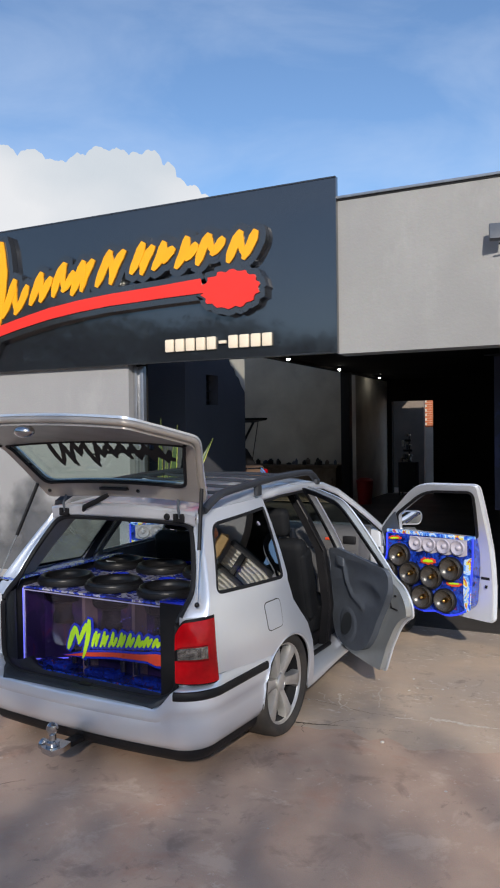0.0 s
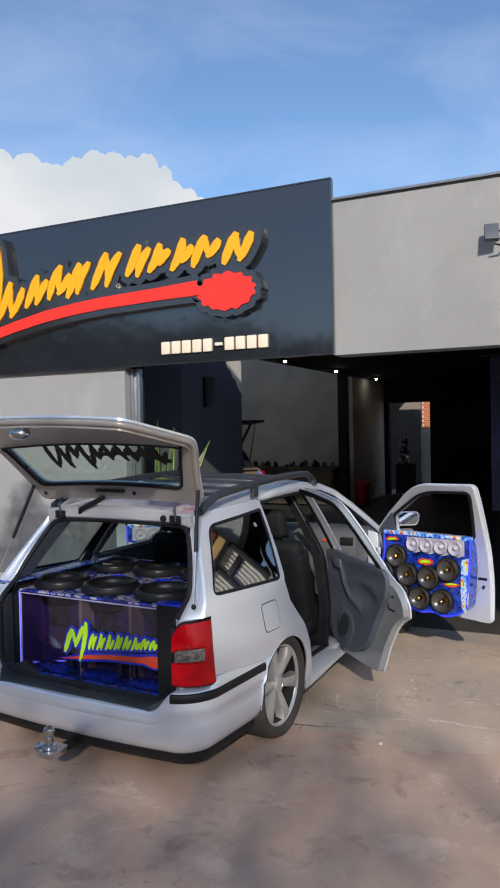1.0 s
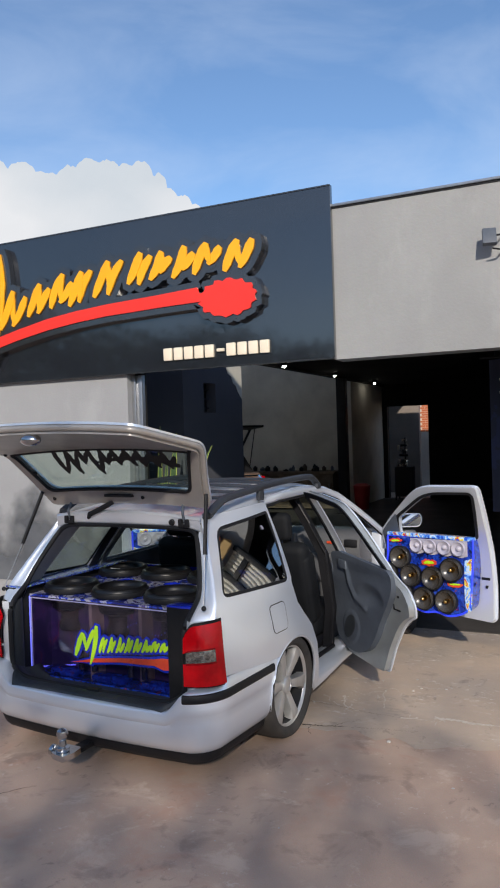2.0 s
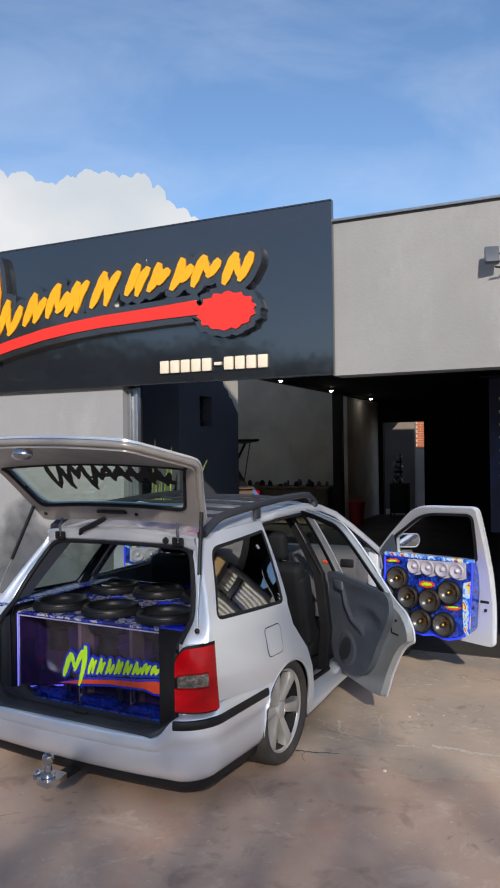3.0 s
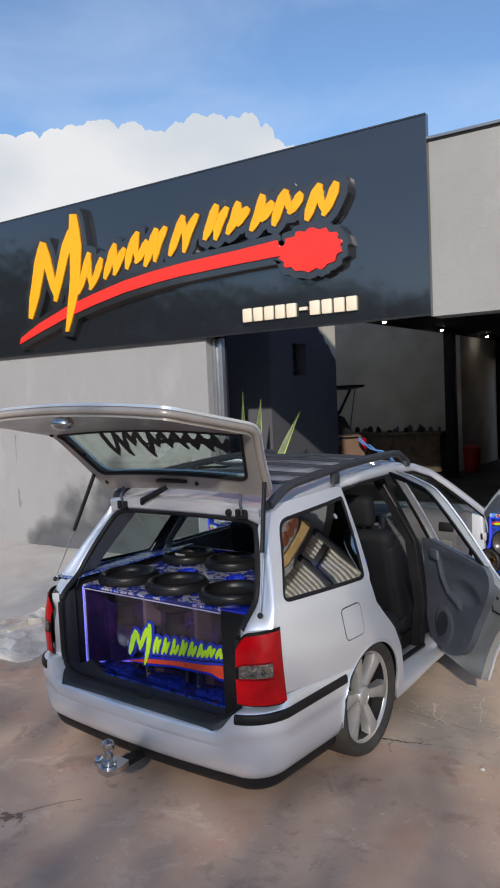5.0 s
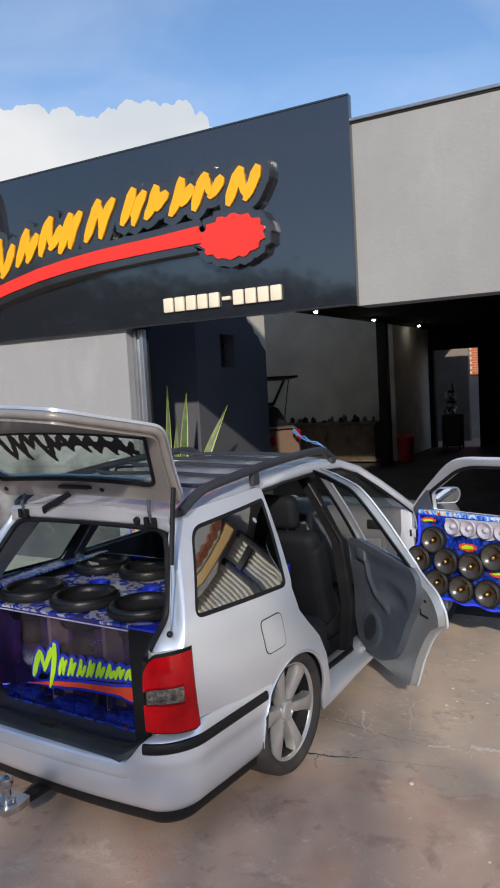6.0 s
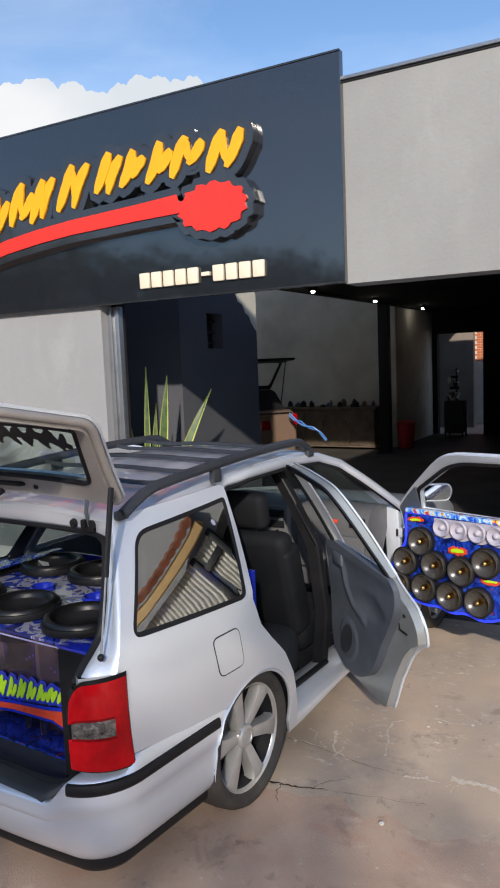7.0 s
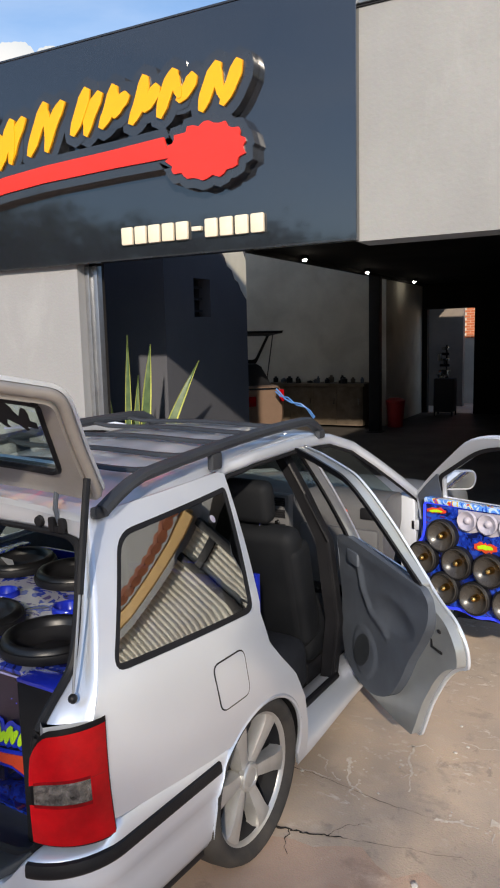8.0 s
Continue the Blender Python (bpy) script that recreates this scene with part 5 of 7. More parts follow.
def swept(prof, arch_cut=True, low=True):
    bm = B()
    rows = []
    for (x, y), n in zip(path2, normals):
        row = []
        for z, inn, _ in prof:
            yy = y + n.y * inn
            xx = x + n.x * inn
            if arch_cut:
                lim = 0.025 - 0.312 * math.sqrt(max(1 - ((z - 0.29) / 0.300) ** 2, 0)) - 0.004
                yy = min(yy, lim)
            # the middle dips under the load sill
            dip = 1 - min(max((abs(xx) - 0.53) / 0.13, 0), 1)
            dip = dip * dip * (3 - 2 * dip) if z > 0.28 and low else 0
            # and the sides rise to the seam under the quarter panel
            lift = (0.049 - 0.060 * (y + 0.735)) * smooth_step(0.49, 0.512, z) * smooth_step(0.798, 0.813, abs(x)) if low else 0
            row.append(bm.verts.new((xx, yy, z + lift - dip * (z - 0.28) * 0.46)))
        rows.append(row)
    for a, b in zip(rows, rows[1:]):
        for j in range(len(prof) - 1):
            bm.faces.new((a[j], a[j + 1], b[j + 1], b[j]))
    return bm


bumper = part("rear_bumper", swept(BUMP), SILVER, wagon, "silver painted bumper", angle=50)
part("bumper_skirt", swept([(0.190, 0.053, 0), (0.18, 0.053, 0), (0.145, 0.066, 0), (0.122, 0.085, 0), (0.105, 0.13, 0), (0.10, 0.24, 0)]), BLACK, bumper, "black lower skirt", angle=50)
# dark rubbing strips at both corners, wrapped round
for sg in (1, -1):
    bm = B()
    rows = []
    for (x, y), n in zip(path2, normals):
        if x * sg < 0.645 or y > -0.245:
            continue
        rows.append([bm.verts.new((x - n.x * o, y - n.y * o, z)) for z, o in ((0.506, -0.004), (0.503, 0.007), (0.49, 0.011), (0.470, 0.011), (0.461, 0.005), (0.459, -0.004))])
    for a, b in zip(rows, rows[1:]):
        for j in range(5):
            bm.faces.new((a[j], a[j + 1], b[j + 1], b[j]))
    for r in (rows[0], rows[-1]):
        bm.faces.new(r)
    part("rubbing_strip", bm, BLACK, bumper, "black rubbing strip", angle=50)
# tail lamps wrap the corners
def lamp_plan(n):
    pts = []
    for i in range(n + 1):
        t = i / n
        pts.append((0.635 + 0.170 * (1 - (1 - t) ** 1.7), -0.872 + 0.145 * t ** 1.6))
    return pts


def lamp_band(sg, z0, z1, mat, name, lamp, t0=0.0, t1=1.0, out=0.0, label=""):
    bm = B()
    plan = lamp_plan(16)
    plan = plan[int(t0 * 16):int(t1 * 16) + 1]
    rows = []
    for k, (x, y) in enumerate(plan):
        lean = 0.03
        row = []
        for i in range(9):
            z = z0 + (z1 - z0) * i / 8
            bul = 0.012 * math.sin(math.pi * (z - 0.545) / 0.31) + out
            f = (z - 0.545) / 0.31
            drop = (0.014 * max(0, 1 - (x - 0.635) / 0.16) + 0.062 * max(0, 1 - (x - 0.635) / 0.07) ** 2) * max(0, f) ** 2.5
            row.append(bm.verts.new((sg * (x - lean * f * (x - 0.6) / 0.2 + bul * 0.5), y - bul + 0.012 * f, z - drop)))
        rows.append(row)
    for a, b in zip(rows, rows[1:]):
        for j in range(8):
            bm.faces.new((a[j], b[j], b[j + 1], a[j + 1]))
    bmesh.ops.solidify(bm, geom=bm.faces[:], thickness=0.02)
    return part(name, bm, mat, lamp, label, angle=40)


for sg in (1, -1):
    lamp = lamp_band(sg, 0.530, 0.866, BLACK, "tail_lamp", wagon, out=-0.006)
    lamp_band(sg, 0.725, 0.852, RED_LENS, "red_lens", lamp, label="red upper lens")
    lamp_band(sg, 0.662, 0.722, CLEAR_LENS, "clear_lens", lamp, 0.07, 0.78, label="smoky clear middle lens")
    lamp_band(sg, 0.538, 0.659, RED_LENS, "red_lens", lamp, label="red lower lens")
    lamp_band(sg, 0.722, 0.731, DARK_LENS, "dark_band", lamp, 0.07, 0.80, out=0.0008, label="dark red band")
    lamp_band(sg, 0.652, 0.662, DARK_LENS, "dark_band", lamp, 0.07, 0.80, out=0.0008, label="dark red band")
    lamp_band(sg, 0.659, 0.725, RED_LENS, "red_lens", lamp, 0.78, 1.0, out=0.001, label="red side lens")

# tow ball on its plate
tow = new("tow_hitch")
tow.matrix_world = pose(-0.004, -1.02, -0.022)
tow.parent = wagon
bm = B()
lathe(bm, [(0, 0.20), (0.036, 0.20), (0.038, 0.222), (0.020, 0.228), (0.018, 0.255), (0.026, 0.268), (0.0315, 0.287), (0.027, 0.306), (0.012, 0.318), (0, 0.320)], 24, pose(0, -0.06, 0))
part("ball", bm, CHROME, tow)
bm = B()
sheet(bm, rounded([(-0.070, -0.100), (0.050, -0.120), (0.070, -0.050), (0.055, 0.020), (-0.060, 0.020)], [0.06, 0.01, 0.01, 0.01, 0.04]), [], lambda a, b, d: (a, b, 0.198 - d), 0.05, 0.030)
part("bracket", bm, CHROME, tow)
bm = B()
box(bm, -0.03, 0.03, 0.012, 0.20, 0.150, 0.178, 0.004)
part("tow_arm", bm, BLACK, tow, "black tow arm")
bm = B()
lathe(bm, [(0, 0), (0.03, 0), (0.03, 0.02), (0, 0.022)], 14, pose(-0.066, -0.05, 0.185, 0, -80, 0))
part("socket", bm, CHROME, tow)

# ---- wheels ----
def wheel(parent, sg, y):
    w = new("wheel")
    w.parent = parent
    w.matrix_local = pose(sg * 0.711, y, 0.296, 0, 90 * sg, 0) @ Matrix.Diagonal((1.025, 1.025, 1.0, 1.0))
    bm = B()
    lathe(bm, [(0.222, 0.080), (0.232, 0.104), (0.248, 0.121), (0.266, 0.126), (0.283, 0.117), (0.296, 0.092), (0.301, 0.04), (0.30, -0.05), (0.294, -0.08), (0.26, -0.095), (0.225, -0.09)], 56)
    part("tyre", bm, RUBBER, w, angle=50)
    bm = B()
    lathe(bm, [(0.234, 0.083), (0.237, 0.094), (0.232, 0.100), (0.222, 0.096), (0.216, 0.084)], 56)
    part("rim_lip", bm, ALLOY, w, angle=50)
    # well and barrel are black, to put shade into the gaps between spokes
    bm = B()
    lathe(bm, [(0.216, 0.084), (0.207, 0.045), (0.204, 0.03)], 56)
    part("rim_well", bm, BLACK, w, "rim well coloured black for the shaded gaps", angle=50)
    bm = B()
    lathe(bm, [(0.204, 0.03), (0.20, -0.08), (0.23, -0.088)], 56)
    part("barrel", bm, BLACK, w, "wheel barrel coloured black for the shaded gaps", angle=50)
    bm = B()
    for k in range(6):
        a = 2 * math.pi * k / 6 + 0.35
        prof = ((0.030, 0.018, 0.070), (0.060, 0.026, 0.074), (0.11, 0.031, 0.082), (0.160, 0.035, 0.090), (0.195, 0.042, 0.093), (0.224, 0.062, 0.090))
        top_, mid_, bot_ = [], [], []
        for r, hw, z in prof:
            rr = []
            for s, dz in ((-1.0, -0.022), (-0.82, 0.0), (-0.30, 0.003), (0.0, 0.004), (0.30, 0.003), (0.82, 0.0), (1.0, -0.022)):
                x, yy = r, s * hw
                rr.append(bm.verts.new((x * math.cos(a) - yy * math.sin(a), x * math.sin(a) + yy * math.cos(a), z + dz)))
            top_.append(rr)
        for p, q in zip(top_, top_[1:]):
            for j in range(6):
                bm.faces.new((p[j], q[j], q[j + 1], p[j + 1]))
        for p, q in zip(top_, top_[1:]):
            for s in (0, 6):
                f = [p[s], q[s], bm.verts.new(q[s].co - Vector((0, 0, 0.03))), bm.verts.new(p[s].co - Vector((0, 0, 0.03)))]
                bm.faces.new(f if s else f[::-1])
    part("spokes", bm, ALLOY, w, angle=30)
    bm = B()
    lathe(bm, [(0.052, 0.06), (0.052, 0.082), (0.046, 0.088), (0.034, 0.090), (0.032, 0.086), (0.0, 0.088)], 28)
    part("hub_cap", bm, ALLOY, w)
    bm = B()
    lathe(bm, [(0, 0.02), (0.13, 0.02), (0.13, 0.0), (0, 0.0)], 32)
    part("brake_disc", bm, RUBBER, w)
    bm = B()
    lathe(bm, [(0, -0.06), (0.2, -0.06)], 32)
    part("wheel_back", bm, BLACK, w)
    return w


for sg in (1, -1):
    for y in (0.0, 2.47):
        wheel(wagon, sg, y)


# ---- side doors ----
def door_frame(hx, hy, degrees):
    """A door's own axes: along it from the hinge, out of its outer face, and up."""
    a = radians(degrees)
    m = Matrix(((math.sin(a), math.cos(a), 0, hx), (-math.cos(a), math.sin(a), 0, hy), (0, 0, 1, 0), (0, 0, 0, 1)))
    return m


def door_skin(hx, hy):
    return lambda a, b, d: (a, half(hy - a, b) - hx - d, b)


REAR_HINGE, FRONT_HINGE, FAR_DOOR = (0.755, 1.04), (0.765, 1.95), 50
rear_door = new("rear_door")
rear_door.parent = wagon
rear_door.matrix_world = door_frame(*REAR_HINGE, 48)
R_OUT = rounded([(-0.03, 0.215), (0.42, 0.205), (0.555, 0.212), (0.605, 0.38), (0.69, 0.52), (0.76, 0.59), (0.845, 0.63), (0.852, 0.70), (0.83, 0.76), (0.79, 0.815), (0.72, 0.845), (0.645, 0.90), (0.61, 0.97), (0.57, 1.15), (0.525, 1.29), (0.48, 1.345), (0.38, 1.365), (0.20, 1.39), (0.0, 1.40)], [0.03, 0.02, 0.02, 0.05, 0.05, 0.05, 0.02, 0.04, 0.04, 0.04, 0.04, 0.04, 0.04, 0.04, 0.04, 0.04, 0.04, 0.02, 0.01])
R_WIN = rounded([(-0.012, 0.925), (0.645, 0.90), (0.58, 1.02), (0.535, 1.15), (0.495, 1.27), (0.455, 1.315), (0.20, 1.352), (0.020, 1.365)], [0.01, 0.02, 0.04, 0.04, 0.04, 0.03, 0.02, 0.02])
bm = B()
sheet(bm, R_OUT, [R_WIN], door_skin(*REAR_HINGE), 0.045, 0.010)
part("outer_skin", bm, SILVER, rear_door, "silver painted outer skin")
bm = B()
sk = door_skin(*REAR_HINGE)
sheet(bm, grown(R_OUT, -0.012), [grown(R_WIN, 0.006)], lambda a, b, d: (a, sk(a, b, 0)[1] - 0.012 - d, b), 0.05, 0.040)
part("inner_frame", bm, DOOR_IN, rear_door, "silver inner frame in a darker, shaded tone")
bm = B()
sheet(bm, grown(R_WIN, 0.030), [grown(R_WIN, -0.012)], lambda a, b, d: (a, sk(a, b, 0)[1] - 0.055 - d, b), 0.05, 0.010)
part("window_seal", bm, BLACK, rear_door)


def rear_trim_relief(a, b):
    """How far the trim stands off the door: a raised lower half, an oval recess, a curved pull and a round grille."""
    h = 0.030 + 0.016 * smooth_step(0.86, 0.72, b)
    r = ((a - 0.43) / 0.19) ** 2 + ((b - 0.70) / 0.085) ** 2
    h -= 0.020 * max(0, 1 - r) ** 1.5
    near = 9.0
    for (a0, b0), (a1, b1) in (((0.10, 0.85), (0.14, 0.73)), ((0.14, 0.73), (0.20, 0.645)), ((0.20, 0.645), (0.34, 0.60))):
        t = min(max(((a - a0) * (a1 - a0) + (b - b0) * (b1 - b0)) / ((a1 - a0) ** 2 + (b1 - b0) ** 2), 0), 1)
        near = min(near, math.hypot(a - a0 - t * (a1 - a0), b - b0 - t * (b1 - b0)))
    h += 0.014 * math.exp(-(near / 0.024) ** 2)
    g = math.hypot((a - 0.14) / 0.13, (b - 0.43) / 0.12)
    return h + 0.008 * smooth_step(1.0, 0.85, g)


T_OUT = rounded([(-0.12, 0.42), (-0.06, 0.32), (0.06, 0.275), (0.25, 0.265), (0.40, 0.325), (0.48, 0.43), (0.54, 0.55), (0.63, 0.66), (0.72, 0.77), (0.735, 0.885), (0.70, 0.915), (0.0, 0.950), (-0.115, 0.93), (-0.135, 0.65)], [0.05, 0.05, 0.06, 0.08, 0.08, 0.06, 0.06, 0.06, 0.06, 0.04, 0.03, 0.03, 0.03, 0.06])
bm = B()
sheet(bm, T_OUT, [], lambda a, b, d: (a, half(REAR_HINGE[1] - a, min(b, 0.9)) - REAR_HINGE[0] - 0.052 - (rear_trim_relief(a, b) if d == 0 else 0.0), b), 0.013, 0.02)
trim = part("trim_panel", bm, TRIM, rear_door, "dark grey moulded inner panel", angle=50)
bm = B()
pull_y = sk(0.065, 0.86, 0)[1] - 0.052 - rear_trim_relief(0.065, 0.86)
box(bm, 0.005, 0.125, pull_y - 0.016, pull_y + 0.012, 0.83, 0.895, 0.012)
part("door_pull", bm, TRIM, trim)
bm = B()
sheet(bm, [(0.125 + 0.075 * math.cos(2 * math.pi * k / 24) + 0.03 * math.sin(2 * math.pi * k / 24), 0.43 + 0.085 * math.sin(2 * math.pi * k / 24)) for k in range(24)], [], lambda a, b, d: (a, half(REAR_HINGE[1] - a, min(b, 0.9)) - REAR_HINGE[0] - 0.0535 - rear_trim_relief(a, b) + d, b), 0.03, 0.004)
part("speaker_grille", bm, SILL_GREY, trim, "dark oval speaker grille", angle=50)
bm = B()
box(bm, 0.722, 0.742, sk(0.73, 0.75, 0)[1] - 0.058, sk(0.73, 0.75, 0)[1] - 0.04, 0.742, 0.756, 0.003)
part("lock_button", bm, BLACK, rear_door, "black lock button")
bm = B()
lock_y = sk(0.70, 0.66, 0)[1] - 0.056
box(bm, 0.655, 0.735, lock_y, lock_y + 0.02, 0.652, 0.662, 0.002)
box(bm, 0.650, 0.664, lock_y, lock_y + 0.02, 0.652, 0.690, 0.002)
part("latch", bm, BLACK, rear_door, "black door latch")
bm = B()
box(bm, 0.57, 0.70, sk(0.63, 0.8, 0)[1] - 0.006, sk(0.63, 0.8, 0)[1] + 0.018, 0.78, 0.815, 0.008)
part("door_handle", bm, SILVER, rear_door)

front_door = new("front_door")
front_door.parent = wagon
front_door.matrix_world = door_frame(*FRONT_HINGE, 74)
F_OUT = rounded([(0.0, 0.375), (0.93, 0.335), (0.962, 0.36), (0.961, 0.953), (1.005, 1.40), (0.49, 1.39), (0.157, 1.133), (0.0, 0.99)], [0.03, 0.03, 0.02, 0.02, 0.05, 0.14, 0.08, 0.03])
F_WIN = rounded([(0.19, 0.985), (0.875, 0.985), (0.95, 1.335), (0.56, 1.325), (0.23, 1.12)], [0.01, 0.02, 0.045, 0.12, 0.03])
fk = door_skin(*FRONT_HINGE)
bm = B()
sheet(bm, F_OUT, [F_WIN], fk, 0.045, 0.010)
part("outer_skin", bm, SILVER, front_door, "silver painted outer skin")
bm = B()
sheet(bm, grown(F_OUT, -0.012), [grown(F_WIN, 0.006)], lambda a, b, d: (a, fk(a, b, 0)[1] - 0.012 - d, b), 0.05, 0.042)
part("inner_frame", bm, SILVER, front_door, "silver painted inner frame")
bm = B()
sheet(bm, grown(F_WIN, 0.012), [grown(F_WIN, -0.008)], lambda a, b, d: (a, fk(a, b, 0)[1] - 0.057 - d, b), 0.05, 0.008)
part("window_seal", bm, BLACK, front_door)
bm = B()
sheet(bm, rounded([(0.03, 0.52), (0.17, 0.50), (0.20, 0.96), (0.225, 1.145), (0.12, 1.06), (0.04, 0.985)], 0.015), [], lambda a, b, d: (a, fk(a, b, 0)[1] - 0.072 + d, b), 0.06, 0.016)
part("corner_trim", bm, TRIM, front_door, "dark corner trim")
bm = B()
lock_y = fk(0.90, 0.65, 0)[1] - 0.058
tube(bm, [(0.90, lock_y, 0.60), (0.905, lock_y, 0.62)], 0.010)
box(bm, 0.86, 0.93, lock_y - 0.002, lock_y + 0.015, 0.66, 0.682, 0.005)
part("latch", bm, BLACK, front_door, "black door latch")
# door mirror, standing off the door and turned to the rear
def mirror_place(w, z, d):
    d = d - 0.115 * z
    return (0.190 + 0.646 * w - 0.757 * d, 0.10 + 0.757 * w + 0.646 * d, 1.066 + z * (1 - 2.2 * max(0, d)))


prof = rounded([(-0.105, -0.058), (0.09, -0.062), (0.115, 0.0), (0.095, 0.056), (-0.09, 0.060), (-0.112, 0.02)], [0.035, 0.045, 0.04, 0.045, 0.035, 0.03])
bm = B()
sheet(bm, prof, [], mirror_place, 0.03, 0.075)
mirror = part("door_mirror", bm, SILVER, front_door, "silver mirror housing", angle=50)
bm = B()
sheet(bm, grown(prof, -0.011), [], lambda w, z, d: mirror_place(w, z, d - 0.004), 0.05, 0.003)
part("mirror_glass", bm, MIRROR, mirror)
bm = B()
tube(bm, [(0.12, -0.02, 1.02), (0.15, 0.05, 1.03)], 0.018, 8)
part("mirror_arm", bm, BLACK, mirror)


def driver(name, r, at, parent, plug=True):
    """A midrange loudspeaker: frame, surround, cone and a brass plug; faces its own +z."""
    sp = new(name)
    sp.parent = parent
    sp.matrix_local = at
    bm = B()
    lathe(bm, [(r * 0.96, -0.03), (r, 0.0), (r, 0.010), (r * 0.94, 0.014), (r * 0.88, 0.010)], 36)
    part("basket", bm, BLACK, sp)
    bm = B()
    lathe(bm, [(r * 0.90, 0.009), (r * 0.85, 0.018), (r * 0.79, 0.009), (r * 0.55, -0.012), (r * 0.30, -0.022), (r * 0.20, -0.026)], 36)
    part("cone", bm, CONE_GREY, sp, angle=60)
    if plug:
        bm = B()
        lathe(bm, [(r * 0.22, -0.026), (r * 0.21, 0.002), (r * 0.12, 0.022), (0, 0.028)], 20)
        part("phase_plug", bm, GOLD, sp, "brass phase plug", angle=60)
    else:
        bm = B()
        lathe(bm, [(r * 0.30, -0.022), (r * 0.22, -0.004), (0, 0.006)], 24)
        part("dust_cap", bm, CONE, sp, angle=60)
    return sp


def tweeter(parent, at):
    sp = new("tweeter")
    sp.parent = parent
    sp.matrix_local = at
    bm = B()
    lathe(bm, [(0.056, 0.0), (0.056, 0.012), (0.052, 0.017), (0.045, 0.014), (0.030, 0.0), (0.020, -0.004)], 28)
    part("horn", bm, WHITE_HORN, sp, angle=60)
    bm = B()
    lathe(bm, [(0.021, -0.006), (0.017, 0.010), (0.009, 0.018), (0, 0.020)], 20)
    part("bullet", bm, WHITE_HORN, sp, angle=60)


def speaker_board(parent, flip=False):
    """The splattered blue loudspeaker board on a door; u runs along the door, facing its inner side."""
    y0 = -0.115
    outl = rounded([(0.12, 0.965), (0.87, 0.985), (0.87, 0.86), (0.838, 0.46), (0.76, 0.405), (0.65, 0.376), (0.555, 0.404), (0.455, 0.378), (0.36, 0.404), (0.27, 0.388), (0.17, 0.408), (0.075, 0.382), (-0.02, 0.46), (0.02, 0.66), (0.12, 0.76)], [0.02, 0.02, 0.02, 0.05, 0.05, 0.05, 0.05, 0.05, 0.05, 0.05, 0.05, 0.05, 0.04, 0.06, 0.06])
    bm = B()
    sheet(bm, outl, [], lambda a, b, d: (a, y0 + d, b), 0.06, 0.13)
    board = part("speaker_board", bm, FILM, parent, "blue splattered loudspeaker board")
    bm = B()
    tube(bm, [(p[0], y0 - 0.001, p[1]) for p in dense(outl, 0.03)], 0.0085, 6, closed=True)
    part("edge_trim", bm, BLUE_EDGE, board, "blue acrylic edge with an added glow")
    bm = B()
    sheet(bm, [(0.335, 0.955), (0.825, 0.968)] + [(0.825 - 0.49 * i / 32, 0.853 - 0.016 * abs(math.sin(math.pi * i / 8))) for i in range(33)], [], lambda a, b, d: (a, y0 - 0.006 + d, b), 0.1, 0.005)
    part("tweeter_plate", bm, WHITE_HORN, board)
    bm = B()
    box(bm, 0.12, 0.87, y0 - 0.012, y0 + 0.05, 0.965, 0.995, 0.01)
    part("top_strip", bm, FILM_BRIGHT, board, "bright splattered top strip")
    bm = B()
    sheet(bm, rounded([(0.835, 0.83), (0.865, 0.84), (0.85, 0.45), (0.80, 0.42), (0.795, 0.60), (0.80, 0.82)], 0.01), [], lambda a, b, d: (a, y0 - 0.008 + d, b), 0.1, 0.006)
    part("side_strip", bm, FILM_BRIGHT, board)
    face = lambda s, z, dy=0.0: pose(s, y0 - 0.030 - dy, z, 90, 0, 0)
    for s, z in ((0.25, 0.80), (0.13, 0.655), (0.075, 0.495), (0.345, 0.665), (0.535, 0.662), (0.70, 0.742), (0.27, 0.51), (0.455, 0.495), (0.65, 0.497)):
        driver("midrange_speaker", 0.092, face(s, z), board)
    for s in (0.395, 0.515, 0.638, 0.758):
        tweeter(board, face(s, 0.905, -0.016))
    # small splashed badges
    for s, z, w, h, k in ((0.50, 0.775, 0.13, 0.05, 1), (0.20, 0.925, 0.12, 0.03, 2), (0.72, 0.632, 0.13, 0.03, 3)):
        bm = B()
        sheet(bm, brush(s - w / 2, z - 0.004, s + w / 2, z + 0.004, h, h * 0.8, 300 + k, 12, 0.35), [], lambda a, b, d: (a, y0 - 0.010 + d, b), 0.1, 0.004)
        bd = part("badge", bm, ORANGE_PRINT, board, "orange and yellow splashed badge")
        bm = B()
        sheet(bm, brush(s - w / 3, z - 0.003, s + w / 3, z + 0.003, h * 0.5, h * 0.4, 310 + k, 12, 0.35), [], lambda a, b, d: (a, y0 - 0.0145 + d, b), 0.1, 0.004)
        part("badge_mark", bm, LIME, bd)
    return board


speaker_board(front_door)

# the far front door stands open too; the far rear door is shut
copy_thing(front_door, Matrix.Diagonal((-1, 1, 1, 1)) @ door_frame(*FRONT_HINGE, FAR_DOOR))
far = new("rear_door")
far.parent = wagon
out = rounded([(0.40, 0.20), (0.985, 0.20), (0.985, 1.38), (0.27, 1.368), (0.09, 0.92), (0.16, 0.72), (0.31, 0.58)], 0.02)
win = rounded([(0.17, 0.95), (0.935, 0.955), (0.935, 1.32), (0.33, 1.315)], 0.03)
bm = B()
sheet(bm, out, [win], side_place(-1), 0.06, 0.012)
part("outer_skin", bm, SILVER, far)
bm = B()
sheet(bm, grown(out, -0.02), [grown(win, 0.01)], side_place(-1, 0.05), 0.08, 0.02)
part("trim_panel", bm, TRIM, far)
bm = B()
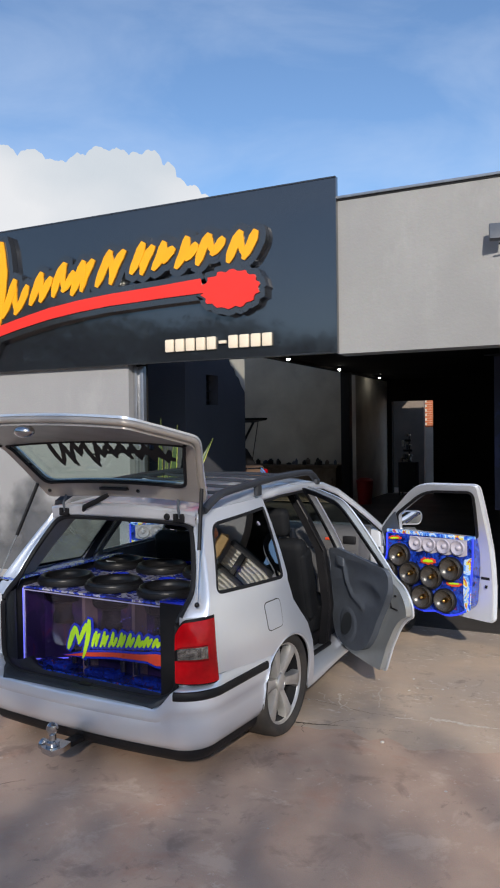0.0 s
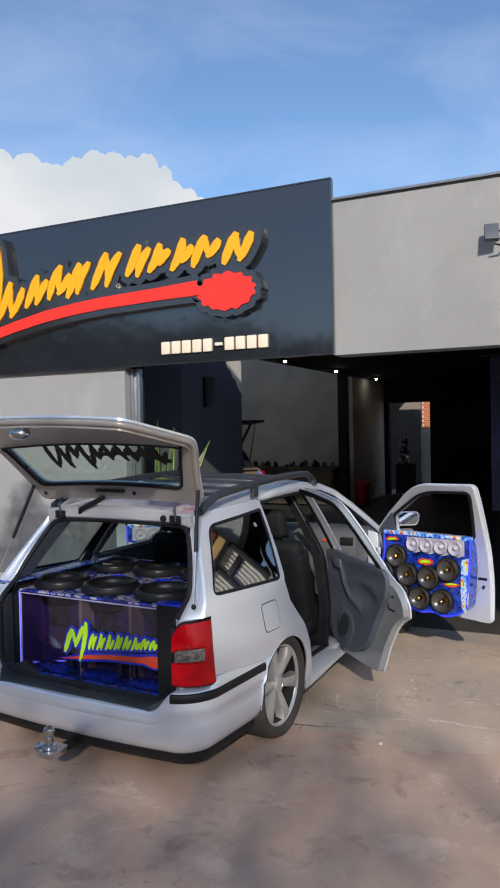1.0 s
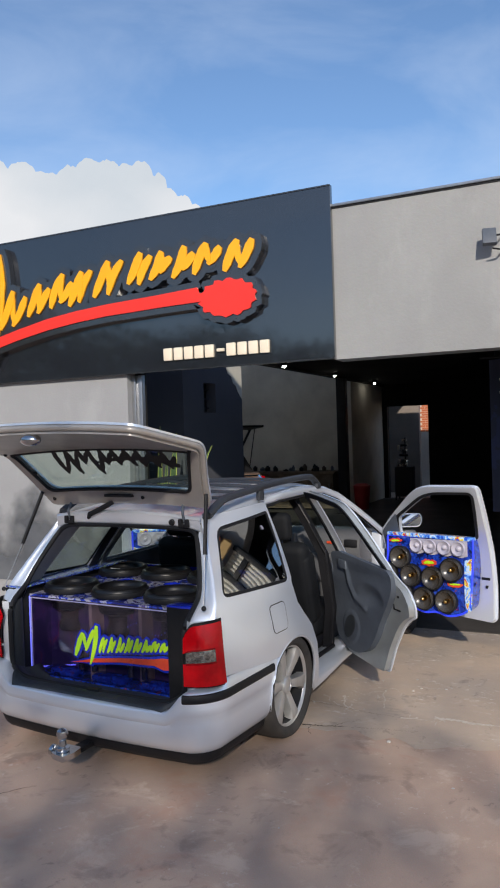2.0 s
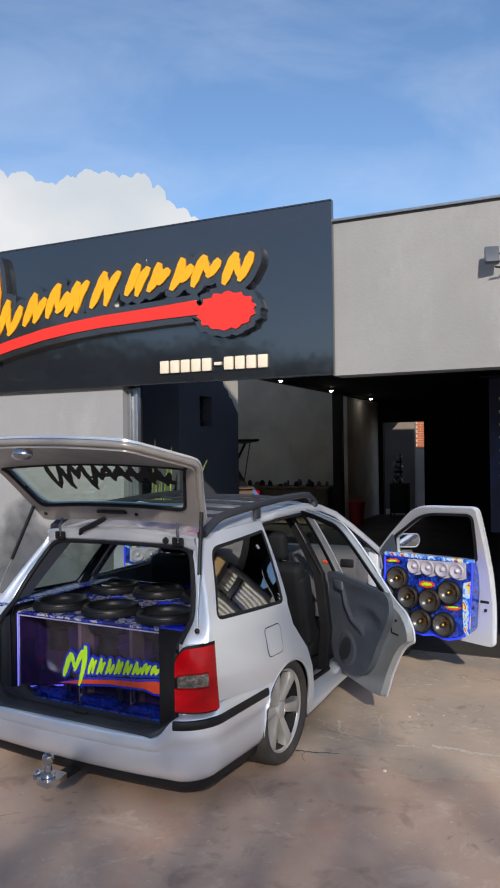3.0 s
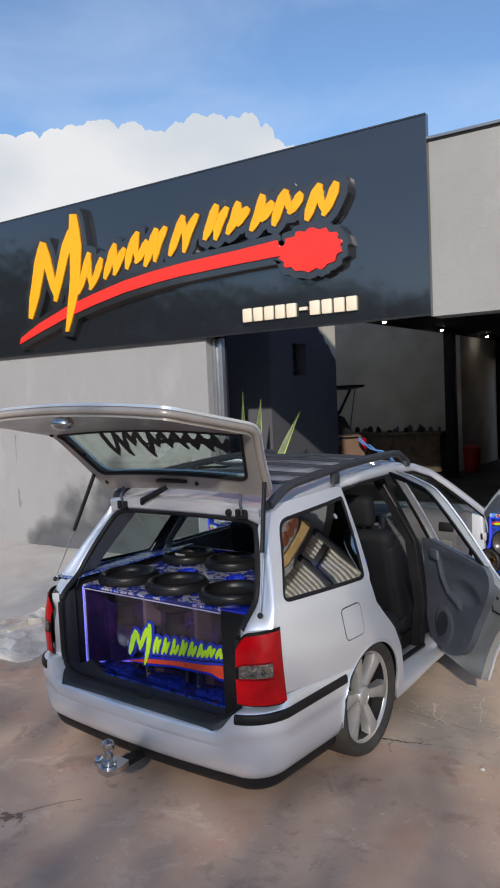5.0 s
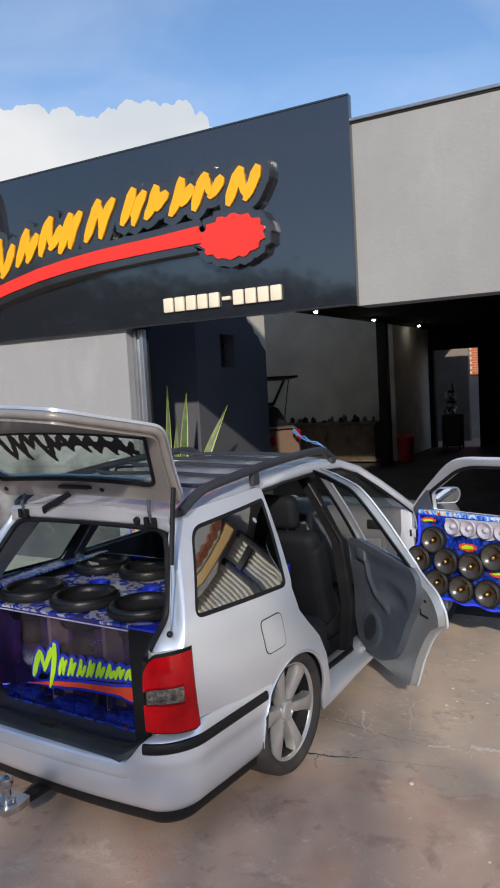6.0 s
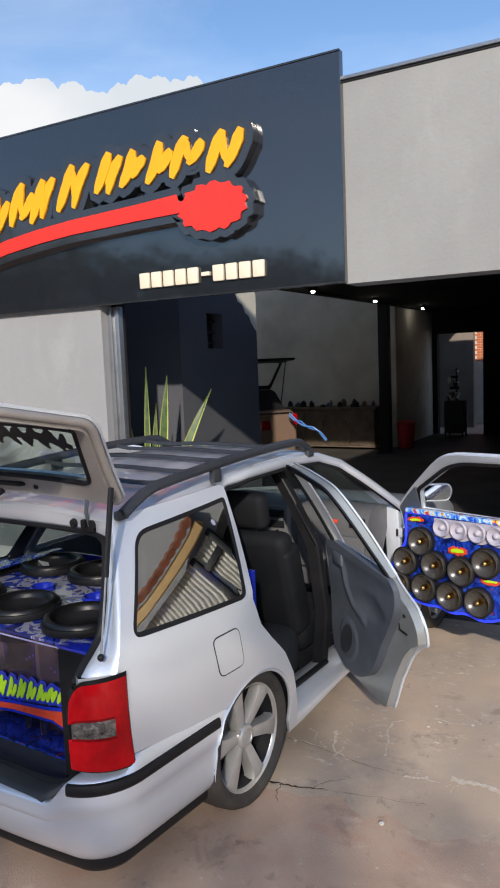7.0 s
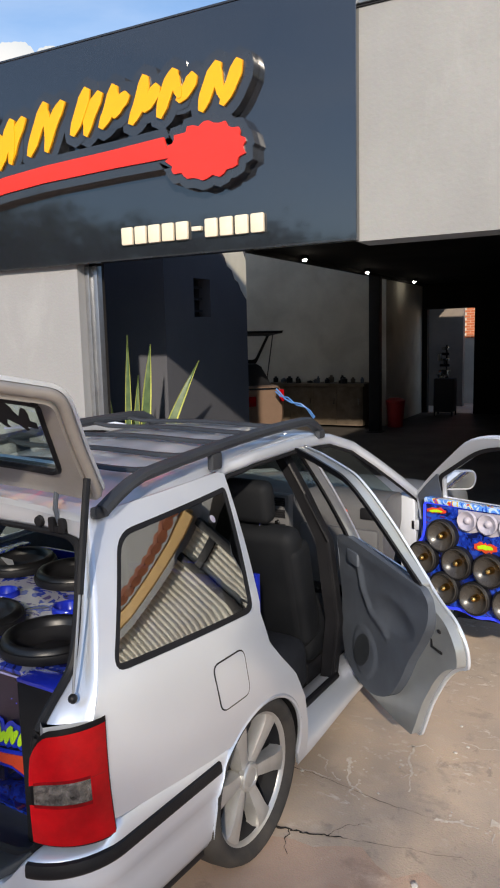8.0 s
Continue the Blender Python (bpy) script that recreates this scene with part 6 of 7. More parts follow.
sheet(bm, win, [], side_place(-1, 0.01), 0.1, 0.004)
gl = part("window", bm, CLEAR, far)
gl.visible_shadow = False

# ---- pillars, sills, floor ----
for sg in (1, -1):
    bm = B()
    pts = [(0.948, 0.255), (0.96, 0.55), (0.97, 0.93), (0.975, 1.15), (0.98, 1.37)]
    rows = []
    for y, z in pts:
        w = 0.034 if z < 0.95 else 0.030
        x = half(y, z) - 0.135
        rows.append([bm.verts.new((sg * xx, yy, z)) for xx, yy in ((x, y - w), (x + 0.012, y - w * 0.6), (x + 0.012, y + w * 0.6), (x, y + w), (x - 0.06, y + w * 0.8), (x - 0.06, y - w * 0.8))])
    for a, b in zip(rows, rows[1:]):
        for j in range(6):
            bm.faces.new((a[j], a[(j + 1) % 6], b[(j + 1) % 6], b[j]))
    part("centre_pillar", bm, BLACK, wagon, "dark trimmed centre pillar")
    bm = B()
    tube(bm, [(sg * (half(y, z) - 0.127), y - 0.032, z) for y, z in pts], 0.009, 6)
    part("pillar_seal", bm, BLACK, wagon)
    # windscreen pillar and roof side rail
    bm = B()
    line = [(0.25, 1.352), (0.34, 1.368), (0.5, 1.385), (0.93, 1.39), (1.25, 1.372), (1.45, 1.31), (1.62, 1.20), (1.80, 1.07), (1.95, 0.955)]
    tube(bm, [(sg * (half(y, z) - 0.015 - 0.045 * smooth_step(0.50, 0.28, y)), y, z) for y, z in dense(line, 0.05, False)], 0.030, 10)
    part("roof_side_rail", bm, SILVER, wagon, "silver roof side rail and windscreen pillar", angle=60)
    bm = B()
    tube(bm, [(sg * (half(y, z - 0.03) - 0.022 - 0.03 * smooth_step(0.45, 0.30, y)), y, z - 0.032) for y, z in dense(line, 0.08, False)], 0.010, 6)
    part("door_seal", bm, BLACK, wagon)
    # hinge pillar below the screen
    bm = B()
    box(bm, 0, 0.10, 1.90, 2.02, 0.20, 0.97, 0.01)
    for v in bm.verts:
        v.co.x = sg * (half(v.co.y, v.co.z) - 0.02 - v.co.x)
    part("hinge_pillar", bm, SILVER, wagon)
    for z in (0.45, 0.80):
        bm = B()
        box(bm, sg * 0.765 - 0.03, sg * 0.765 + 0.02, 1.90, 1.955, z - 0.03, z + 0.03, 0.006)
        part("door_hinge", bm, SILVER, wagon)
    # sill, sloping out to its lower edge
    bm = B()
    prof = [(0.80, 0.145), (0.805, 0.16), (0.80, 0.20), (0.775, 0.235), (0.73, 0.25), (0.70, 0.27), (0.62, 0.26), (0.60, 0.22)]
    rows = [[bm.verts.new((sg * (x - 0.006), y, z + 0.045 * smooth_step(0.36, 1.1, y) * max(0, 1 - (z - 0.145) / 0.11))) for x, z in prof] for y in [0.36 + 1.64 * i / 12 for i in range(13)]]
    for a, b in zip(rows, rows[1:]):
        for j in range(len(prof) - 1):
            bm.faces.new((a[j], a[j + 1], b[j + 1], b[j]))
    part("sill", bm, SILVER, wagon, angle=60)
    bm = B()
    tube(bm, [(sg * 0.705, y, z) for y, z in ((0.10, 0.80), (0.16, 0.70), (0.26, 0.58), (0.34, 0.46), (0.405, 0.34), (0.45, 0.295), (0.52, 0.278), (0.60, 0.276), (0.94, 0.276))], 0.016, 8)
    part("sill_seal", bm, BLACK, wagon)
    # wheel-house inside the rear door opening
    bm = B()
    rows = []
    for y, z in ((0.085, 0.90), (0.12, 0.78), (0.185, 0.69), (0.275, 0.60), (0.355, 0.46), (0.41, 0.30), (0.44, 0.20)):
        x = half(y, z)
        rows.append([bm.verts.new((sg * (x - 0.012), y, z)), bm.verts.new((sg * (x - 0.05), y + 0.035, z)), bm.verts.new((sg * (x - 0.10), y + 0.045, z)), bm.verts.new((sg * 0.55, y + 0.03, z))])
    for a, b in zip(rows, rows[1:]):
        for j in range(3):
            bm.faces.new((a[j], a[j + 1], b[j + 1], b[j]))
    part("door_jamb", bm, SILVER, wagon, angle=60)
    # rear edge of the opening above the belt
    bm = B()
    rows = []
    for i in range(8):
        t = i / 7
        y, z = 0.078 + 0.155 * t, 0.91 + 0.45 * t
        x = half(y, z)
        rows.append([bm.verts.new((sg * (x - 0.010), y, z)), bm.verts.new((sg * (x - 0.045), y + 0.02, z)), bm.verts.new((sg * (x - 0.075), y - 0.04, z)), bm.verts.new((sg * (x - 0.07), y - 0.10, z))])
    for a, b in zip(rows, rows[1:]):
        for j in range(3):
            bm.faces.new((a[j], a[j + 1], b[j + 1], b[j]))
    part("rear_jamb", bm, BLACK, wagon, angle=60)

bm = B()
box(bm, -0.70, 0.70, -0.60, 2.1, 0.20, 0.24)
part("cabin_floor", bm, CARPET, wagon, "black carpet floor", smooth=False)
bm = B()
box(bm, -0.62, 0.62, -0.84, -0.55, 0.20, 0.36)
part("boot_floor", bm, CARPET, wagon, smooth=False)
bm = B()
box(bm, -0.68, 0.68, -0.80, 3.1, 0.125, 0.195)
part("underbody", bm, BLACK, wagon, smooth=False)

# bonnet, wings, screen and nose
bm = B()
rows = []
for j in range(15):
    y = 1.98 + 1.15 * j / 14
    rows.append([bm.verts.new((0.74 * t * (1 - 0.10 * (j / 14) ** 2), y, 0.955 - 0.13 * (j / 14) ** 1.8 - 0.03 * t * t)) for t in [-1 + 2 * i / 14 for i in range(15)]])
for a, b in zip(rows, rows[1:]):
    for i in range(14):
        bm.faces.new((a[i], a[i + 1], b[i + 1], b[i]))
part("bonnet", bm, SILVER, wagon, angle=60)
for sg in (1, -1):
    bm = B()
    wing = [(2.0, 0.20), (2.11, 0.20)] + arc(2.47, 0.30, 0.345, 190, -10, 20) + [(2.95, 0.25), (3.10, 0.35), (3.12, 0.75), (2.9, 0.86), (2.4, 0.925), (2.0, 0.955)]
    sheet(bm, wing, [], side_place(sg), 0.06, 0.012)
    part("front_wing", bm, SILVER, wagon)
bm = B()
box(bm, -0.72, 0.72, 3.02, 3.22, 0.17, 0.62, 0.06)
part("front_bumper", bm, SILVER, wagon)
bm = B()
box(bm, -0.66, 0.66, 2.98, 3.10, 0.62, 0.80, 0.03)
part("grille", bm, BLACK, wagon)
bm = B()
sheet(bm, rounded([(-0.66, 0.0), (0.66, 0.0), (0.50, 0.70), (-0.50, 0.70)], 0.05), [], lambda a, b, d: (a, 1.98 - 0.60 * b / 0.70 - 0.06 * (a / 0.6) ** 2 + d, 0.955 + 0.415 * b / 0.70), 0.1, 0.005)
ws = part("windscreen", bm, CLEAR, wagon, "clear windscreen")
ws.visible_shadow = False

# ---- cabin ----
bm = B()
rows = []
prof = [(1.97, 0.94), (1.86, 0.995), (1.74, 1.0), (1.65, 0.98), (1.605, 0.93), (1.60, 0.84), (1.615, 0.70), (1.63, 0.55), (1.68, 0.45)]
for i in range(21):
    x = -0.68 + 1.36 * i / 20
    hump = 0.05 * math.exp(-((x + 0.36) / 0.18) ** 2)
    rows.append([bm.verts.new((x, y - hump * (1 if k in (2, 3, 4) else 0), z + hump * (0.6 if k in (1, 2, 3) else 0))) for k, (y, z) in enumerate(prof)])
for a, b in zip(rows, rows[1:]):
    for j in range(len(prof) - 1):
        bm.faces.new((a[j], b[j], b[j + 1], a[j + 1]))
bm.faces.new(rows[0])
bm.faces.new(rows[-1][::-1])
dash = part("dashboard", bm, DASH, wagon, "grey moulded dashboard", angle=50)
bm = B()
box(bm, -0.10, 0.125, 1.555, 1.62, 0.62, 0.985, 0.02)
stack = part("console_bezel", bm, DASH, dash, "grey bezel round the vents and radio")
for z0, z1 in ((0.915, 0.965), (0.845, 0.895), (0.73, 0.81)):
    bm = B()
    box(bm, -0.075, 0.10, 1.548, 1.556, z0, z1, 0.003)
    for k in range(3):
        box(bm, -0.07, 0.095, 1.541, 1.549, z0 + (z1 - z0) * (0.2 + 0.25 * k), z0 + (z1 - z0) * (0.2 + 0.25 * k) + 0.005)
    part("air_vent" if z0 > 0.8 else "radio_panel", bm, BLACK, stack)
bm = B()
lathe(bm, [(0, 0), (0.012, 0), (0.012, 0.02), (0, 0.022)], 12, pose(0.06, 1.54, 0.825, 90, 0, 0))
part("knob", bm, CHROME, stack)
bm = B()
box(bm, 0.55, 0.66, 1.588, 1.61, 0.88, 0.945, 0.012)
part("air_vent", bm, BLACK, dash)
bm = B()
box(bm, 0.18, 0.66, 1.575, 1.62, 0.60, 0.825, 0.02)
part("glovebox", bm, DASH, dash)
bm = B()
box(bm, 0.40, 0.47, 1.592, 1.606, 0.905, 0.925, 0.002)
part("warning_label", bm, ORANGE_PRINT, dash, "small orange-red label")
bm = B()
box(bm, -0.10, 0.10, 0.95, 1.66, 0.24, 0.46, 0.03)
part("centre_console", bm, TRIM, wagon)
bm = B()
tube(bm, [(-0.36 + 0.18 * math.cos(a), 1.42 + 0.07 * math.sin(a), 0.86 + 0.165 * math.sin(a)) for a in [2 * math.pi * i / 28 for i in range(28)]], 0.014, 8, closed=True)
part("steering_wheel", bm, BLACK, wagon)


def soft_box(bm, x0, x1, y0, y1, z0, z1, r, m=None):
    k = B()
    box(k, x0, x1, y0, y1, z0, z1)
    bmesh.ops.bevel(k, geom=k.edges[:], offset=r, segments=4, affect="EDGES", profile=0.5)
    if m is not None:
        bmesh.ops.transform(k, matrix=m, verts=k.verts[:])
    me = bpy.data.meshes.new("soft")
    k.to_mesh(me)
    k.free()
    bm.from_mesh(me)
    bpy.data.meshes.remove(me)
    return bm


for sx in (0.38, -0.38):
    seat = new("front_seat")
    seat.parent = wagon
    seat.matrix_world = pose(sx, 1.05, 0)
    bm = B()
    soft_box(bm, -0.25, 0.25, -0.22, 0.32, 0.34, 0.52, 0.06)
    part("cushion", bm, SEAT, seat, angle=60)
    bm = B()
    soft_box(bm, -0.25, 0.25, -0.07, 0.07, 0.0, 0.62, 0.06, pose(0, -0.20, 0.44, 14, 0, 0))
    back = part("backrest", bm, SEAT, seat, "black cloth backrest", angle=60)
    for s in (-0.21, 0.21):
        bm = B()
        soft_box(bm, s - 0.05, s + 0.05, -0.06, 0.10, 0.02, 0.54, 0.045, pose(0, -0.20, 0.44, 14, 0, 0))
        part("side_bolster", bm, SEAT, back, angle=60)
    bm = B()
    soft_box(bm, -0.145, 0.145, -0.05, 0.05, 0.0, 0.20, 0.045, pose(0, -0.365, 1.06, 8, 0, 0))
    part("headrest", bm, SEAT, seat, angle=60)
    for s in (-0.06, 0.06):
        bm = B()
        tube(bm, [(s, -0.345, 1.0), (s, -0.36, 1.10)], 0.007)
        part("headrest_post", bm, CHROME, seat)
    bm = B()
    box(bm, -0.22, 0.22, -0.2, 0.3, 0.24, 0.34, 0.01)
    part("seat_base", bm, BLACK, seat)
# rear bench cushion
bm = B()
soft_box(bm, -0.66, 0.66, 0.36, 0.78, 0.26, 0.535, 0.085)
part("rear_bench", bm, TRIM_CLOTH, wagon, "charcoal cloth rear bench", angle=60)
# tall back of the loudspeaker cabinet behind the seats
bm = B()
box(bm, -0.60, 0.585, 0.335, 0.355, 0.30, 0.90, 0.005)
box(bm, 0.585, 0.635, 0.335, 0.365, 0.46, 0.94, 0.004)
part("cabinet_back", bm, BLUE, wagon, "blue acrylic back panel")

# ---- tailgate ----
P0, BEND = Vector((0, -0.445, 1.45)), 0.455


def gate_line(s):
    """Height and reach of the open tailgate's outer face at a distance from its hinge."""
    y, z = P0.y, P0.z
    n = 20
    for i in range(n):
        t = s * (i + 0.5) / n
        ang = radians(52 - 41.5 * smooth_step(BEND - 0.08, BEND + 0.08, t))
        y -= math.cos(ang) * s / n
        z += math.sin(ang) * s / n
    ang = radians(52 - 41.5 * smooth_step(BEND - 0.08, BEND + 0.08, s))
    return y, z, ang


def gate_place(off):
    def at(x, s, d):
        y, z, ang = gate_line(s)
        o = off + d
        return (x, y - math.sin(ang) * o, z - math.cos(ang) * o - 0.022 * (x / 0.6) ** 2)
    return at


gate = new("tailgate")
gate.parent = wagon
G_OUT = rounded([(-0.578, 0.0), (0.578, 0.0), (0.64, 0.22), (0.715, 0.44), (0.715, 0.58), (0.675, 0.93), (0.64, 0.985), (-0.64, 0.985), (-0.675, 0.93), (-0.715, 0.58), (-0.715, 0.44), (-0.64, 0.22)], [0.04, 0.04, 0.05, 0.06, 0.06, 0.04, 0.03, 0.03, 0.04, 0.06, 0.06, 0.05])
G_GLASS = rounded([(-0.515, 0.13), (0.515, 0.13), (0.64, 0.455), (0.62, 0.47), (-0.62, 0.47), (-0.64, 0.455)], [0.05, 0.05, 0.03, 0.02, 0.02, 0.03])
bm = B()
sheet(bm, G_OUT, [grown(G_GLASS, 0.02)], gate_place(0.0), 0.05, 0.012)
part("outer_skin", bm, SILVER, gate, "silver painted outer skin", angle=40)
bm = B()
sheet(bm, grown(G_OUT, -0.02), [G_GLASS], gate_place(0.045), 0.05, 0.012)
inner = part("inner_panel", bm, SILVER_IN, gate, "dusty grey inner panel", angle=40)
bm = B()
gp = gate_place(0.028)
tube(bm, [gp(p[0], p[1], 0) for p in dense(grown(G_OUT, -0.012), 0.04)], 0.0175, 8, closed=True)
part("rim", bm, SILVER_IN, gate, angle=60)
bm = B()
sheet(bm, grown(G_GLASS, 0.03), [], gate_place(0.010), 0.08, 0.005)
gl = part("rear_window", bm, CLEAR, gate, "clear rear window glass")
gl.visible_shadow = False
bm = B()
gp = gate_place(0.055)
tube(bm, [gp(p[0], p[1], 0) for p in dense(G_GLASS, 0.04)], 0.011, 6, closed=True)
part("glass_seal", bm, BLACK, gate, "black glass seal")
# black script on the glass, as plain strokes
rnd = random.Random(8)
script = [(-0.48, 0.435, 0.36, 0.405, 0.030, 0.018), (-0.10, 0.30, 0.44, 0.315, 0.022, 0.034), (0.30, 0.36, 0.50, 0.29, 0.030, 0.050)]
for k in range(10):
    x = -0.36 + k * 0.085
    h = 0.20 if k in (0, 1, 3) else 0.125
    top = 0.425 - 0.004 * k
    script.append((x, top, x + 0.035 + rnd.uniform(-0.01, 0.02), top - h, 0.042, 0.036))
    script.append((x + 0.03, top - h + 0.015, x + 0.085, top - 0.03, 0.036, 0.030))
for k, st in enumerate(script):
    bm = B()
    sheet(bm, brush(*st, 401 + k, 10, 0.15), [], gate_place(0.0165 + 0.0004 * (k % 3)), 0.1)
    part("decal_stroke", bm, SCRIPT, gl, "black script decal stroke" if k == 0 else "", smooth=False)
# lock, wiper motor cover and small marks
bm = B()
gp = gate_place(0.085)
c = Vector(gp(0.0, 0.955, 0))
bmesh.ops.create_uvsphere(bm, u_segments=14, v_segments=8, radius=0.04)
for v in bm.verts:
    v.co = c + Vector((v.co.x * 1.5, v.co.y * 1.1, v.co.z * 0.8))
part("lock", bm, CHROME, gate, "zinc lock mechanism")
bm = B()
c = Vector(gate_place(0.065)(0.0, 0.085, 0))
box(bm, -0.10, 0.10, c.y - 0.02, c.y + 0.015, c.z - 0.008, c.z + 0.010, 0.006)
part("brake_lamp", bm, BLACK, gate, "dark high brake lamp")
for x, s in ((-0.66, 0.50), (0.66, 0.50), (-0.55, 0.28), (0.16, 0.07), (-0.52, 0.07)):
    bm = B()
    c = Vector(gate_place(0.058)(x, s, 0))
    bmesh.ops.create_icosphere(bm, subdivisions=2, radius=0.012)
    for v in bm.verts:
        v.co += c
    part("plug", bm, BLACK, gate)
# hinges on black brackets, struts and the cable sleeve
for sg in (1, -1):
    bm = B()
    box(bm, sg * 0.425 - 0.034, sg * 0.425 - 0.010, -0.524, -0.495, 1.300, 1.346, 0.005)
    box(bm, sg * 0.425 + 0.010, sg * 0.425 + 0.034, -0.524, -0.495, 1.300, 1.346, 0.005)
    box(bm, sg * 0.425 - 0.034, sg * 0.425 + 0.034, -0.520, -0.497, 1.298, 1.318, 0.004)
    hb = part("hinge_bracket", bm, BLACK, wagon, "black hinge bracket")
    bm = B()
    tube(bm, [(sg * 0.425, -0.505, 1.325), (sg * 0.425, -0.520, 1.375), (sg * 0.415, -0.50, 1.43)], 0.008, 8)
    part("hinge_arm", bm, TRIM, hb)
    a, b = Vector((0.694 if sg > 0 else -0.732, -0.752, 0.915)), Vector(gate_place(0.055)(sg * 0.600 + 0.015, 0.13, 0))
    bm = B()
    tube(bm, [a, a.lerp(b, 0.5)], 0.004, 8)
    part("strut_rod", bm, STEEL, gate, "bare gas strut rod")
    bm = B()
    tube(bm, [a.lerp(b, 0.46), b], 0.011, 8)
    part("strut", bm, BLACK, gate, "black gas strut")
    bm = B()
    bmesh.ops.create_uvsphere(bm, u_segments=10, v_segments=6, radius=0.014)
    for v in bm.verts:
        v.co += a
    part("strut_ball", bm, BLACK, gate)
bm = B()
tube(bm, [(-0.28, -0.50, 1.335), (-0.25, -0.525, 1.36), (-0.17, -0.53, 1.39), (-0.11, -0.52, 1.42), (-0.08, -0.51, 1.435)], [0.012, 0.016, 0.016, 0.016, 0.012], 8)
part("cable_sleeve", bm, BLACK, gate, "black rubber cable sleeve")
bm = B()
lathe(bm, [(0, 0), (0.02, 0), (0.016, 0.012), (0, 0.014)], 14, pose(0.34, -0.506, 1.325, 90, 0, 0))
part("rubber_plug", bm, BLACK, wagon)

# ---- loudspeaker cabinet in the boot ----
cab = thing("speaker_cabinet", "purple acrylic subwoofer cabinet edged with blue light in the boot", "loudspeaker")
CX0, CX1, CY0, CY1, CZ0, CZ1 = -0.66, 0.56, -0.635, 0.32, 0.378, 0.855
bm = B()
box(bm, CX0, CX1, CY0 + 0.16, CY0 + 0.18, CZ0, CZ1)
box(bm, CX0, CX1, CY1 - 0.02, CY1, CZ0, CZ1)
box(bm, CX0, CX0 + 0.015, CY0, CY1, CZ0, CZ1)
box(bm, CX1 - 0.015, CX1, CY0, CY1, CZ0, CZ1)
part("inner_board", bm, PURPLE_IN, cab, "dark purple printed boards", smooth=False)
bm = B()
box(bm, CX0, CX1, CY0, CY1, CZ0 - 0.012, CZ0)
part("base_board", bm, FILM, cab, "blue splattered base", smooth=False)
bm = B()
box(bm, CX0, CX1, CY0, CY0 + 0.008, CZ0, CZ1)
fr = part("front_pane", bm, ACRYLIC, cab, "clear acrylic front", smooth=False)
WOOFERS = [(-0.482, -0.445), (-0.10, -0.445), (0.290, -0.445), (-0.52, 0.12), (-0.155, 0.12), (0.22, 0.12)]
top_holes = [[(x + 0.14 * math.cos(2 * math.pi * i / 24), y + 0.14 * math.sin(2 * math.pi * i / 24)) for i in range(24)] for x, y in WOOFERS]
ports = [(-0.275, -0.17), (0.09, -0.17), (0.44, -0.17)]
top_holes += [[(x + 0.052 * math.cos(2 * math.pi * i / 16), y + 0.052 * math.sin(2 * math.pi * i / 16)) for i in range(16)] for x, y in ports]
bm = B()
sheet(bm, [(CX0, CY0), (CX1, CY0), (CX1, CY1), (CX0, CY1)], top_holes, lambda a, b, d: (a, b, CZ1 + 0.012 - d), 0.08, 0.012)
part("top_board", bm, TOP_FILM, cab, "blue and white splattered top board", smooth=False)
for x, y in ports:
    bm = B()
    lathe(bm, [(0.064, 0.0), (0.064, 0.016), (0.056, 0.022), (0.047, 0.016), (0.045, -0.15)], 28, pose(x, y, CZ1 + 0.012))
    part("port", bm, BLUE, cab, "blue acrylic port ring", angle=60)
bm = B()
tube(bm, [(CX0 + 0.004, CY0 - 0.006, CZ0 + 0.01), (CX0 + 0.004, CY0 - 0.006, CZ1)], 0.0035, 6)
part("light_strip", bm, LED_STRIP, cab, "blue light strip")
bm = B()
tube(bm, [(CX0 + 0.02, CY0 + 0.02, CZ0 + 0.030), (CX0 + 0.22, CY0 + 0.15, CZ0 + 0.030)], 0.004, 6)
part("light_strip", bm, LED_STRIP, cab, "blue light strip")
for x0, x1, z0, z1 in ((CX0 + 0.009, CX0 + 0.017, CZ0 + 0.012, CZ1 - 0.006), (CX0 + 0.018, CX1 - 0.01, CZ1 - 0.012, CZ1 - 0.005)):
    bm = B()
    box(bm, x0, x1, CY0 - 0.0045, CY0 - 0.0015, z0, z1, 0.001)
    part("pane_edge", bm, ACRYLIC_EDGE, cab, "pale polished acrylic edge")
for k in range(2):
    x = -0.22 + k * 0.37
    bm = B()
    box(bm, x - 0.011, x + 0.011, CY0 + 0.05, CY0 + 0.16, CZ0, CZ1)
    part("divider", bm, BOARD, cab, "tan fibreboard divider", smooth=False)
for x in (-0.45, -0.08, 0.27):
    bm = B()
    box(bm, x - 0.12, x + 0.12, CY0 + 0.015, CY0 + 0.11, CZ0 + 0.002, CZ0 + 0.040, 0.015)
    part("amplifier", bm, FILM, cab, "blue finned unit inside the cabinet")
    for q in (-0.05, 0.05):
        bm = B()
        tube(bm, [(x + 0.2 + q, CY0 + 0.05, CZ0 + 0.05), (x + 0.2 + q, CY0 + 0.05, CZ0 + 0.16)], 0.018, 10)
        part("capacitor", bm, CHROME, cab)
# printed strokes on the front: a lime brush row over an orange sweep, on a dark blue halo
def front_shape(outline, mat, off, name, label=""):
    bm = B()
    sheet(bm, outline, [], lambda a, b, d: (a + 0.045, CY0 - off + d, b + 0.014 + 0.055 * (a + 0.3)), 0.05, 0.003)
    part(name, bm, mat, cab, label)


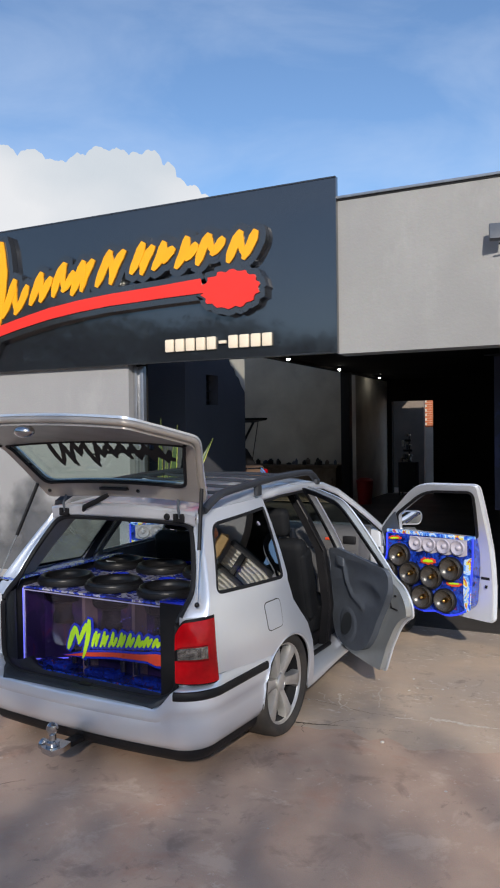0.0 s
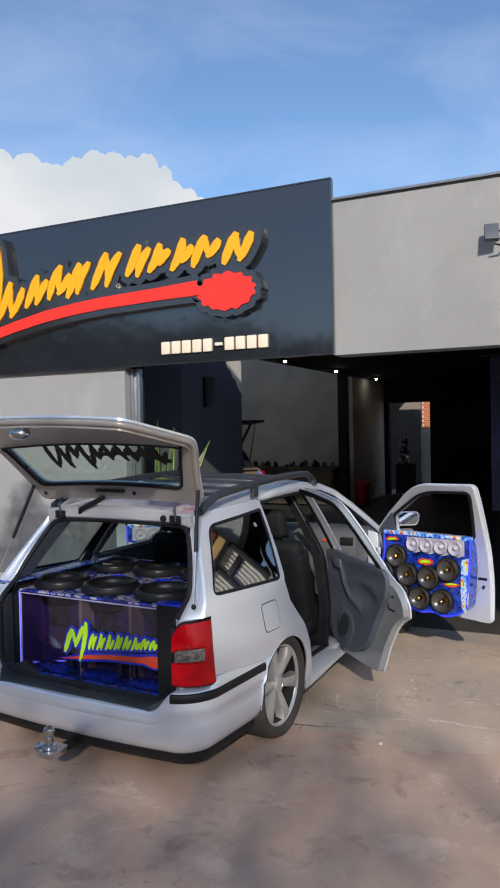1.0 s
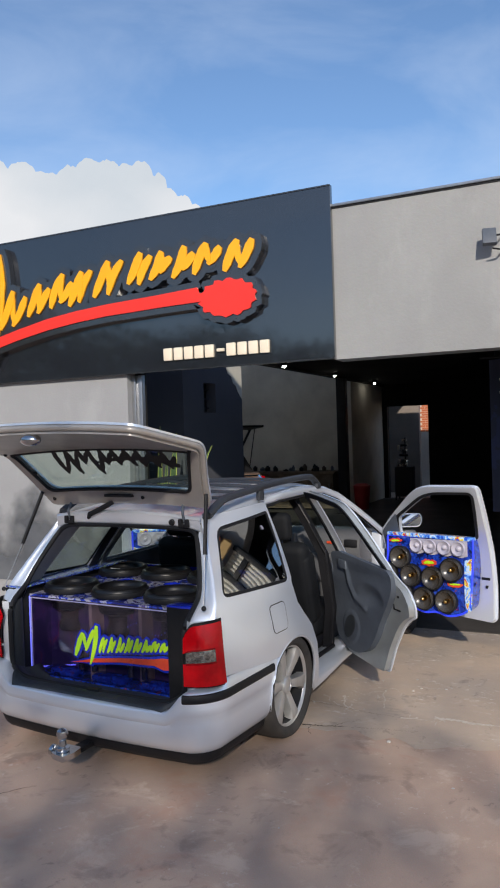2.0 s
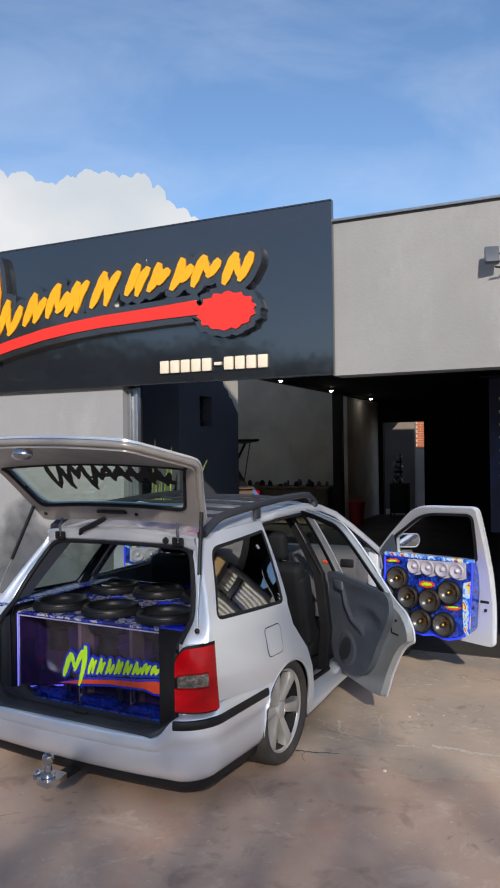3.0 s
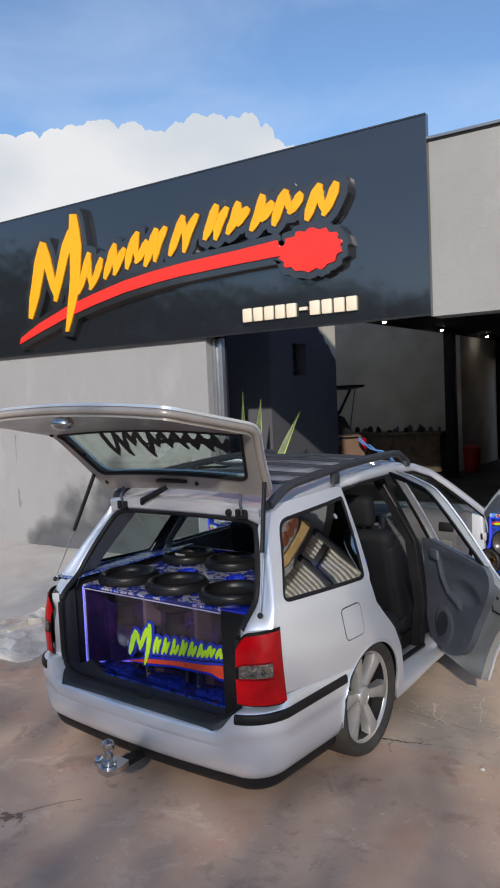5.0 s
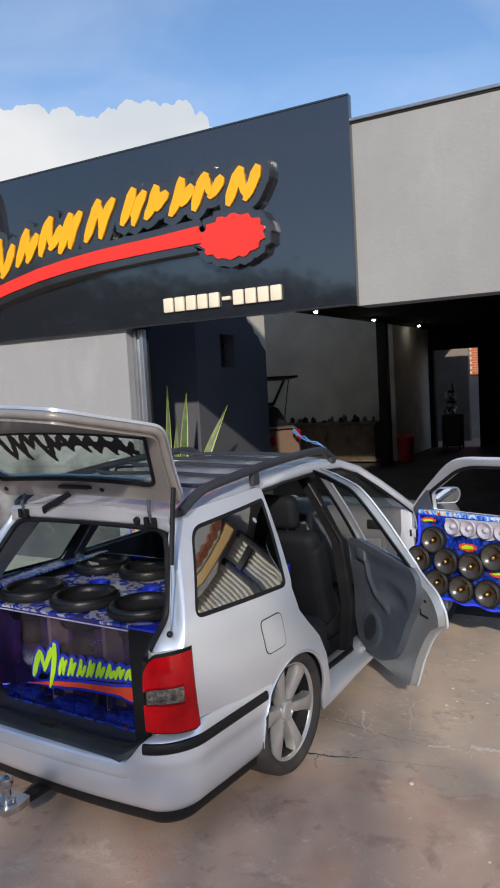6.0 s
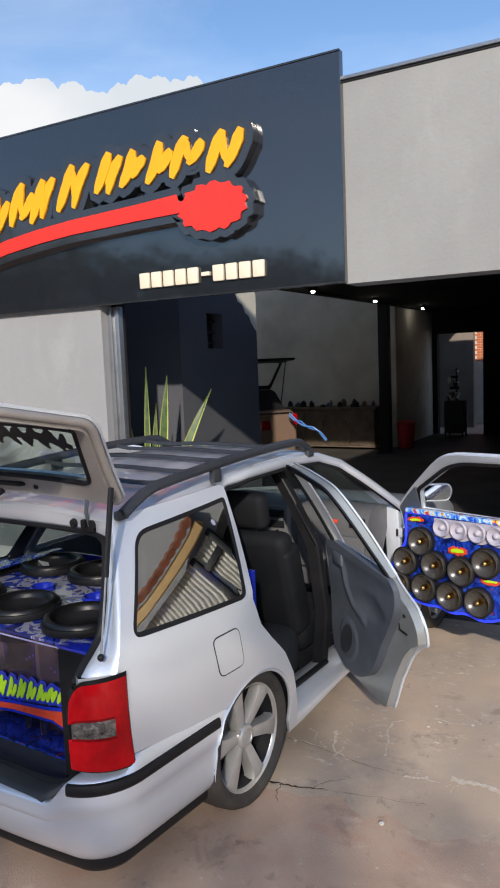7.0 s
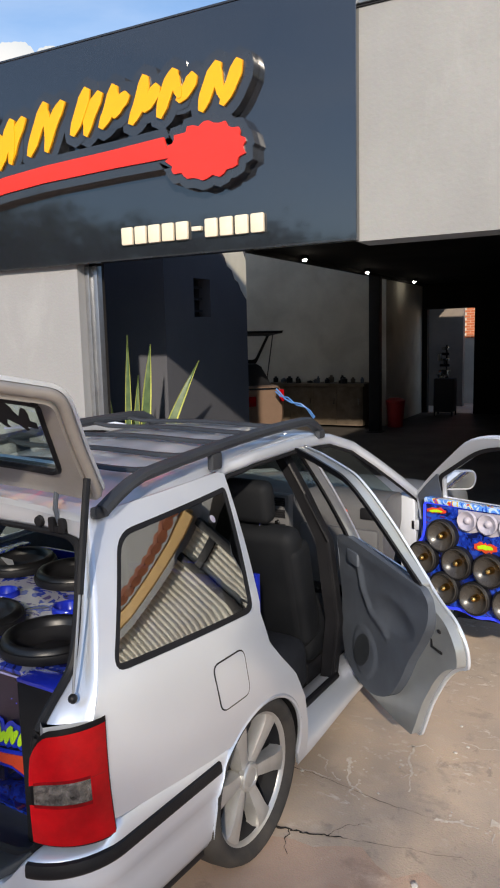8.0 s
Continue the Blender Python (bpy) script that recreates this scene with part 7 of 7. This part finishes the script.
lime = [brush(-0.335, 0.515, -0.275, 0.655, 0.030, 0.038, 501), brush(-0.272, 0.65, -0.25, 0.56, 0.026, 0.020, 504), brush(-0.255, 0.55, -0.19, 0.675, 0.024, 0.032, 502), brush(-0.222, 0.47, -0.168, 0.70, 0.022, 0.038, 503)]
for k in range(9):
    x = -0.135 + k * 0.062
    lo, hi = 0.545 + 0.004 * k, 0.625 + 0.004 * k - 0.0008 * k * k
    lime.append(brush(x - 0.017, lo - 0.004, x + 0.020, hi + 0.010, 0.020, 0.024, 510 + k, 14, 0.03))
    lime.append(brush(x + 0.018, hi, x + 0.012, lo + 0.006, 0.016, 0.014, 520 + k, 14, 0.03))
    lime.append(brush(x + 0.012, lo, x + 0.044, hi - 0.010 * (k % 3), 0.018, 0.021, 530 + k, 14, 0.03))
sweep_ = [(-0.37, 0.475), (-0.2, 0.505), (0.0, 0.52), (0.2, 0.525), (0.30, 0.535), (0.40, 0.53), (0.41, 0.475), (0.30, 0.47), (0.24, 0.49), (0.0, 0.495), (-0.2, 0.482)]
front_shape(grown(sweep_, 0.014), BLUE, 0.005, "halo", "blue halo round the brush marks")
for k, o in enumerate(lime):
    front_shape(grown(o, 0.016), BLUE, 0.0055 + 0.0004 * (k % 4), "halo")
front_shape(sweep_, ORANGE_PRINT, 0.009, "orange_sweep")
for k, o in enumerate(lime):
    front_shape(o, LIME, 0.012 + 0.0004 * (k % 4), "lime_stroke")
# black side cheeks with blue splattered tops
for sg, x0, x1, y0, y1, top in ((1, 0.44, 0.60, -0.73, -0.64, 0.895), (-1, -0.775, -0.665, -0.72, 0.30, 0.915)):
    bm = B()
    box(bm, x0, x1, y0, y1, 0.37, top, 0.008)
    ch = part("side_cheek", bm, CARPET, cab, "black side cheek")
    bm = B()
    box(bm, x0, x1 + (0.035 if sg < 0 else 0), y0, y1, top + 0.001, top + 0.013, 0.004)
    part("cheek_top", bm, BLUE if sg > 0 else LEDGE_FILM, ch, "blue scribbled top panel")


def woofer(x, y):
    w = thing("subwoofer", "large black subwoofer lying face up in its cabinet", "loudspeaker", pose(x, y, CZ1 + 0.014), group="subwoofers in the boot")
    bm = B()
    lathe(bm, [(0.125, -0.10), (0.155, 0.0), (0.173, 0.004), (0.177, 0.022), (0.173, 0.034), (0.160, 0.036)], 44)
    part("basket", bm, BLACK, w, angle=40)
    bm = B()
    lathe(bm, [(0.166, 0.034), (0.161, 0.050), (0.148, 0.056), (0.135, 0.050), (0.128, 0.036), (0.122, 0.024)], 44)
    part("surround", bm, FOAM, w, angle=70)
    bm = B()
    lathe(bm, [(0.124, 0.026), (0.098, 0.002), (0.074, -0.012), (0.060, -0.006), (0.03, 0.002), (0, 0.005)], 44)
    part("cone", bm, CONE, w, angle=70)
    bm = B()
    lathe(bm, [(0.0, -0.24), (0.085, -0.24), (0.088, -0.20), (0.075, -0.18), (0.078, -0.12), (0.13, -0.09)], 32)
    part("magnet", bm, BLACK, w, angle=40)
    return w


for x, y in WOOFERS:
    woofer(x, y)

# blue light dots in the cabinet
bm = B()
for k in range(14):
    r = bmesh.ops.create_icosphere(bm, subdivisions=1, radius=0.0024)
    for v in r["verts"]:
        v.co += Vector((0.02 + k * 0.022, CY0 + 0.10, 0.70 + 0.03 * math.sin(k * 0.5)))
part("light_chain", bm, LED_STRIP, cab, "chain of small blue lights")

# the tail bulges a little more on its far flank below the belt line
for ob in wagon.children_recursive:
    if ob.type != "MESH" or ob.parent.name.startswith(("wheel", "tow")) or ob.name.startswith(("front", "seat", "head", "dash", "roof", "steer")):
        continue
    for v in ob.data.vertices:
        if v.co.x < -0.35 and v.co.y < 0.0:
            k = min(max((1.27 - v.co.z) / 0.32, 0), 1) * min(1, -v.co.y / 0.4) * min(1, (-0.35 - v.co.x) / 0.2)
            v.co.x -= 0.022 * k


# ---- second car in the bay, its tailgate up ----
car2 = thing("parked_hatchback", "champagne hatchback with raised dark tailgate inside the workshop", "car", FRONT @ pose(-4.74, 7.23, 0, 0, 0, 50))
bm = B()
rows = []
prof = [(-0.76, 0.22), (-0.80, 0.50), (-0.80, 0.75), (-0.77, 0.92), (-0.70, 1.02), (0.70, 1.02), (0.77, 0.92), (0.80, 0.75), (0.80, 0.50), (0.76, 0.22)]
for y, w, top in ((-0.06, 0.90, 0.94), (0.0, 0.97, 1.0), (0.15, 1.0, 1.02), (1.2, 1.0, 1.0), (2.4, 1.0, 0.96), (3.2, 0.98, 0.88), (3.5, 0.88, 0.74)):
    rows.append([bm.verts.new((x * w, y, min(z, top))) for x, z in prof])
for a, b in zip(rows, rows[1:]):
    for j in range(len(prof) - 1):
        bm.faces.new((a[j], b[j], b[j + 1], a[j + 1]))
bm.faces.new(rows[0])
bm.faces.new(rows[-1][::-1])
part("body", bm, TAN_CAR, car2, angle=30)
bm = B()
rows = []
for y, w, top in ((0.22, 0.96, 1.02), (0.50, 0.80, 1.40), (1.1, 0.78, 1.44), (1.7, 0.78, 1.40), (2.4, 0.94, 0.98)):
    rows.append([bm.verts.new(p) for p in ((-0.72 * w - 0.04, y, 0.97), (-0.70 * w, y, top - 0.05), (-0.60 * w, y, top), (0.60 * w, y, top), (0.70 * w, y, top - 0.05), (0.72 * w + 0.04, y, 0.97))])
for a, b in zip(rows, rows[1:]):
    for j in range(5):
        bm.faces.new((a[j], b[j], b[j + 1], a[j + 1]))
bm.faces.new(rows[0])
part("cabin", bm, BLACK, car2, "dark glazed cabin", angle=30)
bm = B()
box(bm, -0.62, 0.66, -0.075, -0.02, 0.955, 0.985, 0.01)
part("boot_lip", bm, CHROME, car2, "bright boot lip")
bm = B()
box(bm, 0.02, 0.20, -0.085, -0.03, 0.66, 0.84, 0.015)
part("reflector", bm, DARK_LENS, car2, "red rear reflector")
for sg in (1, -1):
    bm = B()
    box(bm, sg * 0.72 - 0.05, sg * 0.72 + 0.05, -0.07, 0.06, 0.72, 0.95, 0.03)
    part("tail_lamp", bm, DARK_LENS, car2, "red tail lamp")
    for y in (0.65, 2.9):
        bm = B()
        lathe(bm, [(0, -0.09), (0.29, -0.09), (0.30, -0.05), (0.30, 0.05), (0.29, 0.09), (0.2, 0.09), (0, 0.07)], 32, pose(sg * 0.72, y, 0.30, 0, 90, 0))
        part("wheel", bm, RUBBER, car2)


def hatch_place(a, b, d):
    """The raised tailgate: steep near its hinge, then almost level."""
    y = 0.70 - 0.80 * min(b, 0.5) - 0.98 * max(b - 0.5, 0)
    z = 1.43 + 1.06 * min(b, 0.5) + 0.06 * max(b - 0.5, 0)
    return (a, y + 0.6 * d, z - 0.8 * d)


bm = B()
sheet(bm, rounded([(-0.55, 0.0), (0.55, 0.0), (0.66, 0.5), (0.60, 1.28), (-0.60, 1.28), (-0.66, 0.5)], 0.06), [rounded([(-0.50, 0.05), (0.50, 0.05), (0.61, 0.50), (-0.61, 0.50)], 0.05)], hatch_place, 0.10, 0.05)
g2 = part("tailgate", bm, BLACK, car2, "raised dark tailgate")
for sg in (1, -1):
    bm = B()
    tube(bm, [(sg * 0.64, 0.42, 1.12), (sg * 0.60, 0.02, 1.96)], 0.012, 6)
    part("strut", bm, CHROME, g2)

# a coil of blue hose beside it
bm = B()
tube(bm, [(-4.20, 7.45, 0.98), (-4.12, 7.45, 0.90), (-4.00, 7.4, 0.80), (-3.88, 7.4, 0.74), (-3.70, 7.4, 0.72), (-3.55, 7.45, 0.60), (-3.48, 7.5, 0.48)], 0.016, 8)
tube(bm, [(-4.22, 7.46, 0.93), (-4.10, 7.44, 0.84), (-3.96, 7.42, 0.83), (-3.80, 7.42, 0.70), (-3.62, 7.43, 0.66), (-3.50, 7.5, 0.46)], 0.014, 8)
solid("air_hose", bm, HOSE, "blue air hose hanging beside the parked car", "hose", FRONT)


# ---- cumulus bank far behind the roofs ----
def billow(p, octaves=5):
    """Rounded heaps of several sizes."""
    s, amp, f = 0.0, 1.0, 1.0
    for _ in range(octaves):
        s += amp * (1 - abs(noise.noise(p * f)) * 1.9)
        amp, f = amp * 0.5, f * 2.1
    return s


# rounded heads along the bank: bearing, height and breadth in degrees
HEADS = [(54.2, 18.9, 1.0), (52.6, 19.1, 1.2), (50.9, 19.5, 1.1), (49.3, 19.75, 1.1), (47.5, 20.15, 1.5), (45.2, 19.95, 1.1), (43.9, 19.4, 0.9), (42.9, 19.35, 0.8), (41.8, 19.9, 0.9), (40.2, 20.45, 1.1), (38.8, 20.4, 0.9), (37.5, 20.2, 0.9), (36.4, 20.35, 0.9), (35.2, 19.6, 0.7), (34.4, 18.5, 0.8), (33.4, 18.1, 0.8), (32.4, 17.4, 0.6)]


def crest(az):
    """Height of the bank's upper edge in degrees at a bearing."""
    top = 16.4
    for c, h, r in HEADS:
        d = abs(az - c)
        if d < r:
            top = max(top, h - 0.9 * (r - math.sqrt(r * r - d * d)))
    return top + 0.16 * (billow(Vector((az * 1.3, 1.7, 0.4)), 4) - 0.9)


bm = B()
NA, NE, FAR = 300, 70, 2000.0
grid = []
for i in range(NA + 1):
    t = i / NA
    az = 56.0 - 24.6 * t
    top_el = crest(az) - 16.0 * max(0, (0.03 - t) / 0.03, (t - 0.985) / 0.015)
    col = []
    for j in range(NE + 1):
        s = j / NE
        el = top_el * s ** 0.7
        puff = billow(Vector((az * 0.33, el * 0.36, 2.2)), 4)
        d = FAR * (1.0 - 0.004 * puff)
        a, q = radians(az), radians(el)
        col.append(bm.verts.new((-math.sin(a) * math.cos(q) * d, math.cos(a) * math.cos(q) * d, math.sin(q) * d)))
    grid.append(col)
for p, q in zip(grid, grid[1:]):
    for j in range(NE):
        bm.faces.new((p[j], q[j], q[j + 1], p[j + 1]))
solid("backdrop", bm, CLOUD, "bright white cumulus cloud bank in the sky", "cloud", kind="structure", angle=None)


# ---- trees and house fronts across the street ----
def tree(x, y, h, r, crown_z0, crown_z1, seed, leaves=9000, size=1.0):
    t = thing("street_tree", "broad leafy street tree with gaps in its crown", "tree", pose(x, y, 0))
    rn = random.Random(seed)
    bm = B()
    tube(bm, [(0, 0, -0.1), (0.05, 0.02, h * 0.2), (-0.05, 0.06, h * 0.38), (0.05, 0.0, h * 0.6)], [0.30, 0.22, 0.17, 0.10], 10)
    for k in range(9):
        a = k * 2.4
        z0 = crown_z0 * 0.8 + rn.random() * (crown_z1 - crown_z0) * 0.3
        p0 = Vector((0, 0, z0))
        p2 = Vector((math.cos(a) * r * 0.8, math.sin(a) * r * 0.8, z0 + (crown_z1 - z0) * rn.uniform(0.4, 0.8)))
        p1 = p0.lerp(p2, 0.5) + Vector((0, 0, 0.3))
        tube(bm, [p0, p1, p2], [0.06, 0.035, 0.012], 6)
    part("trunk", bm, BARK, t)
    clumps = []
    for k in range(900):
        while True:
            p = Vector((rn.uniform(-1, 1), rn.uniform(-1, 1), rn.uniform(-1, 1)))
            if p.x ** 2 + p.y ** 2 + p.z ** 4 < 1:
                break
        clumps.append((Vector((p.x * r, p.y * r, (crown_z0 + crown_z1) / 2 + p.z * (crown_z1 - crown_z0) / 2)), rn.uniform(0.6, 1.0)))
    verts, faces = [], []
    for k in range(leaves):
        c, s = clumps[rn.randrange(len(clumps))]
        p = c + Vector((rn.gauss(0, s * 0.5), rn.gauss(0, s * 0.5), rn.gauss(0, s * 0.4)))
        e = Euler((rn.uniform(-0.9, 0.9), rn.uniform(-0.9, 0.9), rn.uniform(0, 6.28))).to_matrix()
        l, w = rn.uniform(0.09, 0.16) * size, rn.uniform(0.04, 0.07) * size
        o = len(verts)
        for q in ((-l, 0, 0), (0, -w, 0.012), (l, 0, 0), (0, w, 0.012)):
            verts.append(p + e @ Vector(q))
        faces.append((o, o + 1, o + 2, o + 3))
    me = bpy.data.meshes.new("crown")
    me.from_pydata([tuple(v) for v in verts], [], faces)
    me.materials.append(LEAF)
    ob = new("crown", me)
    ob.parent = t
    return t


tree(5.5, -11.8, 8.0, 2.9, 1.6, 7.3, 31, 3700)
tree(2.4, -14.5, 7.5, 2.3, 2.4, 6.5, 32, 2700)
# a row of taller trees farther off down the slope
for k, (x, y, h) in enumerate(((-44.0, -6.0, 13.0), (-40.0, -13.0, 13.0), (-34.0, -17.0, 11.5), (-29.0, -21.0, 10.0), (-24.0, -24.0, 8.8), (-19.0, -26.0, 7.8), (-14.0, -27.0, 7.4), (-9.0, -29.0, 6.4), (-2.0, -28.0, 5.6), (12.0, -29.0, 5.8))):
    tree(x, y, h, 3.4, 1.5, h, 50 + k, 5200, 1.8)
# plain house fronts that close the far side of the street
for x0, x1, h in ((-70.0, -34.0, 9.0), (-34.0, -15.0, 6.0), (-15.0, 45.0, 5.2)):
    bm = B()
    box(bm, x0, x1 - 0.02, -36.0, -34.0, -0.1, h)
    box(bm, x0, x1 - 0.02, -34.0, -33.9, h - 0.35, h - 0.1)
    solid("wall_across", bm, PLASTER, "plain dim house front across the street", "wall", kind="structure", smooth=False)
